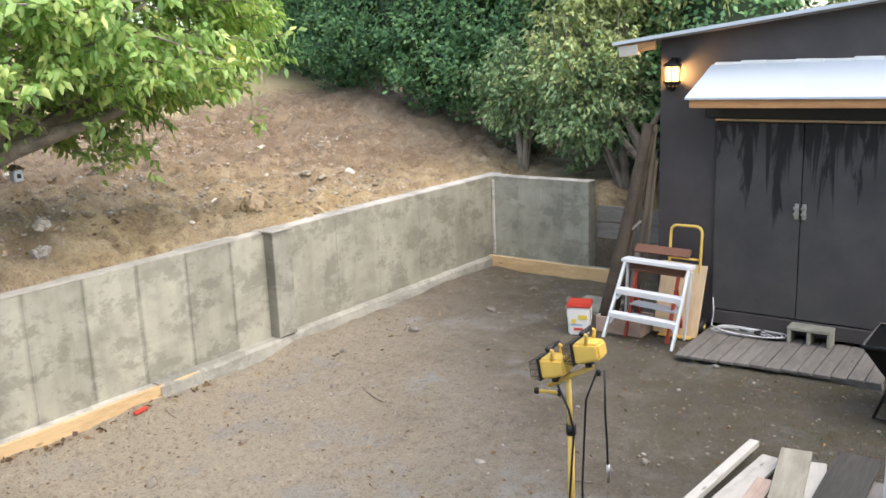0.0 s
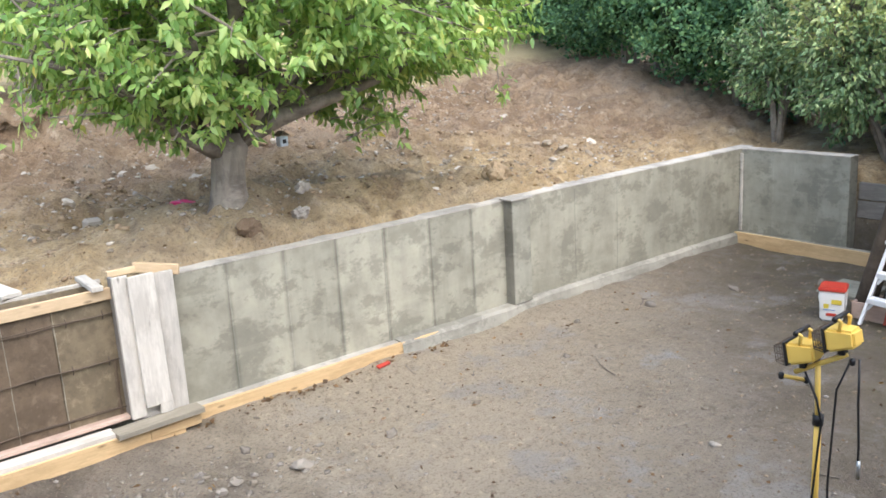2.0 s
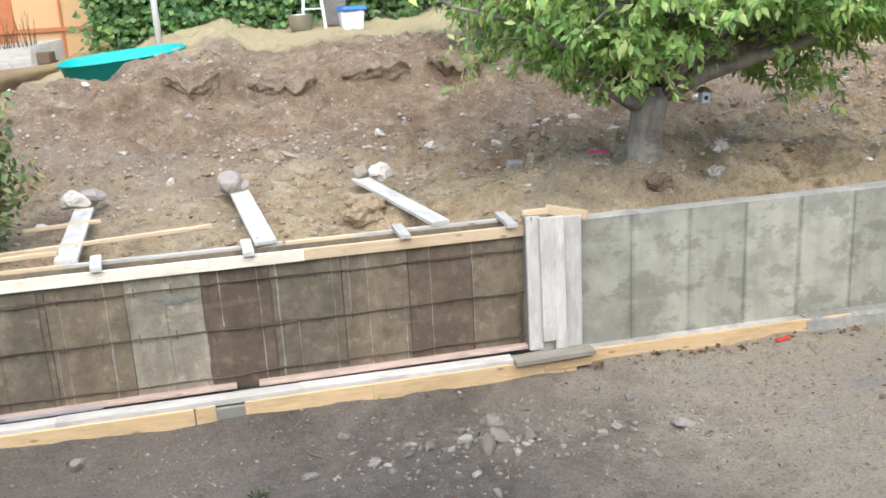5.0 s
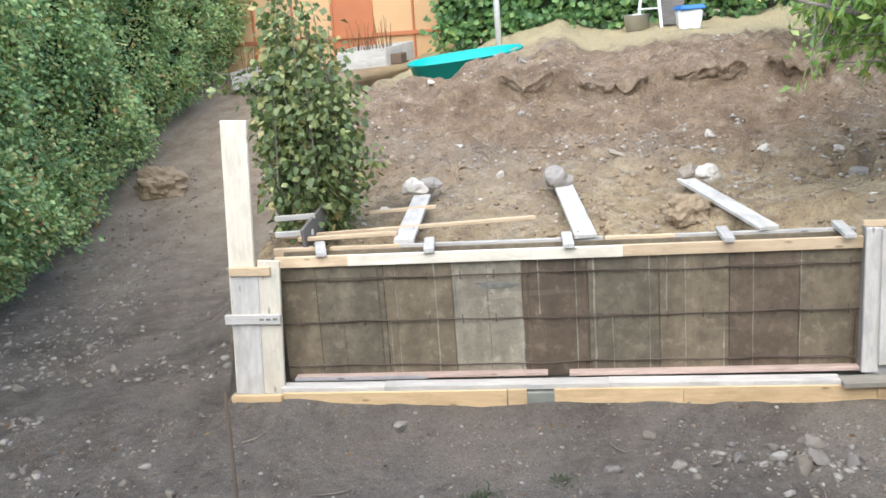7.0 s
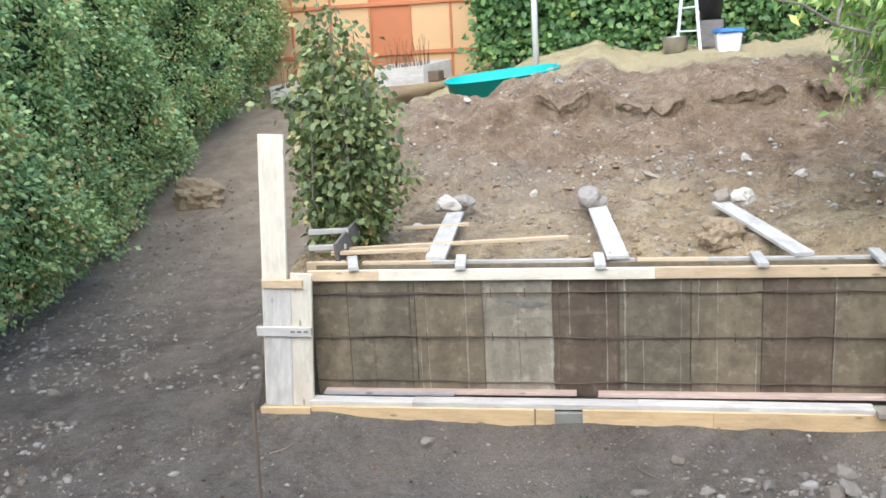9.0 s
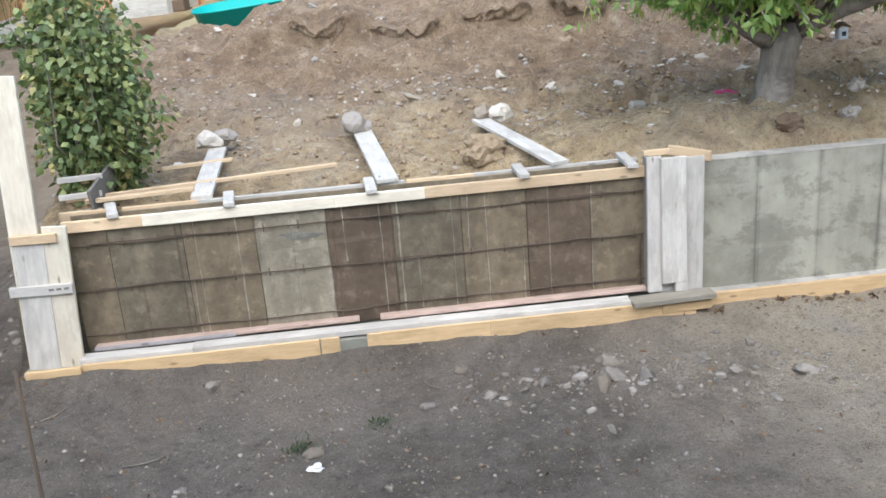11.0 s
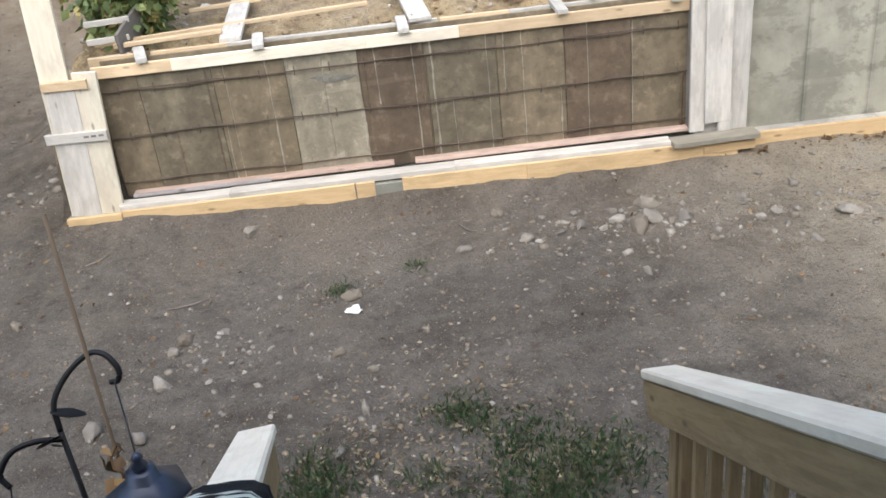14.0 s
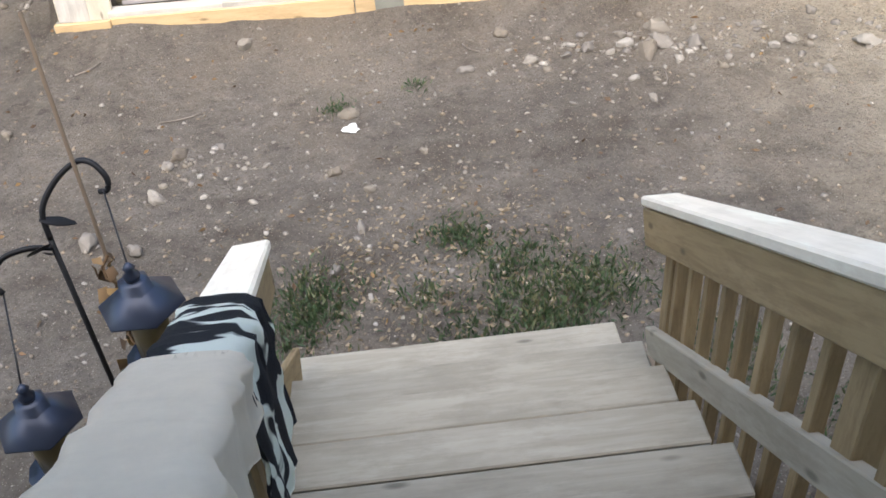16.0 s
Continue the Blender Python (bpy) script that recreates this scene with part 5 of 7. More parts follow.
def hedge_wall(name, pts, depth, height, n, size, mat_, label, seed, shape="broad", gap=0.25, cat="hedge", per=20, spread=0.12):
    """A long clipped hedge: stems, shade-coloured filler and a skin of leaves along a bent line."""
    th = thing(name, pose(pts[0][0], pts[0][1], tz(*pts[0])), label, cat, kind="stuff")
    rs_ = np.random.RandomState(seed)
    pl = np.array(pts, float)
    d = np.r_[0, np.cumsum(np.hypot(*np.diff(pl, axis=0).T))]
    s_ = rs_.uniform(0, d[-1], n)
    cx, cy = np.interp(s_, d, pl[:, 0]), np.interp(s_, d, pl[:, 1])
    tx, ty = np.interp(s_ + 0.1, d, pl[:, 0]) - np.interp(s_ - 0.1, d, pl[:, 0]), np.interp(s_ + 0.1, d, pl[:, 1]) - np.interp(s_ - 0.1, d, pl[:, 1])
    l_ = np.hypot(tx, ty)
    nx_, ny_ = ty / l_, -tx / l_
    side = np.where(rs_.uniform(0, 1, n) < 0.8, 1, -1)
    u = rs_.uniform(0, 1.0, n)
    lump = 1 + 1.0 * fbm(s_ * 1.0, u * height, 1.5, 5, seed)
    off = depth * 0.5 * lump * np.minimum(1, 0.55 + u * 1.8) * rs_.uniform(0.75, 1.05, n) * side
    g = terrain(cx, cy)
    gapn = gap * (0.6 + 1.2 * np.abs(fbm(s_, s_ * 0, 0.9, 2, seed + 4)))
    p = np.stack([cx + nx_ * off, cy + ny_ * off, g + gapn + u * height], 1)
    nr = np.stack([nx_ * side, ny_ * side, np.full(n, 0.25)], 1)
    p, d_, f_ = clumps(p, nr, per, spread, rs_)
    leaf_cloud("foliage", p, d_, size, mat_, th, "", shape, 0.0, seed, 0.3, f_)
    m_ = 60
    vs, fs = [], []
    for i in range(m_ + 1):
        q = d[-1] * i / m_
        x_, y_ = np.interp(q, d, pl[:, 0]), np.interp(q, d, pl[:, 1])
        ddx, ddy = np.interp(q + 0.1, d, pl[:, 0]) - np.interp(q - 0.1, d, pl[:, 0]), np.interp(q + 0.1, d, pl[:, 1]) - np.interp(q - 0.1, d, pl[:, 1])
        ll = math.hypot(ddx, ddy)
        w_ = depth * 0.20
        g_ = tz(x_, y_)
        for sx_, zz in ((-1, gap + 0.15), (1, gap + 0.15), (1.15, height * 0.6), (0.8, height), (-0.8, height), (-1.15, height * 0.6)):
            j = 1 + 0.25 * noise.noise(Vector((q * 1.7, sx_ * 3, zz)))
            vs.append((x_ + ddy / ll * w_ * sx_ * j, y_ - ddx / ll * w_ * sx_ * j, g_ + zz))
        if i:
            b0 = (i - 1) * 6
            for e in range(6):
                fs.append((b0 + e, b0 + (e + 1) % 6, b0 + 6 + (e + 1) % 6, b0 + 6 + e))
    me = bpy.data.meshes.new("dark_filler")
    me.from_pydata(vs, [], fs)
    part_mesh("dark_filler", me, M_HEART, th)
    st = []
    q = 0.3
    while q < d[-1]:
        x_, y_ = float(np.interp(q, d, pl[:, 0])), float(np.interp(q, d, pl[:, 1]))
        g_ = tz(x_, y_)
        st.append([((x_, y_, g_ - 0.1), 0.05), ((x_ + rs_.uniform(-0.1, 0.1), y_, g_ + gap + 0.6), 0.035)])
        q += rs_.uniform(0.35, 0.7)
    part_mesh("stemwork", tube_mesh("stemwork", st, 6), M_BARK, th)["kind"] = "stuff"
    return th


hedge_wall("hedge", [(-6.0, -3.5), (-6.25, 1.0), (-7.0, 5.5), (-7.2, 9.0), (-7.0, 14.5)], 1.5, 4.6, 6500, 0.085, M_PYRA, "tall green conifer hedge flecked with orange-brown dead sprays", 12, "spray", per=22, spread=0.085)
hedge_wall("ivy_hedge", [(-1.5, 12.3), (1.5, 12.1), (5.0, 12.2), (6.0, 12.6)], 0.9, 2.3, 1000, 0.15, M_IVY, "broad-leaved climbing hedge at the back of the lawn", 13, gap=0.02, per=12)
hedge_wall("ivy_hedge", [(6.2, 13.5), (10, 15.5), (16, 19), (24, 26)], 2.0, 3.4, 420, 0.22, M_IVY, "dark leafy hedge far behind the slope", 14, gap=0.05, spread=0.22)


def cherry_tree():
    bx, by = 4.86, 0.88
    z = tz(bx, by)
    th = thing("cherry_tree", pose(bx, by, z), "spreading cherry tree with long drooping green leaves", "tree")
    rs_ = np.random.RandomState(21)
    V_ = Vector
    fork = V_((bx + 0.06, by, z + 0.58))
    tr_ = [[((bx, by, z - 0.15), 0.27), ((bx, by, z + 0.03), 0.20), ((bx + 0.01, by, z + 0.2), 0.168), ((bx + 0.03, by, z + 0.42), 0.16), (tuple(fork), 0.18), ((bx + 0.08, by, z + 0.72), 0.12)]]
    part_mesh("trunk", tube_mesh("trunk", tr_, 14), M_BARK, th, "rough grey trunk", True)
    ends = [(2.9, 0.5, 3.2), (3.0, 1.7, 3.9), (4.0, -0.6, 3.5), (4.6, 2.6, 4.4), (5.3, 0.4, 5.2), (6.0, -0.7, 3.7), (6.7, 2.2, 4.2), (7.4, 0.2, 3.1), (8.2, 1.1, 3.3), (7.2, 1.0, 4.6), (4.0, 0.9, 4.8)]
    limbs, tips = [], []
    for i, e in enumerate(ends):
        e = V_(e)
        left = e.x < bx
        s0 = fork + V_((-0.08 if left else 0.10, rs_.uniform(-0.05, 0.05), -0.05 if left else 0.05))
        m1 = s0.lerp(e, 0.22) + V_((0, 0, -0.05 if abs(e.x - bx) > 1.4 else 0.12)) + V_(rs_.normal(0, 0.06, 3))
        m2 = s0.lerp(e, 0.6) + V_((0, 0, 0.10)) + V_(rs_.normal(0, 0.10, 3))
        r0 = 0.085 if i in (1, 4, 7, 8) else 0.055
        limbs.append([(tuple(s0), r0 * 1.15), (tuple(m1), r0), (tuple(m2), r0 * 0.55), (tuple(e), r0 * 0.2)])
        for f_ in (0.35, 0.5, 0.62, 0.75, 0.88, 1.0):
            q = (m1.lerp(m2, (f_ - 0.22) / 0.4) if f_ < 0.62 else m2.lerp(e, (f_ - 0.62) / 0.38))
            for j in range(2):
                d = V_(rs_.normal(0, 1, 3))
                d.z = d.z * 0.5 + 0.1
                d.normalize()
                e2 = q + d * rs_.uniform(0.5, 1.0)
                if e2.z < 2.3:
                    e2.z = 2.3 + rs_.uniform(0, 0.3)
                limbs.append([(tuple(q), r0 * 0.3), (tuple(q.lerp(e2, 0.5) + V_((0, 0, 0.06))), r0 * 0.2), (tuple(e2), 0.006)])
                tips.append((q, e2))
    for q in limbs[::13]:
        part_mesh("limb", tube_mesh("limb", [q], 8), M_BARK, th, "", True)
    side_ = [q for i, q in enumerate(limbs) if i % 13]
    part_mesh("branchwork", tube_mesh("branchwork", side_, 6), M_BARK, th)["kind"] = "stuff"
    P, N, tw = [], [], []
    cx, cy, cz = 5.6, 0.9, 3.75
    made = 0
    while made < 1180:
        d = rs_.normal(0, 1, 3)
        d /= np.linalg.norm(d)
        q = rs_.uniform(0.2, 1) ** 0.42
        # tiers with gaps between them
        e = np.array([cx, cy, cz]) + d * q * np.array([3.0, 2.2, 1.6])
        low = 2.22 + 0.25 * math.sin(e[0] * 2.3) + 0.2 * math.sin(e[1] * 3.1 + e[0]) - (0.25 if e[0] > 7.2 else 0) + 1.05 * max(0, 1 - ((e[0] - 5.25) / 1.15) ** 2 - ((e[1] - 0.0) / 1.7) ** 2)
        if e[2] < low:
            continue
        if math.sin(e[0] * 2.6 + 0.7) * math.sin(e[2] * 4.2 + e[1]) + 0.5 * math.sin(e[1] * 3.3 + e[0]) < -0.55:
            continue
        made += 1
        out = np.array([d[0], d[1], rs_.uniform(-0.3, 0.15)])
        out /= np.linalg.norm(out)
        L = rs_.uniform(0.35, 0.7)
        b0 = e - out * L
        tw.append([(tuple(b0), 0.010), (tuple((b0 + e) / 2 + [0, 0, 0.03]), 0.007), (tuple(e), 0.004)])
        m_ = rs_.randint(40, 58)
        t_ = rs_.uniform(0.1, 1.05, (m_, 1))
        P.append(b0 + out * L * t_ + rs_.normal(0, 0.035, (m_, 3)))
        N.append(out * 0.55 + rs_.normal(0, 0.4, (m_, 3)))
    for q, e2 in tips:
        m_ = 22
        t_ = rs_.uniform(0.25, 1.05, (m_, 1))
        P.append(np.array(q) + (np.array(e2) - np.array(q)) * t_ + rs_.normal(0, 0.04, (m_, 3)))
        N.append((np.array(e2) - np.array(q)) * 0.5 + rs_.normal(0, 0.4, (m_, 3)))
    for bx_, by_, bz_ in ((6.45, 0.25, 2.15), (6.35, 0.3, 2.35), (8.2, 0.6, 2.3), (3.0, 0.4, 2.6)):
        b0 = np.array([bx_, by_, bz_])
        tw.append([(tuple(b0 + [0.05, 0.1, 0.5]), 0.008), (tuple(b0), 0.004)])
        P.append(b0 + np.array([0, 0, 0.35]) * rs_.uniform(0, 1, (26, 1)) + rs_.normal(0, 0.06, (26, 3)))
        N.append(rs_.normal(0, 0.5, (26, 3)))
    part_mesh("twigwork", tube_mesh("twigwork", tw, 4), M_BARK, th)["kind"] = "stuff"
    P, N = np.concatenate(P), np.concatenate(N)
    fc = (P - [cx, cy, cz - 1.6]) * [0.6, 0.6, 0.45] + rs_.normal(0, 0.5, P.shape)
    leaf_cloud("crown", P, N, 0.098, M_CHERRY, th, "long glossy leaves, some turning yellow", "leaf", 0.45, 22, 0.55, fc)


cherry_tree()
shrub("fruit_tree", (5.0, 6.3, 4.2), (1.4, 1.2, 1.2), 2600, 0.15, [M_CHERRY], "smaller fruit tree on the upper bank", 31, 4, cat="tree", base=(4.55, 6.2))
part_mesh("trunk", tube_mesh("trunk", [[((4.62, 6.15, 2.1), 0.13), ((4.54, 6.15, 2.7), 0.10), ((4.42, 6.2, 3.3), 0.08), ((4.2, 6.2, 4.0), 0.03)], [((4.58, 6.15, 2.5), 0.08), ((4.85, 6.2, 3.2), 0.055), ((5.2, 6.3, 3.9), 0.02)]], 8), M_BARK, bpy.data.objects["fruit_tree"], "", True)


def hazel():
    bx, by = -1.44, 1.15
    z = tz(bx, by)
    th = thing("hazel_bush", pose(bx, by, z), "upright leafy bush behind the formwork post", "bush")
    rs_ = np.random.RandomState(41)
    st, P, N = [], [], []
    for i in range(48):
        a = rs_.uniform(0, 2 * math.pi)
        h = rs_.uniform(1.1, 2.5)
        o = np.array([math.cos(a), math.sin(a), 0])
        sp = rs_.uniform(0.10, 0.50)
        p0, p1, p2 = np.array([bx, by, z - 0.05]) + o * 0.06, np.array([bx, by, z + h * 0.4]) + o * sp * 0.95, np.array([bx, by, z + h]) + o * sp * rs_.uniform(0.7, 1.1)
        st.append([(tuple(p0), 0.014), (tuple(p1), 0.009), (tuple(p2), 0.004)])
        m_ = 170
        t_ = rs_.uniform(0.08, 1, (m_, 1))
        q = np.where(t_ < 0.5, p0 + (p1 - p0) * t_ * 2, p1 + (p2 - p1) * (t_ - 0.5) * 2)
        P.append(q + rs_.normal(0, 0.10, (m_, 3)) * [1, 1, 0.6])
        N.append(np.repeat(o[None], m_, 0) * 0.8)
    for sx_ in (-0.85, 0.75):
        st.append([((bx, by, z + 0.6), 0.008), ((bx + sx_ * 0.6, by - 0.1, z + 0.75 + (0.8 if sx_ < 0 else 0)), 0.006), ((bx + sx_, by - 0.15, z + 0.72 + (0.9 if sx_ < 0 else 0)), 0.003)])
        t_ = rs_.uniform(0.4, 1, (36, 1))
        P.append(np.array([bx, by, z + 0.65 + (0.8 if sx_ < 0 else 0)]) + t_ * [sx_, -0.12, 0.05] + rs_.normal(0, 0.07, (36, 3)))
        N.append(np.repeat([[sx_, -0.2, 0.1]], 36, 0))
    part_mesh("stemwork", tube_mesh("stemwork", st, 6), M_BARK, th)["kind"] = "stuff"
    leaf_cloud("foliage", np.concatenate(P), np.concatenate(N), 0.080, M_BUSH, th, "", "broad", 0.35, 42, 0.7)


hazel()

# ================= stones, clods, litter =================
STONES = [(1.59, -0.71, .06), (1.27, -1.31, .075), (1.74, -1.25, .06), (2.02, -1.19, .05), (2.18, -1.14, .09), (2.33, -1.23, .05), (2.60, -1.29, .12), (2.76, -0.87, .11), (2.95, -1.24, .09), (2.48, -1.12, .08), (2.72, -1.18, .10), (2.45, -0.98, .06),
          (3.94, -0.83, .06), (4.15, -1.38, .10), (3.47, -0.99, .05), (3.74, -1.74, .06), (-0.71, -2.62, .075), (-0.67, -2.1, .08), (-0.72, -2.23, .06), (0.37, -2.49, .06), (0.55, -3.11, .055), (0.43, -1.77, .09), (0.94, -2.35, .04), (0.61, -2.72, .05),
          (0.42, -3.47, .05), (-1.01, -3.05, .09), (-0.73, -3.14, .08), (2.48, -1.96, .05), (3.06, -1.57, .05), (3.09, -2.22, .04), (3.5, -1.32, .06), (3.64, -1.26, .055), (3.74, -1.35, .05), (9.03, -0.88, .08), (10.18, -1.21, .07), (7.6, -1.34, .05), (5.83, -1.5, .05),
          (6.57, -3.42, .05), (4.96, -1.44, .06), (7.15, -1.33, .05), (7.24, -4.51, .05), (9.48, -4.27, .05), (-3.97, -1.24, .10), (-4.44, 0.41, .09), (-0.42, -0.6, .10), (-1.93, -1.69, .06), (8.0, -0.7, .05), (10.9, -1.9, .08), (11.2, -1.2, .06)]
variants = [rock_mesh("stone", 300 + k, 2, 0.58, 0.48) for k in range(7)]
for v_ in variants:
    v_.materials.append(M_STONE)
    v_.polygons.foreach_set("use_smooth", [k % 3 > 0 for k in range(len(v_.polygons))])
rs = random.Random(77)
for k, (x, y, r_) in enumerate(STONES):
    ob = new("stone", variants[k % 7])
    ob.matrix_basis = Matrix.LocRotScale((x, y, tz(x, y) + r_ * 0.18), Euler((rs.uniform(-0.4, 0.4), rs.uniform(-0.4, 0.4), rs.uniform(0, 6.3))), (r_ * 0.88, r_ * rs.uniform(0.6, 0.95), r_ * 0.85))
    tagged(ob, "loose pale field stone lying on the earth", "stone", "stones in the yard")
bank_variants = [rock_mesh("stone", 340 + k, 2, 0.58, 0.48) for k in range(5)]
for v_ in bank_variants:
    v_.materials.append(M_PALEROCK)
for k in range(60):
    x, y = rs.uniform(-1.2, 11.5), rs.uniform(0.7, 6.5)
    r_ = rs.uniform(0.04, 0.085)
    ob = new("stone", bank_variants[k % 5])
    ob.matrix_basis = Matrix.LocRotScale((x, y, tz(x, y) + r_ * 0.12), Euler((rs.uniform(-0.3, 0.3), rs.uniform(-0.3, 0.3), rs.uniform(0, 6.3))), (r_, r_, r_))
    tagged(ob, "stone half sunk in the bank", "stone", "stones on the bank")


def scatter(name, n, region, rmin, rmax, material, label, seed, dens=None, flat=0.6):
    """Countless small bits lying on the earth, in one mesh."""
    rs_ = np.random.RandomState(seed)
    x = rs_.uniform(region[0], region[1], n * 3)
    y = rs_.uniform(region[2], region[3], n * 3)
    keep = np.abs(y - 0.08) > 0.32
    keep &= ~((x > 10.4) & (y < -2.6)) & ~((x > 11.9) & (y < 0.3))
    if dens is not None:
        keep &= rs_.uniform(0, 1, len(x)) < dens(x, y)
    x, y = x[keep][:n], y[keep][:n]
    n = len(x)
    r_ = rmin + (rmax - rmin) * rs_.uniform(0, 1, n) ** 3
    z = terrain(x, y) + r_ * 0.12
    t_ = bmesh.new()
    bmesh.ops.create_icosphere(t_, subdivisions=1, radius=1.0)
    bv = np.array([v.co[:] for v in t_.verts])
    bf = np.array([[v.index for v in f.verts] for f in t_.faces])
    t_.free()
    a = rs_.uniform(0, 6.28, n)
    sc = np.stack([r_ * rs_.uniform(0.7, 1.4, n), r_ * rs_.uniform(0.6, 1.1, n), r_ * rs_.uniform(0.4, 0.8, n) * flat / 0.6], 1)
    jit = 1 + rs_.uniform(-0.42, 0.36, (n, len(bv), 1))
    v = bv[None] * jit * sc[:, None]
    c_, s_ = np.cos(a)[:, None], np.sin(a)[:, None]
    v = np.stack([v[..., 0] * c_ - v[..., 1] * s_, v[..., 0] * s_ + v[..., 1] * c_, v[..., 2]], -1) + np.stack([x, y, z], 1)[:, None]
    f = (bf[None] + (np.arange(n) * len(bv))[:, None, None]).reshape(-1, 3)
    me = bpy.data.meshes.new(name)
    v = v.reshape(-1, 3)
    me.vertices.add(len(v))
    me.vertices.foreach_set("co", v.astype(np.float32).ravel())
    me.loops.add(f.size)
    me.loops.foreach_set("vertex_index", f.astype(np.int32).ravel())
    me.polygons.add(len(f))
    me.polygons.foreach_set("loop_start", np.arange(0, f.size, 3, dtype=np.int32))
    me.update(calc_edges=True)
    return tagged(part_mesh(name, me, material), label, "gravel", kind="stuff")


scatter("gravel", 3200, (-6, 11.8, -6.2, -0.05), 0.004, 0.024, M_PEB, "small pale stones strewn over the yard", 51, lambda x, y: 0.25 + 0.9 * (fbm(x, y, 0.8, 3, 91) > 0.08))
scatter("gravel", 700, (1.0, 5.2, -2.0, -0.4), 0.010, 0.042, M_PEB, "stones heaped near the footing", 52, lambda x, y: np.exp(-((x - 3.0) / 1.1) ** 2 - ((y + 1.15) / 0.35) ** 2))
scatter("gravel", 130, (-1.3, 0.3, -2.8, -1.8), 0.008, 0.034, M_PEB, "stones in a dark patch of the yard", 57, lambda x, y: np.exp(-((x + 0.5) / 0.4) ** 2 - ((y + 2.25) / 0.3) ** 2))
scatter("gravel", 6500, (-2.2, 12.5, 0.3, 7.0), 0.006, 0.038, M_BANKSTONE, "stones strewn over the dug bank", 53, lambda x, y: 0.18 + 0.9 * (fbm(x, y, 0.9, 3, 93) > 0.04))
scatter("gravel", 3600, (-6.2, -2.2, -4, 8), 0.006, 0.045, M_PEB, "stones along the hedge foot", 54, lambda x, y: np.where(x < -3.7 - 0.2 * np.clip(y, 0, 9), 1.0, 0.16))
scatter("gravel", 520, (-5.6, -2.3, -3.8, 2.0), 0.014, 0.050, M_PEB, "stones and clods along the path by the hedge", 59, lambda x, y: 0.1 + 0.9 * (fbm(x, y, 1.2, 3, 99) > -0.02))
scatter("gravel", 600, (-1.2, 4.5, -3.9, -0.5), 0.007, 0.024, M_PEB, "pale chips trodden into the yard", 60, lambda x, y: 0.15 + 0.9 * (fbm(x, y, 1.5, 3, 96) > 0.06))
scatter("earth_clods", 3000, (-2.2, 12.5, 0.3, 6.5), 0.008, 0.050, M_SPOIL, "crumbled brown earth clods", 55, lambda x, y: 0.15 + 0.9 * (fbm(x, y, 1.1, 3, 97) > 0.05))
scatter("earth_clods", 9000, (-6, 11.8, -6.2, -0.05), 0.004, 0.020, M_CRUMB, "crumbled brown earth clods", 56)


def tufts(name, centres, n, material, label, seed, size=0.038, spread=0.2):
    rs_ = np.random.RandomState(seed)
    P = []
    for (x, y, s_) in centres:
        m_ = int(n * s_ * s_)
        q = rs_.normal(0, spread * s_, (m_, 2)) + [x, y]
        P.append(np.c_[q, terrain(q[:, 0], q[:, 1]) - 0.005])
    P = np.concatenate(P)
    ob = leaf_cloud(name, P, np.tile([0, 0, 1.0], (len(P), 1)), size, material, None, "", "blade", -0.1, seed, 0.55)
    return tagged(ob, label, "weeds", kind="stuff")


tufts("weeds", [(0.92, -1.47, 0.3), (0.36, -1.66, 0.4), (0.27, -3.62, 0.8), (1.40, -3.52, 0.9), (1.07, -3.23, 0.6), (1.43, -3.88, 1.1), (1.62, -3.80, 1.0), (1.85, -3.72, 0.9), (1.5, -4.0, 0.8), (0.35, -3.75, 0.9), (0.22, -3.95, 0.8), (1.15, -3.3, 0.5), (0.9, -3.75, 0.5), (2.3, -4.3, 1.1), (2.7, -4.9, 1.2), (2.9, -5.5, 1.1), (1.1, -4.15, 0.9)], 620, M_WEED, "low green grass tufts in the trodden earth", 61, 0.060, 0.15)
tufts("weeds", [(8.3, -5.3, 1.2), (8.6, -5.9, 1.3), (8.0, -6.2, 1.3), (9.2, -5.2, 1.0), (8.9, -4.8, 0.9)], 120, M_WEED, "sparse green weeds in the trodden earth", 62)


def litter(n, seed):
    rs_ = np.random.RandomState(seed)
    x, y = rs_.uniform(-4, 11, n), rs_.uniform(-6, 5, n)
    k_ = np.abs(y - 0.08) > 0.3
    x, y = x[k_], y[k_]
    P = np.c_[x, y, terrain(x, y) + 0.012]
    d = rs_.normal(0, 1, (len(P), 3)) * [1, 1, 0.1]
    ob = leaf_cloud("fallen_leaves", P, d, 0.05, M_OLD, None, "", "leaf", 0.0, seed, 0.15)
    return tagged(ob, "dry fallen leaves and bark scraps", "leaves", kind="stuff")


M_OLD = leaf_mat("dry_leaf", [(0.0, (0.06, 0.04, 0.025)), (0.6, (0.17, 0.10, 0.05)), (1.0, (0.42, 0.26, 0.10))], 0.8, 0.1)
litter(1300, 63)
rs_b = np.random.RandomState(67)
bq = np.c_[rs_b.uniform(3.8, 6.6, 70), -0.20 - np.abs(rs_b.normal(0, 0.07, 70))]
tagged(leaf_cloud("fallen_leaves", np.c_[bq, terrain(bq[:, 0], bq[:, 1]) + 0.01], rs_b.normal(0, 1, (70, 3)) * [1, 1, 0.2], 0.055, M_OLD, None, "", "broad", 0.0, 68, 0.2), "dry fallen leaves against the footing board", "leaves", kind="stuff")
rs_s = np.random.RandomState(64)
sq = rs_s.normal(0, 1, (1500, 2)) * [0.55, 0.45] + [0.95, -3.55]
M_STRAW = leaf_mat("straw_bit", [(0.0, (0.14, 0.10, 0.06)), (0.6, (0.26, 0.20, 0.13)), (1.0, (0.50, 0.43, 0.33))], 0.8, 0.1)
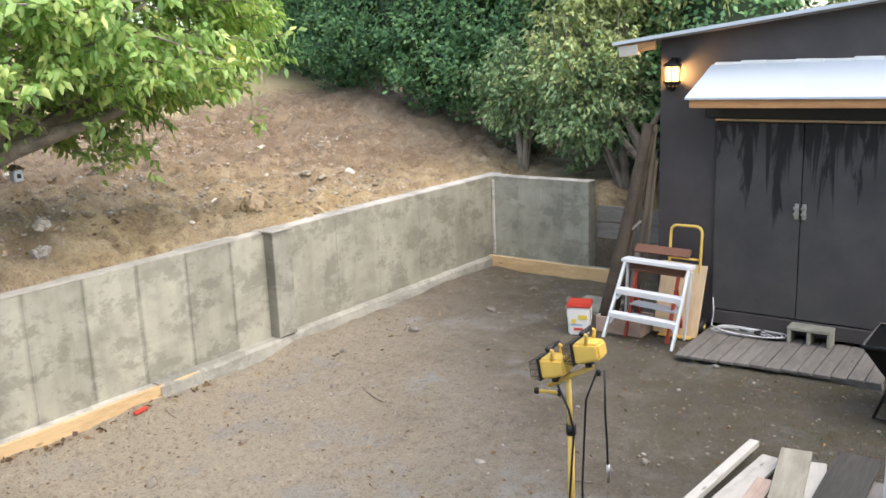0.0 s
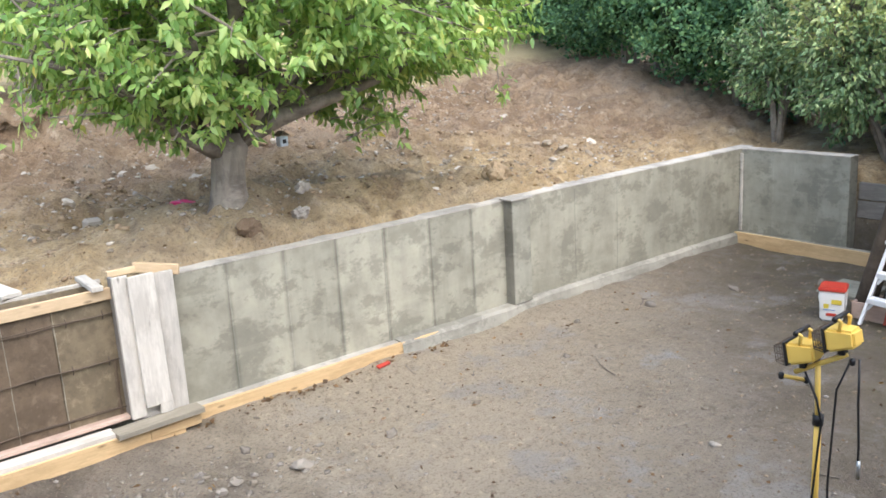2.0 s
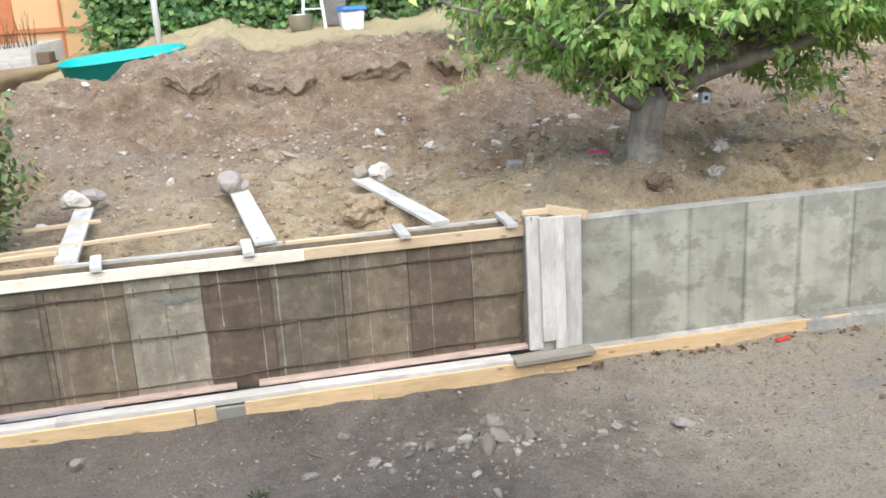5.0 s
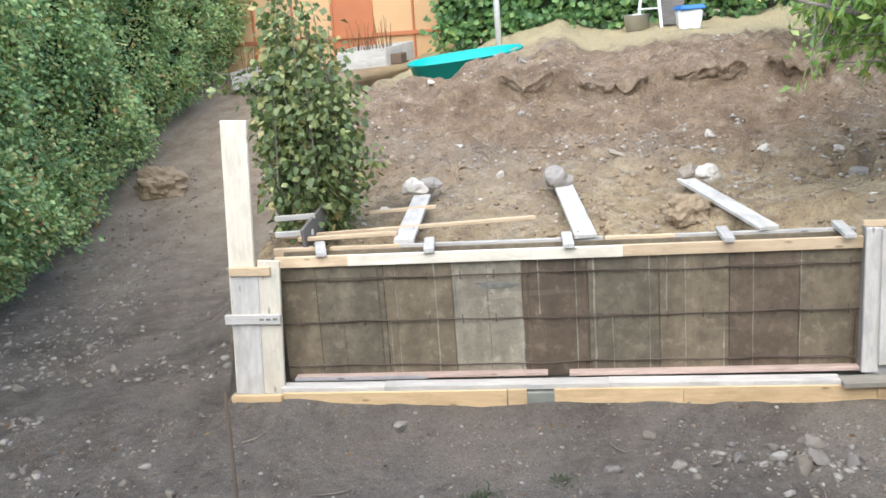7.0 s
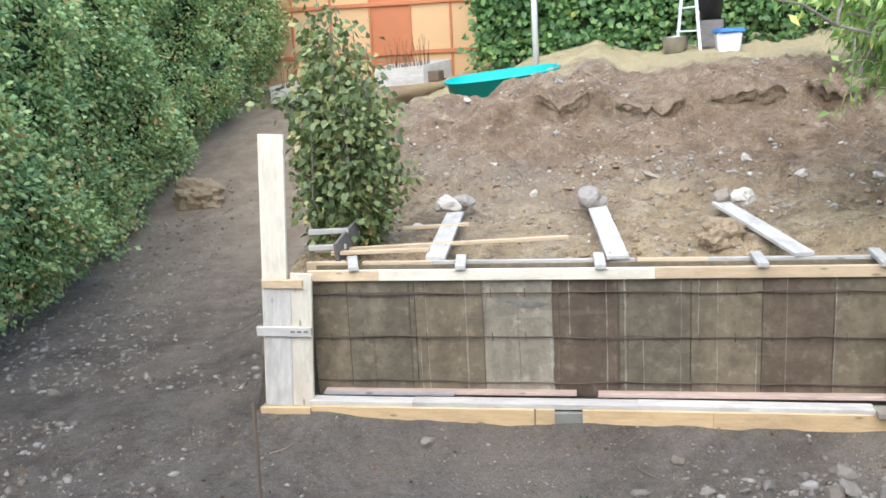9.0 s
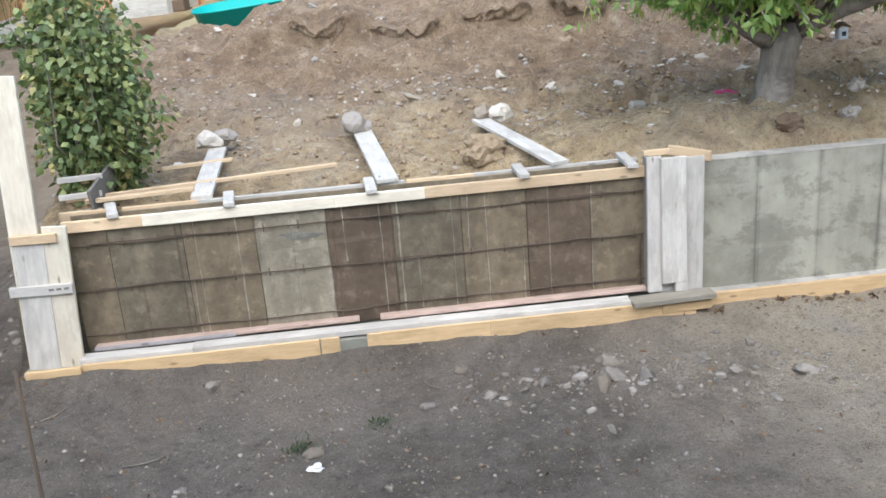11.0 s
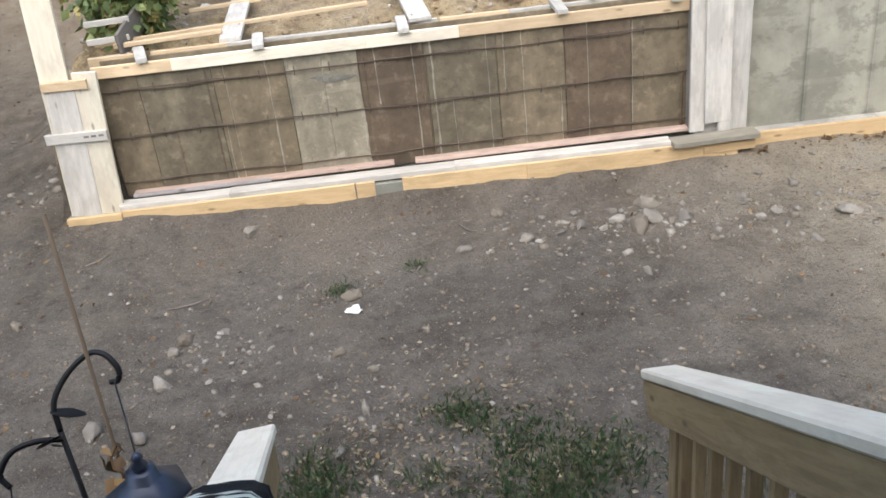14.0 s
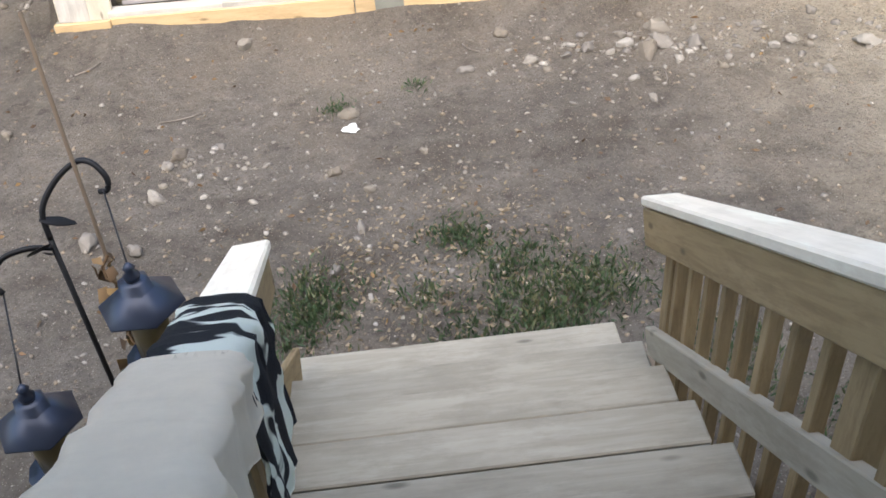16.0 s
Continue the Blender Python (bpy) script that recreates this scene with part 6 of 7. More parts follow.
tagged(leaf_cloud("straw_litter", np.c_[sq, terrain(sq[:, 0], sq[:, 1]) + 0.006], rs_s.normal(0, 1, (1500, 3)) * [1, 1, 0.12], 0.035, M_STRAW, None, "", "leaf", 0.0, 65, 0.1), "straw and bark bits on the trodden earth", "litter", kind="stuff")
for k in range(26):
    x, y = rs.uniform(-2, 10), rs.uniform(-5.5, 4.5)
    if abs(y) < 0.4:
        continue
    a = rs.uniform(0, 6.28)
    L = rs.uniform(0.12, 0.4)
    pts = [(x + math.cos(a + q * 0.3) * L * q, y + math.sin(a + q * 0.3) * L * q, tz(x + math.cos(a) * L * q, y + math.sin(a) * L * q) + 0.012) for q in (0, 0.35, 0.7, 1.0)]
    tagged(tube("twig", pts, 0.006, M_BARK, None, "", 5), "dry broken twig on the ground", "twig", "twigs on the ground")

# clods of root and sandstone on the bank and path
for x, y, r_, m_, lab in ((0.48, 0.62, 0.16, M_SAND, "broken sandstone lump dug from the bank"), (2.09, 1.0, 0.22, M_SAND, "broken sandstone lump dug from the bank"), (4.75, 0.30, 0.13, M_CLOD, "dark root clod on the wall's backfill"), (8.05, 0.55, 0.20, M_SAND, "pale split stump end in the bank"), (-5.75, 7.0, 0.42, M_SAND, "heap of yellow dry clippings on the path"), (5.6, 0.75, 0.09, M_PALEROCK, "pale stone by the trunk"), (5.45, 0.55, 0.10, M_PALEROCK, "pale stone by the trunk")):
    me = lump_mesh("earth_lump", int(x * 10) + 60, 0.8)
    ob = part_mesh("earth_lump", me, m_)
    ob.matrix_basis = Matrix.LocRotScale((x, y, tz(x, y) + r_ * 0.35), None, (r_, r_ * 0.9, r_))
    tagged(ob, lab, "earth lump")
rs = random.Random(9)
# dark ragged face of roots and moist earth under the lip of the cut
bm_ = bmesh.new()
prev = None
for k in range(190):
    x = 0.15 + 0.025 * k
    yl = sod_line(x) + float(0.22 * fbm(np.array([x]), np.array([1.0]), 2.6, 4, 8)[0])
    za, zb = tz(x, yl - 0.10), tz(x, yl + 0.16)
    hang = 0.35 + 1.3 * noise.noise(Vector((x * 2.4, 2.0, 0))) + 0.4 * noise.noise(Vector((x * 8.0, 6.0, 0)))
    if hang < 0.12:
        prev = None
        continue
    row = []
    for q in range(7):
        f_ = q / 6
        out_ = (0.0 + 0.07 * hang * f_ ** 1.5) + 0.05 * noise.noise(Vector((x * 9, f_ * 3, 5))) + 0.03 * noise.noise(Vector((x * 24, f_ * 6, 1)))
        zz = zb - 0.02 - (zb - za) * 0.62 * min(1.0, 0.25 + hang) * (1 - f_) + 0.015 * noise.noise(Vector((x * 15, f_ * 4, 8)))
        row.append(bm_.verts.new((x + 0.02 * noise.noise(Vector((x * 13, f_ * 5, 3))), yl - out_ + 0.03, zz)))
    row.append(bm_.verts.new((x, yl + 0.14, zb - 0.03)))
    if prev:
        for a_, b_, c_, d_ in zip(prev[:-1], prev[1:], row[1:], row[:-1]):
            bm_.faces.new((a_, b_, c_, d_))
    prev = row
bmesh.ops.recalc_face_normals(bm_, faces=bm_.faces[:])
tagged(part("cut_face", bm_, M_DIRT, None, "", True), "ragged dark earth face under the lip of the cut bank", "earth face", kind="stuff")

# loose boards behind the form
for a, c, w, m_, lab in (((0.98, 1.98, 1.50), (1.16, 0.20, 1.385), 0.19, M_WHITE, "bleached plank weighed down by a stone"), ((2.20, 1.95, 1.52), (2.66, 0.22, 1.39), 0.17, M_WHITE, "bleached plank weighed down by a stone"), ((-0.50, 1.95, 1.47), (-0.42, 0.26, 1.385), 0.18, M_WHITE, "bleached plank weighed down by a stone")):
    tagged(board("loose_plank", a, c, w, 0.036, m_), lab, "plank", "planks behind the form")
for a, c, w in (((-1.62, 0.55, 1.40), (0.72, 0.85, 1.43), 0.05), ((-0.95, 1.35, 1.44), (-0.28, 1.40, 1.46), 0.05), ((-1.4, 0.36, 1.42), (-0.5, 0.42, 1.43), 0.06)):
    tagged(board("stake_board", a, c, w, 0.035, M_PINE), "thin sawn pine strip lying on the backfill", "board", "strips behind the form")
for k, (x, y, r_) in enumerate(((0.95, 2.02, 0.17), (2.25, 2.05, 0.13), (2.42, 1.98, 0.12), (-0.58, 2.0, 0.13), (-0.45, 2.1, 0.12), (0.62, 0.42, 0.09))):
    ob = part_mesh("boulder", rock_mesh("boulder", 500 + k, 3, 0.66, 0.42), M_PALEROCK)
    zz = 1.50 if r_ > 0.1 else tz(x, y)
    ob.matrix_basis = Matrix.LocRotScale((x, y, zz + r_ * 0.45), Euler((0, 0, k)), (r_, r_, r_))
    tagged(ob, "rounded pale stone holding down a plank end", "stone", "weight stones")

# ================= things by the shed =================
tub = thing("litter_bucket", pose(9.90, -2.57, 0.0), "square white plastic pail with a red lid", "bucket")
bz = tz(9.9, -2.57)


def frustum(name, c, w0, w1, h, material, parent, label="", bev=0.02, rot=0.0):
    bm_ = bmesh.new()
    bmesh.ops.create_cube(bm_, size=1.0)
    for v in bm_.verts:
        w = w1 if v.co.z > 0 else w0
        v.co = Vector((v.co.x * w, v.co.y * w, (v.co.z + 0.5) * h))
    if bev:
        bmesh.ops.bevel(bm_, geom=bm_.edges[:], offset=bev, segments=2, affect="EDGES")
    bmesh.ops.transform(bm_, matrix=Matrix.Translation(c) @ Matrix.Rotation(rot, 4, "Z"), verts=bm_.verts)
    return part(name, bm_, material, parent, label)


frustum("pail", (9.90, -2.57, bz), 0.225, 0.255, 0.33, M_WPLAST, tub, "", 0.02, 0.35)
frustum("lid", (9.90, -2.57, bz + 0.325), 0.272, 0.262, 0.045, M_RED, tub, "red snap lid", 0.012, 0.35)
rotm = Matrix.Translation((9.90, -2.57, bz)) @ Matrix.Rotation(0.35, 4, "Z")
for (yy, zz, w, h, m_) in ((-0.05, 0.22, 0.10, 0.05, M_YPRINT), (0.05, 0.17, 0.05, 0.05, M_YPRINT), (0.0, 0.08, 0.10, 0.03, M_RED), (0.02, 0.13, 0.12, 0.008, M_BLUE)):
    part("print_block", box_bm(0.002, w, h, 0, None, rotm @ Matrix.Translation((-0.1215 - zz * 0.045, yy, zz)) @ Matrix.Rotation(-0.045, 4, "Y")), m_, tub, "plain printed block")
tube("handle", [tuple(rotm @ Vector(p)) for p in ((0, -0.132, 0.30), (-0.06, -0.14, 0.2), (-0.09, -0.135, 0.15), (-0.10, 0.0, 0.11), (-0.135, 0.1, 0.14), (-0.05, 0.138, 0.24), (0, 0.132, 0.30))], 0.004, M_WPLAST, tub, "", 6)


def step_ladder():
    th = thing("step_ladder", pose(9.9, -3.35, 0), "small aluminium step ladder with red folding bench behind", "step ladder")
    fl, fr, tl, tr_ = Vector((9.82, -2.90, 0.02)), Vector((9.72, -3.77, 0.02)), Vector((10.06, -3.05, 0.85)), Vector((9.98, -3.80, 0.85))
    fr = Vector((9.74, -3.72, 0.02))
    for a, c in ((fl, tl), (fr, tr_)):
        board("rail", a, c, 0.03, 0.075, M_ALUM, th, "", (1, 0.1, 0.3))
    for f_ in (0.33, 0.64):
        a, c = fl.lerp(tl, f_), fr.lerp(tr_, f_)
        board("step", a, c, 0.09, 0.03, M_ALUM, th)
        board("step_lip", a + Vector((-0.045, 0, -0.02)), c + Vector((-0.045, 0, -0.02)), 0.008, 0.055, M_ALUM, th)
        for p, o in ((a, -0.07), (c, 0.07)):
            board("brace", p + Vector((-0.03, 0, -0.11)), p + Vector((-0.03, o, -0.02)), 0.006, 0.03, M_ALUM, th)
    board("top_step", tl + Vector((0.03, 0.03, 0.015)), tr_ + Vector((0.03, -0.03, 0.015)), 0.14, 0.035, M_ALUM, th)
    for a, c in ((Vector((10.22, -2.98, 0.02)), tl), (Vector((10.14, -3.70, 0.02)), tr_)):
        board("rear_leg", a, c + Vector((0.06, 0, -0.04)), 0.025, 0.04, M_ALUM, th, "", (1, 0, 0.3))
    return th


step_ladder()
bench = thing("folding_workbench", pose(10.1, -3.4, 0), "folding workbench with perforated brown jaws and red legs", "workbench")
for x, z in ((10.13, 0.78), (10.26, 0.96)):
    nrm_, wid_ = Vector((-0.75, 0, 0.66)), Vector((0.66, 0, 0.75))
    jaw = board("jaw", (x, -3.08, z), (x - 0.05, -3.72, z), 0.10, 0.03, M_BROWN, bench, "brown board with dog holes", tuple(nrm_))
    for k in range(6):
        for o in (-0.025, 0.025):
            q = Vector((x - 0.008 * k, -3.13 - 0.105 * k, z)) + nrm_ * 0.0155 + wid_ * o
            # Thin black plate stands in for the dark inside a dog hole.
            part("dark_hole_plate", box_bm(0.018, 0.018, 0.003, 0.001, None, Matrix.Translation(q) @ Matrix.Rotation(-0.85, 4, "Y")), M_BLACK, jaw)
for ya in (-3.14, -3.62):
    board("leg", (9.95, ya + 0.04, 0.02), (10.16, ya, 0.74), 0.03, 0.05, M_REDST, bench, "red steel leg", (1, 0, 0.3))
    board("leg", (10.30, ya, 0.02), (10.10, ya, 0.6), 0.03, 0.04, M_REDST, bench, "", (1, 0, 0.3))
board("foot_plate", (10.10, -3.12, 0.38), (10.06, -3.66, 0.36), 0.16, 0.02, M_ALU, bench, "pale blue-grey step plate")
board("foot_plate", (10.06, -3.12, 0.25), (10.02, -3.66, 0.23), 0.10, 0.02, M_ALU, bench)
tagged(board("plywood_offcut", (10.24, -3.55, 0.03), (10.44, -3.58, 0.80), 0.50, 0.03, M_PINE, None, "", (1, 0, 0.2)), "pale plywood offcut leaning on the shed", "plywood")

cart = thing("hand_truck", pose(10.45, -3.57, 0), "yellow tubular hand truck leaning on the shed", "hand truck")
hx_ = 10.46
tube("frame", [(hx_ - 0.12, -3.40, 0.06), (hx_, -3.40, 1.05)] + arc((hx_ + 0.01, -3.47, 1.14), 0.07, 0, 90, 4, (0, 1, 0)) + arc((hx_ + 0.01, -3.68, 1.14), 0.07, 90, 180, 4, (0, 1, 0)) + [(hx_, -3.75, 1.05), (hx_ - 0.12, -3.75, 0.06)], 0.016, M_YELLOW, cart, "yellow tube frame")
for z in (0.85, 0.5, 0.2):
    tube("cross_bar", [(hx_ - 0.02 - (0.9 - z) * 0.1, -3.40, z), (hx_ - 0.02 - (0.9 - z) * 0.1, -3.75, z)], 0.012, M_YELLOW, cart)
slab("toe_plate", hx_ - 0.32, hx_ - 0.10, -3.76, -3.39, 0.03, 0.04, M_YELLOW, cart, "", 0.002)
for y in (-3.36, -3.80):
    w_ = lathe("wheel", [(0.02, -0.025), (0.09, -0.025), (0.10, -0.012), (0.10, 0.012), (0.09, 0.025), (0.02, 0.025)], M_BLACK, cart, (0, 0, 0))
    w_.matrix_basis = pose(hx_ - 0.05, y, 0.115, 90, 0, 0)
    h_ = lathe("hub", [(0.03, -0.028), (0.035, 0.0), (0.03, 0.028)], M_YELLOW, w_, (0, 0, 0))
    h_.matrix_parent_inverse = Matrix.Identity(4)

# leaning timber at the shed corner
for k, (a, c, w, th_, m_) in enumerate((((10.18, -2.72, 0.02), (10.62, -3.10, 2.32), 0.20, 0.05, M_OLDW), ((10.40, -2.98, 0.02), (10.58, -3.16, 2.28), 0.04, 0.03, M_CANE), ((10.35, -3.02, 0.02), (10.60, -3.15, 2.0), 0.04, 0.03, M_OLDW), ((10.30, -2.90, 0.02), (10.60, -3.12, 1.75), 0.06, 0.03, M_OLDW), ((10.44, -3.05, 0.02), (10.575, -3.175, 1.9), 0.03, 0.03, M_CANE), ((10.25, -2.95, 0.02), (10.55, -3.05, 1.3), 0.05, 0.03, M_GREY))):
    if k == 0:
        continue
    tagged(board("leaning_plank", a, c, w, th_, m_, None, "", (1, 0.3, 0.2)), "weathered length of timber leaning on the shed corner", "plank", "timber leaning on the shed")
for a, c, r0 in (((10.14, -2.74, 0.02), (10.52, -3.10, 2.30), 0.075), ((10.30, -2.78, 0.02), (10.56, -3.13, 2.22), 0.05)):
    a, c = Vector(a), Vector(c)
    pts_ = [(tuple(a.lerp(c, q) + Vector((0.012 * math.sin(q * 7), 0.012 * math.cos(q * 5), 0))), r0 * (1.05 - 0.25 * q)) for q in [k / 8 for k in range(9)]]
    tagged(part_mesh("leaning_pole", tube_mesh("leaning_pole", [pts_], 12), M_OLDPOLE, None, "", True), "dark round timber pole leaning on the shed corner", "pole", "poles leaning on the shed")
tube_ob = tube("bent_branch", [(10.1, -2.85, 0.02), (10.25, -2.9, 0.7), (10.3, -2.95, 1.1), (10.45, -3.05, 1.22)], 0.018, M_GREY)
tagged(tube_ob, "bent grey branch leaning with the timber", "branch")
crate = thing("wooden_crate", pose(10.2, -2.95, 0), "low brown wooden box under the ladder", "box")
for a, c in (((10.02, -2.72, 0.10), (10.02, -3.25, 0.10)), ((10.38, -2.72, 0.10), (10.38, -3.25, 0.10)), ((10.02, -2.72, 0.10), (10.38, -2.72, 0.10)), ((10.02, -3.25, 0.10), (10.38, -3.25, 0.10))):
    board("side", a, c, 0.025, 0.18, M_PINK, crate)
tagged(slab("paving_slab", 10.6, 11.2, -2.55, -2.0, tz(10.9, -2.3) - 0.02, tz(10.9, -2.3) + 0.035, M_CONC2), "pale flat concrete paving slab on the earth", "paving slab")

blk = thing("concrete_block", pose(10.45, -4.92, 0.09), "grey hollow concrete block on the platform", "concrete block")
for y in (-4.725, -4.92, -5.115):
    slab("web", 10.36, 10.55, y - 0.018, y + 0.018, 0.095, 0.235, M_CONC2, blk, "", 0.006)
slab("face", 10.36, 10.55, -5.134, -4.706, 0.235, 0.272, M_CONC2, blk, "", 0.006)
coil = thing("cable_coil", pose(10.4, -4.2, 0.1), "loose coil of white cable on the platform", "cable")
for k in range(6):
    pts = []
    for q in range(25):
        a = 2 * math.pi * q / 24
        pts.append((10.42 + (0.09 + 0.008 * k) * math.cos(a) + 0.01 * math.sin(3 * a + k), -4.18 + (0.30 + 0.012 * k) * math.sin(a) - 0.03 * k, 0.102 + 0.007 * k + 0.006 * math.sin(2 * a + k)))
    tube("cable", pts, 0.006, M_WPLAST if k % 3 else M_STEEL, coil, "", 5)
tagged(tube("cable", [(10.56, -3.86, 0.42), (10.55, -3.87, 0.25), (10.53, -3.86, 0.11), (10.48, -3.95, 0.10)], 0.007, M_WPLAST), "white cable hanging from the shed wall", "cable")
for k in range(3):
    tagged(tube("hose", arc((10.45, -4.55, 0.105 + 0.012 * k), 0.10 + 0.01 * k, 0, 330, 18, (1, 0, 0), (0, 1.6, 0)), 0.009, M_BLACK, None, "", 6), "dark hose coiled on the planks", "hose", "hose coils")

barrow = thing("wheelbarrow", pose(9.15, -5.9, 0), "black plastic wheelbarrow parked by the platform", "wheelbarrow")
bm_ = bmesh.new()
lo4 = [bm_.verts.new(p) for p in ((8.95, -5.80, 0.42), (9.45, -5.80, 0.42), (9.45, -6.5, 0.38), (8.95, -6.5, 0.38))]
hi4 = [bm_.verts.new(p) for p in ((8.85, -5.62, 0.70), (9.58, -5.62, 0.70), (9.58, -6.7, 0.72), (8.85, -6.7, 0.72))]
bm_.faces.new(lo4)
for k in range(4):
    bm_.faces.new((lo4[k], hi4[k], hi4[(k + 1) % 4], lo4[(k + 1) % 4]))
r_ = bmesh.ops.solidify(bm_, geom=bm_.faces[:], thickness=0.02)
part("tray", bm_, M_BLACK, barrow, "black tray")
tube("tray_rim", [(8.85, -5.62, 0.70), (9.58, -5.62, 0.70), (9.58, -6.7, 0.72), (8.85, -6.7, 0.72), (8.85, -5.62, 0.70)], 0.018, M_BLACK, barrow)
for x in (9.0, 9.4):
    tube("leg", [(x, -5.85, 0.42), (x, -5.72, 0.04), (x, -5.95, 0.02)], 0.018, M_BLACK, barrow)
    tube("handle", [(x, -7.4, 0.66), (x, -6.6, 0.42), (x, -5.9, 0.36)], 0.018, M_BLACK, barrow)
wh = lathe("wheel", [(0.05, -0.04), (0.15, -0.045), (0.19, -0.02), (0.19, 0.02), (0.15, 0.045), (0.05, 0.04)], M_BLACK, barrow, (0, 0, 0))
wh.matrix_basis = pose(9.2, -6.8, 0.19, 0, 90, 0)
barrow.matrix_basis = pose(9.13, -5.99, -0.02)

# ================= work light =================
wl = thing("work_light", pose(5.66, -4.71, 0), "twin yellow halogen work light on a stand", "work light")
px_, py_ = 5.66, -4.71
tube("pole", [(px_, py_, 0.12), (px_, py_, 0.95)], 0.022, M_YELLOW, wl)
tube("pole_upper", [(px_, py_, 0.85), (px_ + 0.0, py_ + 0.015, 1.27)], 0.016, M_YELLOW, wl)
lathe("collar", [(0.03, -0.03), (0.032, 0.03)], M_BLACK, wl, (px_, py_, 0.93))
for a in (0.4, 2.5, 4.6):
    leg = tube("leg", [(px_, py_, 0.34), (px_ + 0.45 * math.cos(a), py_ + 0.45 * math.sin(a), 0.03)], 0.012, M_YELLOW, wl)
    tube("brace", [(px_, py_, 0.15), (px_ + 0.22 * math.cos(a), py_ + 0.22 * math.sin(a), 0.18)], 0.007, M_YELLOW, wl)
fa, fb = Vector((px_ - 0.02, py_ + 0.14, 1.19)), Vector((px_ + 0.02, py_ - 0.14, 1.355))
tube("cross_bar", [tuple(fa), tuple(fb)], 0.015, M_YELLOW, wl)
for sgn, pp in ((1, fa.lerp(fb, 0.12)), (-1, fa.lerp(fb, 0.86))):
    mloc = Matrix.Translation(pp + Vector((0.0, 0.0, 0.115))) @ Matrix.Rotation(radians(4), 4, "Z") @ Matrix.Rotation(radians(-10), 4, "X") @ Matrix.Scale(0.80, 4)
    bmh = bmesh.new()
    bmesh.ops.create_cube(bmh, size=1.0)
    for v in bmh.verts:
        back = v.co.y < 0
        v.co = Vector((v.co.x * (0.16 if back else 0.22), v.co.y * 0.19 - 0.03, v.co.z * (0.12 if back else 0.17)))
    bmesh.ops.bevel(bmh, geom=bmh.edges[:], offset=0.018, segments=2, affect="EDGES")
    bmesh.ops.transform(bmh, matrix=mloc, verts=bmh.verts)
    hd = part("lamp_head", bmh, M_YELLOW, wl, "yellow cast lamp housing")
    part("bezel", box_bm(0.225, 0.018, 0.175, 0.006, None, mloc @ Matrix.Translation((0, 0.075, 0))), M_BLACK, hd, "black front bezel")
    part("glass", box_bm(0.18, 0.006, 0.13, 0.002, None, mloc @ Matrix.Translation((0, 0.085, 0))), M_STEEL, hd)
    for k in range(7):
        xk = -0.10 + 0.033 * k
        tube("guard_wire", [tuple(mloc @ Vector(p)) for p in ((xk, 0.08, 0.085), (xk, 0.15, 0.06), (xk, 0.15, -0.06), (xk, 0.08, -0.085))], 0.003, M_WIRE, hd, "", 5)
    for zk in (-0.05, 0, 0.05):
        tube("guard_wire", [tuple(mloc @ Vector(p)) for p in ((-0.11, 0.08, zk), (-0.10, 0.15, zk), (0.10, 0.15, zk), (0.11, 0.08, zk))], 0.003, M_WIRE, hd, "", 5)
    for xk in (-0.075, 0.075):
        tube("handle_arm", [tuple(mloc @ Vector(p)) for p in ((xk, -0.03, 0.06), (xk, -0.05, 0.13), (xk, -0.02, 0.15))], 0.011, M_YELLOW, hd)
    tube("hand_grip", [tuple(mloc @ Vector(p)) for p in ((-0.10, -0.02, 0.15), (0.10, -0.02, 0.15))], 0.015, M_BLACK, hd, "black foam grip")
    part("bracket", box_bm(0.06, 0.05, 0.05, 0.006, None, mloc @ Matrix.Translation((0, 0, -0.10))), M_BLACK, hd)
    if sgn < 0:
        part("white_block", box_bm(0.10, 0.05, 0.075, 0.015, None, mloc @ Matrix.Translation((0, -0.06, 0.02))), M_WPLAST, hd, "white block on the back of the lamp head")
    else:
        part("switch_box", box_bm(0.06, 0.03, 0.06, 0.006, None, mloc @ Matrix.Translation((0.03, -0.085, -0.075))), M_BLACK, hd)
tube("side_grip", [(px_ - 0.08, py_ + 0.19, 1.17), (px_ + 0.02, py_ + 0.09, 1.14)], 0.012, M_YELLOW, wl)
for p in ((px_ - 0.08, py_ + 0.19, 1.17), (px_ + 0.02, py_ + 0.09, 1.14), (px_ - 0.02, py_ - 0.19, 1.335)):
    lathe("knob", [(0.010, -0.02), (0.016, -0.012), (0.016, 0.012), (0.010, 0.02)], M_BLACK, wl, p)
tube("power_cord", [(px_ + 0.0, py_ + 0.10, 1.22), (px_ - 0.03, py_ + 0.0, 1.07), (px_ - 0.02, py_ - 0.03, 0.93), (px_ - 0.025, py_ + 0.01, 0.35), (px_ - 0.03, py_ + 0.02, 0.05), (px_ - 0.3, py_ + 0.1, 0.02)], 0.007, M_BLACK, wl)
tube("power_cord", [(px_, py_ - 0.17, 1.33), (px_ - 0.02, py_ - 0.11, 1.15), (px_ - 0.03, py_ - 0.09, 0.6), (px_ - 0.03, py_ - 0.1, 0.05)], 0.007, M_BLACK, wl)
tube("power_cord", [(px_, py_ - 0.22, 1.35), (px_ - 0.01, py_ - 0.23, 1.1), (px_, py_ - 0.24, 0.85), (px_, py_ - 0.245, 0.66)], 0.007, M_BLACK, wl)
tube("plug", [(px_, py_ - 0.245, 0.76), (px_, py_ - 0.245, 0.65)], 0.012, M_STEEL, wl, "plug wrapped in tape")

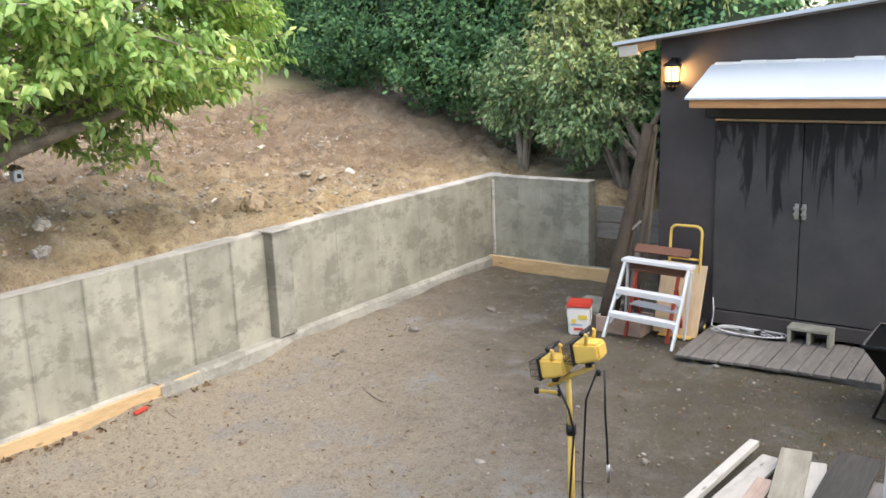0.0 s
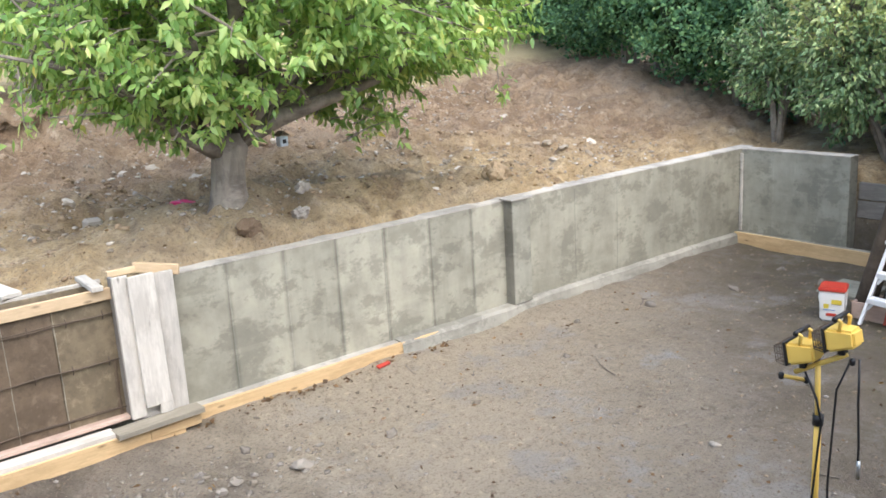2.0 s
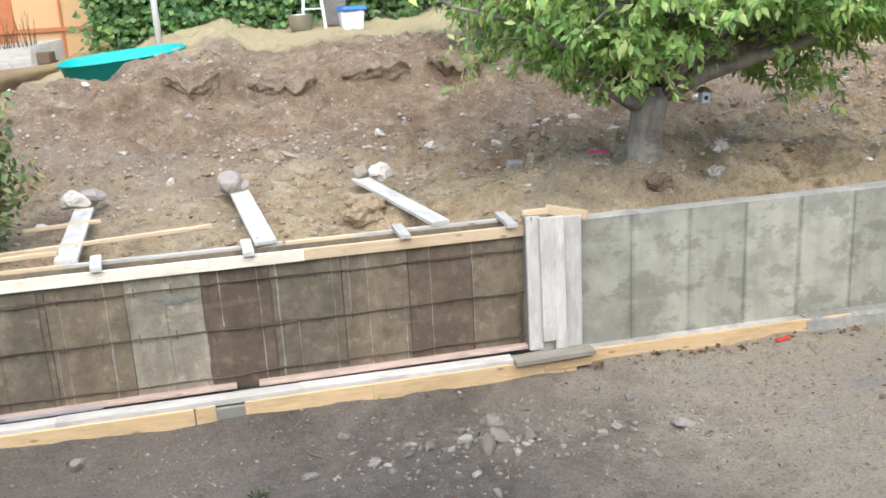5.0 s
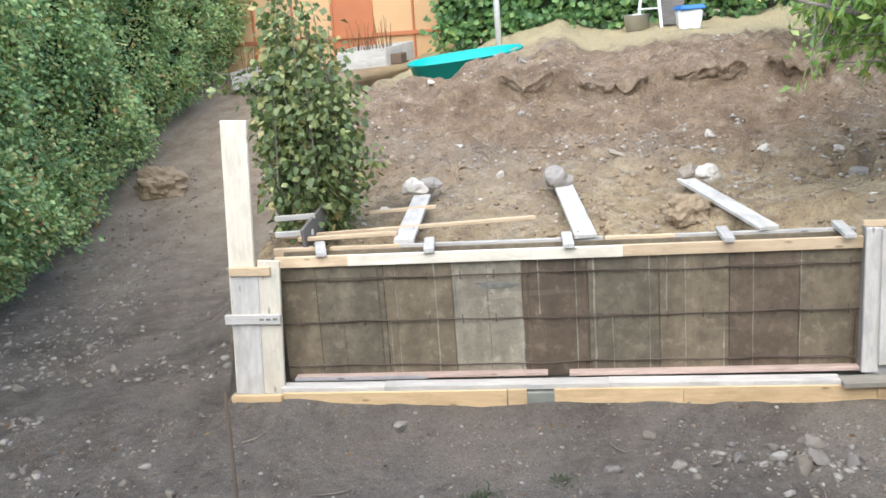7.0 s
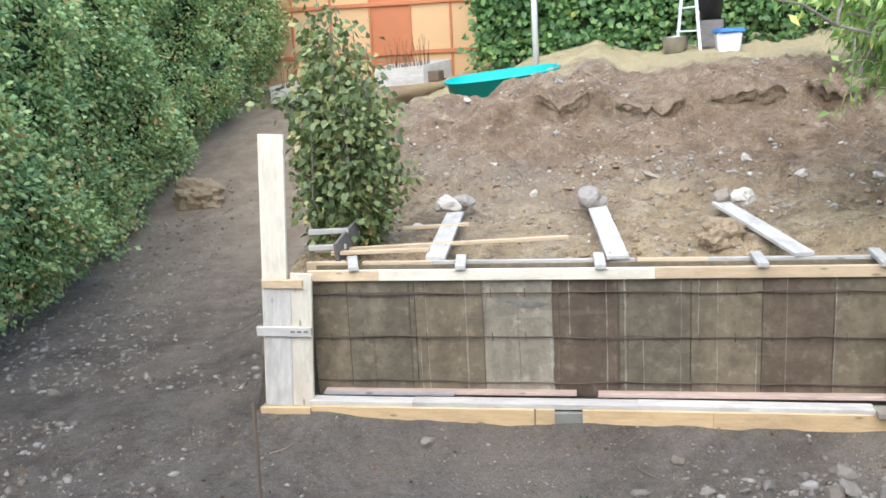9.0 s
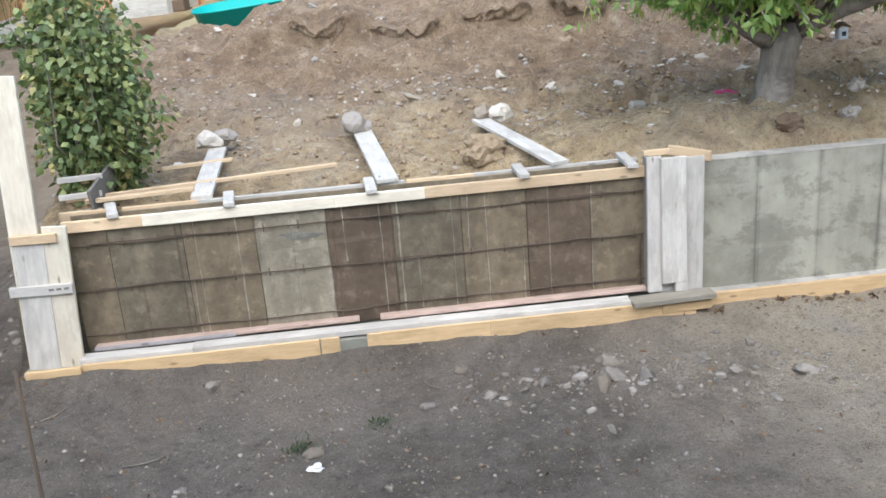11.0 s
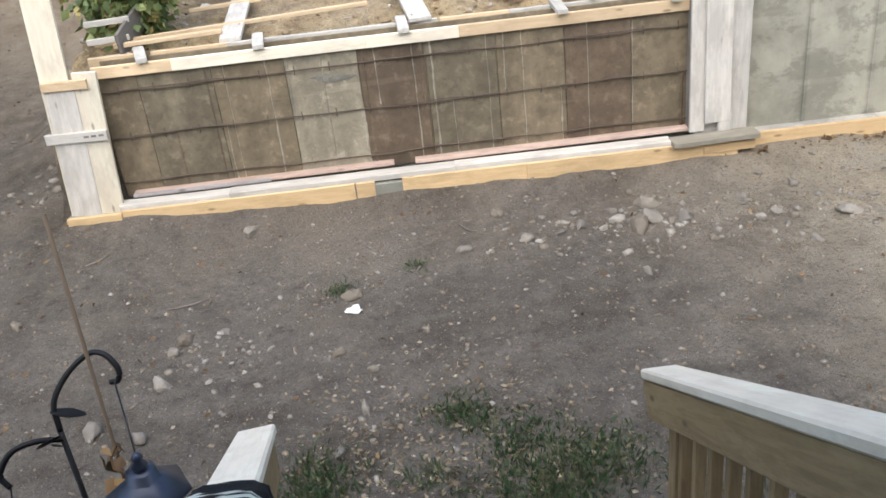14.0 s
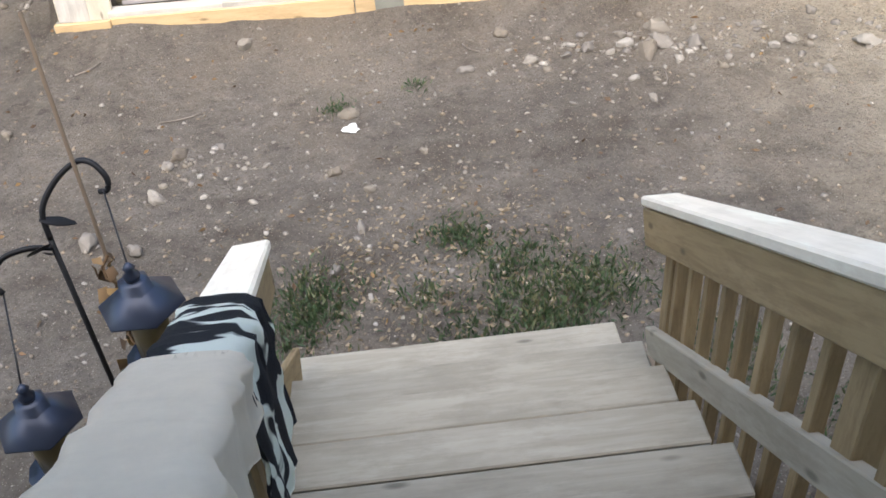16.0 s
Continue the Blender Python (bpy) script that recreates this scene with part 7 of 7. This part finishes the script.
# ================= scrap timber =================
for k, (a, c, w, th_, m_) in enumerate((((6.45, -5.06, 0.09), (7.82, -5.17, 0.10), 0.075, 0.05, M_WHITE), ((6.55, -5.22, 0.05), (7.70, -5.35, 0.06), 0.17, 0.03, M_WHITE), ((6.5, -5.42, 0.05), (7.30, -5.42, 0.07), 0.13, 0.03, M_PINK), ((6.8, -5.66, 0.10), (7.70, -5.52, 0.16), 0.22, 0.035, M_DECK), ((6.7, -5.88, 0.08), (7.62, -5.66, 0.13), 0.18, 0.03, M_WHITE), ((6.9, -5.95, 0.16), (7.75, -5.95, 0.20), 0.30, 0.025, M_OLDW), ((6.6, -6.1, 0.10), (7.5, -6.15, 0.14), 0.2, 0.03, M_GREY), ((6.4, -5.6, 0.03), (7.3, -5.9, 0.04), 0.15, 0.03, M_GREY))):
    tagged(board("scrap_board", a, c, w, th_, m_), "splashed offcut in a heap of scrap timber", "board", "scrap timber heap")

# ================= upper lawn =================
pool = thing("paddling_pool", pose(-0.45, 7.6, 2.6), "teal plastic paddling pool tipped on the soil", "paddling pool")


def oval(name, rx, ry, h, m_, parent, mat4, flare=1.06, thick=0.02):
    bm_ = bmesh.new()
    n_ = 36
    prof = [(1.0, 0.0), (flare, h), (flare + 0.035, h), (flare + 0.035, h - 0.03), (flare - 0.02, h - 0.002), (0.97, thick)]
    rings = [[bm_.verts.new((rx * f_ * math.copysign(abs(math.cos(2 * math.pi * s_ / n_)) ** 0.8, math.cos(2 * math.pi * s_ / n_)), ry * f_ * math.copysign(abs(math.sin(2 * math.pi * s_ / n_)) ** 0.8, math.sin(2 * math.pi * s_ / n_)), z_)) for s_ in range(n_)] for f_, z_ in prof]
    for a_, c_ in zip(rings[:-1], rings[1:]):
        for s_ in range(n_):
            bm_.faces.new((a_[s_], a_[(s_ + 1) % n_], c_[(s_ + 1) % n_], c_[s_]))
    bm_.faces.new(rings[0][::-1])
    bm_.faces.new(rings[-1])
    bmesh.ops.recalc_face_normals(bm_, faces=bm_.faces[:])
    bmesh.ops.transform(bm_, matrix=mat4, verts=bm_.verts)
    return part(name, bm_, m_, parent, "", True)


oval("shell", 0.86, 0.50, 0.27, M_TEAL, pool, pose(-0.52, 7.5, 2.45, 6, -5, 0))
oval("basin_step", 0.3, 0.4, 0.12, M_TEAL, pool, pose(-0.92, 7.5, 2.42, 6, -5, 0))

washpole = thing("clothes_pole", pose(-0.12, 9.5, 2.6), "white painted clothes pole on the lawn", "pole")
tube("pole", [(-0.12, 9.5, tz(-0.12, 9.5) - 0.1), (-0.14, 9.5, 5.4)], 0.055, M_PAINTW, washpole)
tube("cross_arm", [(-0.65, 9.5, 5.3), (0.4, 9.5, 5.3)], 0.04, M_PAINTW, washpole)
lz = tz(2.7, 10)
sl = thing("white_step_frame", pose(2.7, 10, lz), "white painted wooden step frame on the lawn", "step frame")
for xa, ya, xb in ((2.42, 10.35, 2.60), (2.80, 9.75, 2.62)):
    board("leg", (xa, ya, lz - 0.03), (xb, 10.05, lz + 2.3), 0.05, 0.11, M_PAINTW, sl, "", (0, 1, 0.2))
for f_ in (0.18, 0.36, 0.6):
    board("shelf", (2.42 + 0.18 * f_, 10.3, lz + 2.3 * f_), (2.80 - 0.18 * f_, 9.85, lz + 2.3 * f_), 0.10, 0.03, M_PAINTW, sl)
pail = thing("white_tub", pose(3.25, 9.6, lz), "white plastic tub with a blue lid", "tub")
zt_ = tz(3.25, 9.6)
frustum("tub", (3.25, 9.6, zt_), 0.36, 0.44, 0.36, M_WPLAST, pail, "", 0.03)
frustum("lid", (3.25, 9.58, zt_ + 0.35), 0.47, 0.42, 0.08, M_BLUE, pail, "blue lid sitting askew", 0.02, 0.2)
dk = thing("dark_bucket", pose(3.05, 10.5, lz), "dark plastic bucket standing on a wooden crate", "bucket")
frustum("crate", (3.05, 10.5, tz(3.05, 10.5)), 0.42, 0.42, 0.5, M_GREY, dk, "", 0.01)
lathe("bucket", [(0.18, 0.5), (0.24, 0.98), (0.25, 1.0), (0.22, 1.0)], M_BLACK, dk, (3.05, 10.5, tz(3.05, 10.5)))
tagged(lathe("zinc_tub", [(0.2, 0.0), (0.24, 0.28), (0.25, 0.3), (0.22, 0.3)], M_STEEL, None, (2.4, 10.3, tz(2.4, 10.3)), "grey zinc tub beside the white steps"), "grey zinc tub beside the white steps", "tub")

fence = thing("peach_fence", pose(-4, 13.4, 2.5), "peach and orange panelled garden fence at the back", "fence")
for k in range(6):
    xa = -6.9 + 0.93 * k
    zb = 2.2
    slab("panel", xa, xa + 0.88, 13.40, 13.46, zb, 5.6, M_RUST if k == 3 else M_PEACH, fence, "", 0.006)
    slab("fence_post", xa + 0.88, xa + 0.93, 13.36, 13.5, zb, 5.65, M_RUST, fence, "", 0.006)
for z in (3.05, 4.15, 5.5):
    slab("fence_rail", -6.9, -1.3, 13.34, 13.40, z, z + 0.09, M_RUST, fence, "", 0.006)
planter = thing("raised_planter", pose(-2.9, 11.6, 2.4), "raised wooden vegetable planter with dead stems", "planter")
for a, c in (((-3.5, 11.0, 2.62), (-2.5, 10.9, 2.66)), ((-2.5, 10.9, 2.66), (-2.1, 12.0, 2.75)), ((-3.5, 11.0, 2.62), (-3.4, 12.0, 2.7)), ((-3.4, 12.0, 2.7), (-2.1, 12.0, 2.75))):
    board("side_board", a, c, 0.04, 0.36, M_WHITE, planter)
slab("soil", -3.45, -2.2, 11.05, 11.95, 2.5, 2.72, M_CLOD, planter, "dark soil", 0.02)
st = []
rs_ = np.random.RandomState(3)
for k in range(40):
    x, y = rs_.uniform(-3.3, -2.4), rs_.uniform(11.1, 11.9)
    st.append([((x, y, 2.7), 0.008), ((x + rs_.normal(0, 0.08), y + rs_.normal(0, 0.08), 3.0 + rs_.uniform(0, 0.5)), 0.004)])
part_mesh("dry_growth", tube_mesh("dry_growth", st, 4), M_OLD, planter, "dry brown stalks")["kind"] = "stuff"
planter2 = copy_thing(planter, pose(-5.4, 12.2, tz(-5.4, 12.0) - 0.02))

# birdhouses and toys near the tree
bh = thing("bird_feeder_house", pose(5.0, 0.72, 2.45), "dark wooden bird feeder in the fork of the tree", "bird feeder")
slab("box", 4.86, 5.06, 0.60, 0.78, 2.42, 2.62, M_BROWN, bh, "", 0.006)
board("roof_board", (4.82, 0.69, 2.62), (4.97, 0.69, 2.72), 0.28, 0.02, M_BLACK, bh)
board("roof_board", (4.96, 0.69, 2.72), (5.11, 0.69, 2.62), 0.28, 0.02, M_BLACK, bh)
# Black sheet on the closed box, for the darkness within the feeder.
slab("dark_opening_plate", 4.91, 5.01, 0.594, 0.60, 2.47, 2.57, M_BLACK, bh, "", 0.002)
bh2 = thing("bird_box", pose(5.45, 0.8, 2.23), "small pale green hanging bird box", "bird box")
frustum("box", (5.45, 0.8, 2.16), 0.09, 0.09, 0.10, M_ALU, bh2, "", 0.008)
board("roof_board", (5.39, 0.8, 2.265), (5.455, 0.8, 2.31), 0.12, 0.012, M_SEED, bh2)
board("roof_board", (5.445, 0.8, 2.31), (5.51, 0.8, 2.265), 0.12, 0.012, M_SEED, bh2)
# Black sheet in place of a hole, for the dark inside the box.
slab("dark_entrance_plate", 5.43, 5.47, 0.752, 0.756, 2.19, 2.23, M_BLACK, bh2, "", 0.0)
tube("cord", [(5.45, 0.8, 2.31), (5.45, 0.82, 2.75)], 0.003, M_BLACK, bh2, "", 5)
toy = part_mesh("pink_toy", rock_mesh("pink_toy", 71, 3, 0.5, 0.35), M_PINKP)
toy.matrix_basis = Matrix.LocRotScale((4.80, 2.0, tz(4.8, 2.0) + 0.05), None, (0.16, 0.09, 0.12))
tagged(toy, "bright pink plastic scrap on the bank", "toy")
for x, r0 in ((4.02, 0.0), (4.26, 0.3)):
    me = box_bm(0.19, 0.14, 0.14, 0.03)
    ob = part("brick_block", me, M_SAND if r0 else M_STONE)
    ob.matrix_basis = Matrix.LocRotScale((x, 2.4, tz(x, 2.4) + 0.04), Euler((0, 0.05, r0)), None)
    tagged(ob, "mossy square block lying on the bank", "block", "blocks on the bank")
scrap = part("red_wrapper", box_bm(0.16, 0.05, 0.025, 0.01), M_RED)
scrap.matrix_basis = Matrix.LocRotScale((5.7, -0.30, tz(5.7, -0.3) + 0.015), Euler((0.2, 0, 0.2)), None)
tagged(scrap, "torn red wrapper by the footing", "wrapper")
hose_ = tube("black_hose", [(4.3, 2.15, tz(4.3, 2.15) + 0.02), (4.45, 2.25, tz(4.45, 2.25) + 0.05), (4.6, 2.2, tz(4.6, 2.2) + 0.03)], 0.012, M_BLACK)
tagged(hose_, "short black hose on the bank", "hose")
glv = part_mesh("white_rag", rock_mesh("white_rag", 88, 3, 0.4, 0.5), M_WPLAST)
glv.matrix_basis = Matrix.LocRotScale((0.465, -2.0, tz(0.465, -2.0) + 0.02), None, (0.055, 0.05, 0.05))
tagged(glv, "crumpled white paper among weeds", "paper")

# ================= by the steps =================
hk = thing("shepherd_hook", pose(-0.1, -5.15, 0), "black wrought iron hook stand with leaf scrolls", "garden hook")
hx0, hy0 = -0.095, -5.12
tube("shaft", [(hx0 + 0.01, hy0, -0.1), (hx0, hy0, 0.8), (hx0, hy0, 1.58)], 0.009, M_IRON, hk)
tube("arm", glide([(hx0, hy0, 1.58), (hx0 - 0.005, hy0 + 0.03, 1.66), (-0.06, -5.04, 1.72), (0.0, -5.0, 1.755), (0.05, -5.01, 1.755), (0.085, -5.03, 1.715), (0.08, -5.04, 1.68), (0.055, -5.04, 1.675)]), 0.009, M_IRON, hk, "curled upper arm", 8)
tube("arm", glide([(hx0, hy0, 1.55), (-0.16, -5.15, 1.575), (-0.23, -5.17, 1.56), (-0.27, -5.19, 1.50), (-0.25, -5.2, 1.46)]), 0.009, M_IRON, hk, "lower arm")
for p, a in (((-0.07, -5.09, 1.62), 0.5), ((-0.12, -5.12, 1.53), 2.2), ((-0.13, -5.14, 1.56), 3.0)):
    me = rock_mesh("iron_leaf", 5, 2, 0.2, 0.1)
    ob = part_mesh("iron_leaf", me, M_IRON, hk)
    ob.matrix_basis = Matrix.LocRotScale(p, Euler((0.6, 0.5, a)), (0.045, 0.018, 0.02))


def feeder(c, hang, label):
    th = thing("bird_feeder", pose(*c), label, "bird feeder", "feeders on the hook")
    lathe("roof", [(0.125, -0.005), (0.125, 0.0), (0.055, 0.055), (0.05, 0.058), (0.045, 0.085), (0.02, 0.09)], M_FEED, th, c, "dark blue six-sided hood", 6)
    lathe("finial", [(0.02, 0.088), (0.024, 0.105), (0.012, 0.12), (0.018, 0.13), (0.006, 0.145)], M_FEED, th, c)
    lathe("seed_tube", [(0.055, -0.20), (0.055, -0.003)], M_SEED, th, c, "clear tube half full of seed", 12)
    lathe("tray", [(0.06, -0.23), (0.10, -0.215), (0.10, -0.20), (0.06, -0.205)], M_FEED, th, c, "", 12)
    tube("hanger", [(c[0], c[1], c[2] + 0.14), hang], 0.003, M_BLACK, th, "", 5)


feeder((0.16, -5.27, 1.44), (0.07, -5.045, 1.68), "dark blue hooded bird feeder hanging from the hook")
feeder((-0.16, -5.46, 1.20), (-0.25, -5.2, 1.46), "dark blue hooded bird feeder hanging from the lower arm")
stake = thing("bamboo_stake", pose(0.1, -5.2, 0), "thin tan garden stake with a dead vine", "stake")
tube("cane", [(0.12, -5.28, 0.0), (0.06, -5.18, 1.2), (0.055, -5.10, 2.25)], 0.006, M_CANE, stake)
vine = []
for k in range(30):
    z = 0.8 + 0.75 * k / 29
    vine.append((0.075 + 0.02 * math.sin(k * 1.3), -5.2 + 0.02 * math.cos(k * 1.3), z))
tube("vine", vine, 0.005, M_OLD, stake, "dry brown vine", 5)
vp = np.array(vine)[8:]
vp = np.repeat(vp, 3, 0) + np.random.RandomState(4).normal(0, 0.02, (len(vp) * 3, 3))
leaf_cloud("dead_leaves", vp, np.tile([0, 0, -0.5], (len(vp), 1)), 0.05, M_OLD, stake, "curled dead leaves", "broad", 0.4, 9, 0.8)


def drape(name, y0, y1, w, drop_out, drop_in, material, label, lift, seed):
    """Cloth laid over the sloping left rail, sagging down on both sides."""
    bm_ = bmesh.new()
    nu, nv = 46, 26
    rows_ = []
    for j in range(nv + 1):
        y = y0 + (y1 - y0) * j / nv
        s_ = -4.655 - y
        xc = 0.335 + 0.165 * s_
        zc = 1.15 + 0.585 * s_ + lift
        row = []
        for i in range(nu + 1):
            q = -drop_out + (w + drop_out + drop_in) * i / nu
            ripple = 0.018 * noise.noise(Vector((q * 7, y * 9, seed))) + 0.012 * math.sin(y * 22 + seed)
            if q < 0:
                x, z = xc - w / 2 - 0.012 - abs(ripple) * 1.0, zc + q
            elif q > w:
                x, z = xc + w / 2 + 0.012 + abs(ripple) * 1.4, zc - (q - w)
            else:
                x, z = xc - w / 2 + q, zc + 0.006 + 0.3 * abs(ripple)
            yy = y + 0.02 * noise.noise(Vector((q * 5, j * 0.7, seed + 3)))
            row.append(bm_.verts.new((x, yy, z)))
        rows_.append(row)
    for a_, c_ in zip(rows_[:-1], rows_[1:]):
        for i in range(nu):
            bm_.faces.new((a_[i], a_[i + 1], c_[i + 1], c_[i]))
    r = bmesh.ops.solidify(bm_, geom=bm_.faces[:], thickness=0.006)
    ob = part(name, bm_, material, None, "", True)
    return tagged(ob, label, "cloth")


mz, tz_, bz_ = nodes_of("zebra_fleece")
vec = coords(tz_, (3.4, 7.5, 4.0), "World")
nn = noise_tex(tz_, vec, 0.85, 2, 0.5, 1.3)
link(tz_, ramp(tz_, nn, [(0.545, (0.012, 0.014, 0.02)), (0.565, (0.74, 0.78, 0.72))]), bz_.inputs["Base Color"])
bz_.inputs["Roughness"].default_value = 0.95
bump(tz_, bz_, noise_tex(tz_, coords(tz_, kind="World"), 160, 3), 0.5, 0.004)
M_CLOTH = plain_mat("pale_fleece", (0.88, 0.80, 0.67), 0.95, 0, 0.3, 26, 0.5)
drape("zebra_cloth", -5.58, -6.22, 0.145, 0.22, 0.46, mz, "black and white zebra-striped cloth hung over the rail", 0.006, 1)
drape("pale_cloth", -6.10, -6.88, 0.165, 0.22, 0.14, M_CLOTH, "pale fleece cloth laid over the stair rail", 0.016, 2)
tagged(part("blue_tarp", box_bm(0.5, 0.4, 0.3, 0.04, None, Matrix.Translation((2.75, -5.75, 0.14))), M_BLUE), "folded bright blue tarp under the rail", "tarp")
gst = part_mesh("boulder", rock_mesh("boulder", 610, 3, 0.7, 0.2), M_STONE, smooth=True)
gst.matrix_basis = Matrix.LocRotScale((1.93, -4.42, 0.10), None, (0.16, 0.14, 0.14))
tagged(gst, "smooth grey stone at the foot of the steps", "stone")
wp = slab("porch_post", 2.715, 2.835, -7.008, -6.888, -0.05, 4.2, M_PAINTW)
tagged(wp, "white painted porch post beside the deck", "post")
# Unseen roof, added to shade the steps and rails.
tagged(slab("added_shade_roof", -2.4, 4.4, -9.19, -6.8, 4.2, 4.34, M_PAINTW), "plain white added roof over the deck, out of view", "porch roof", kind="structure")
# Unseen wall closing the place; its height sets the near yard's shade.
house = slab("wall_south", -7.0, 8.5, -9.4, -9.2, -0.1, 4.5, M_PAINTW)
tagged(house, "plain pale house wall, out of view behind the deck", "wall", kind="structure")
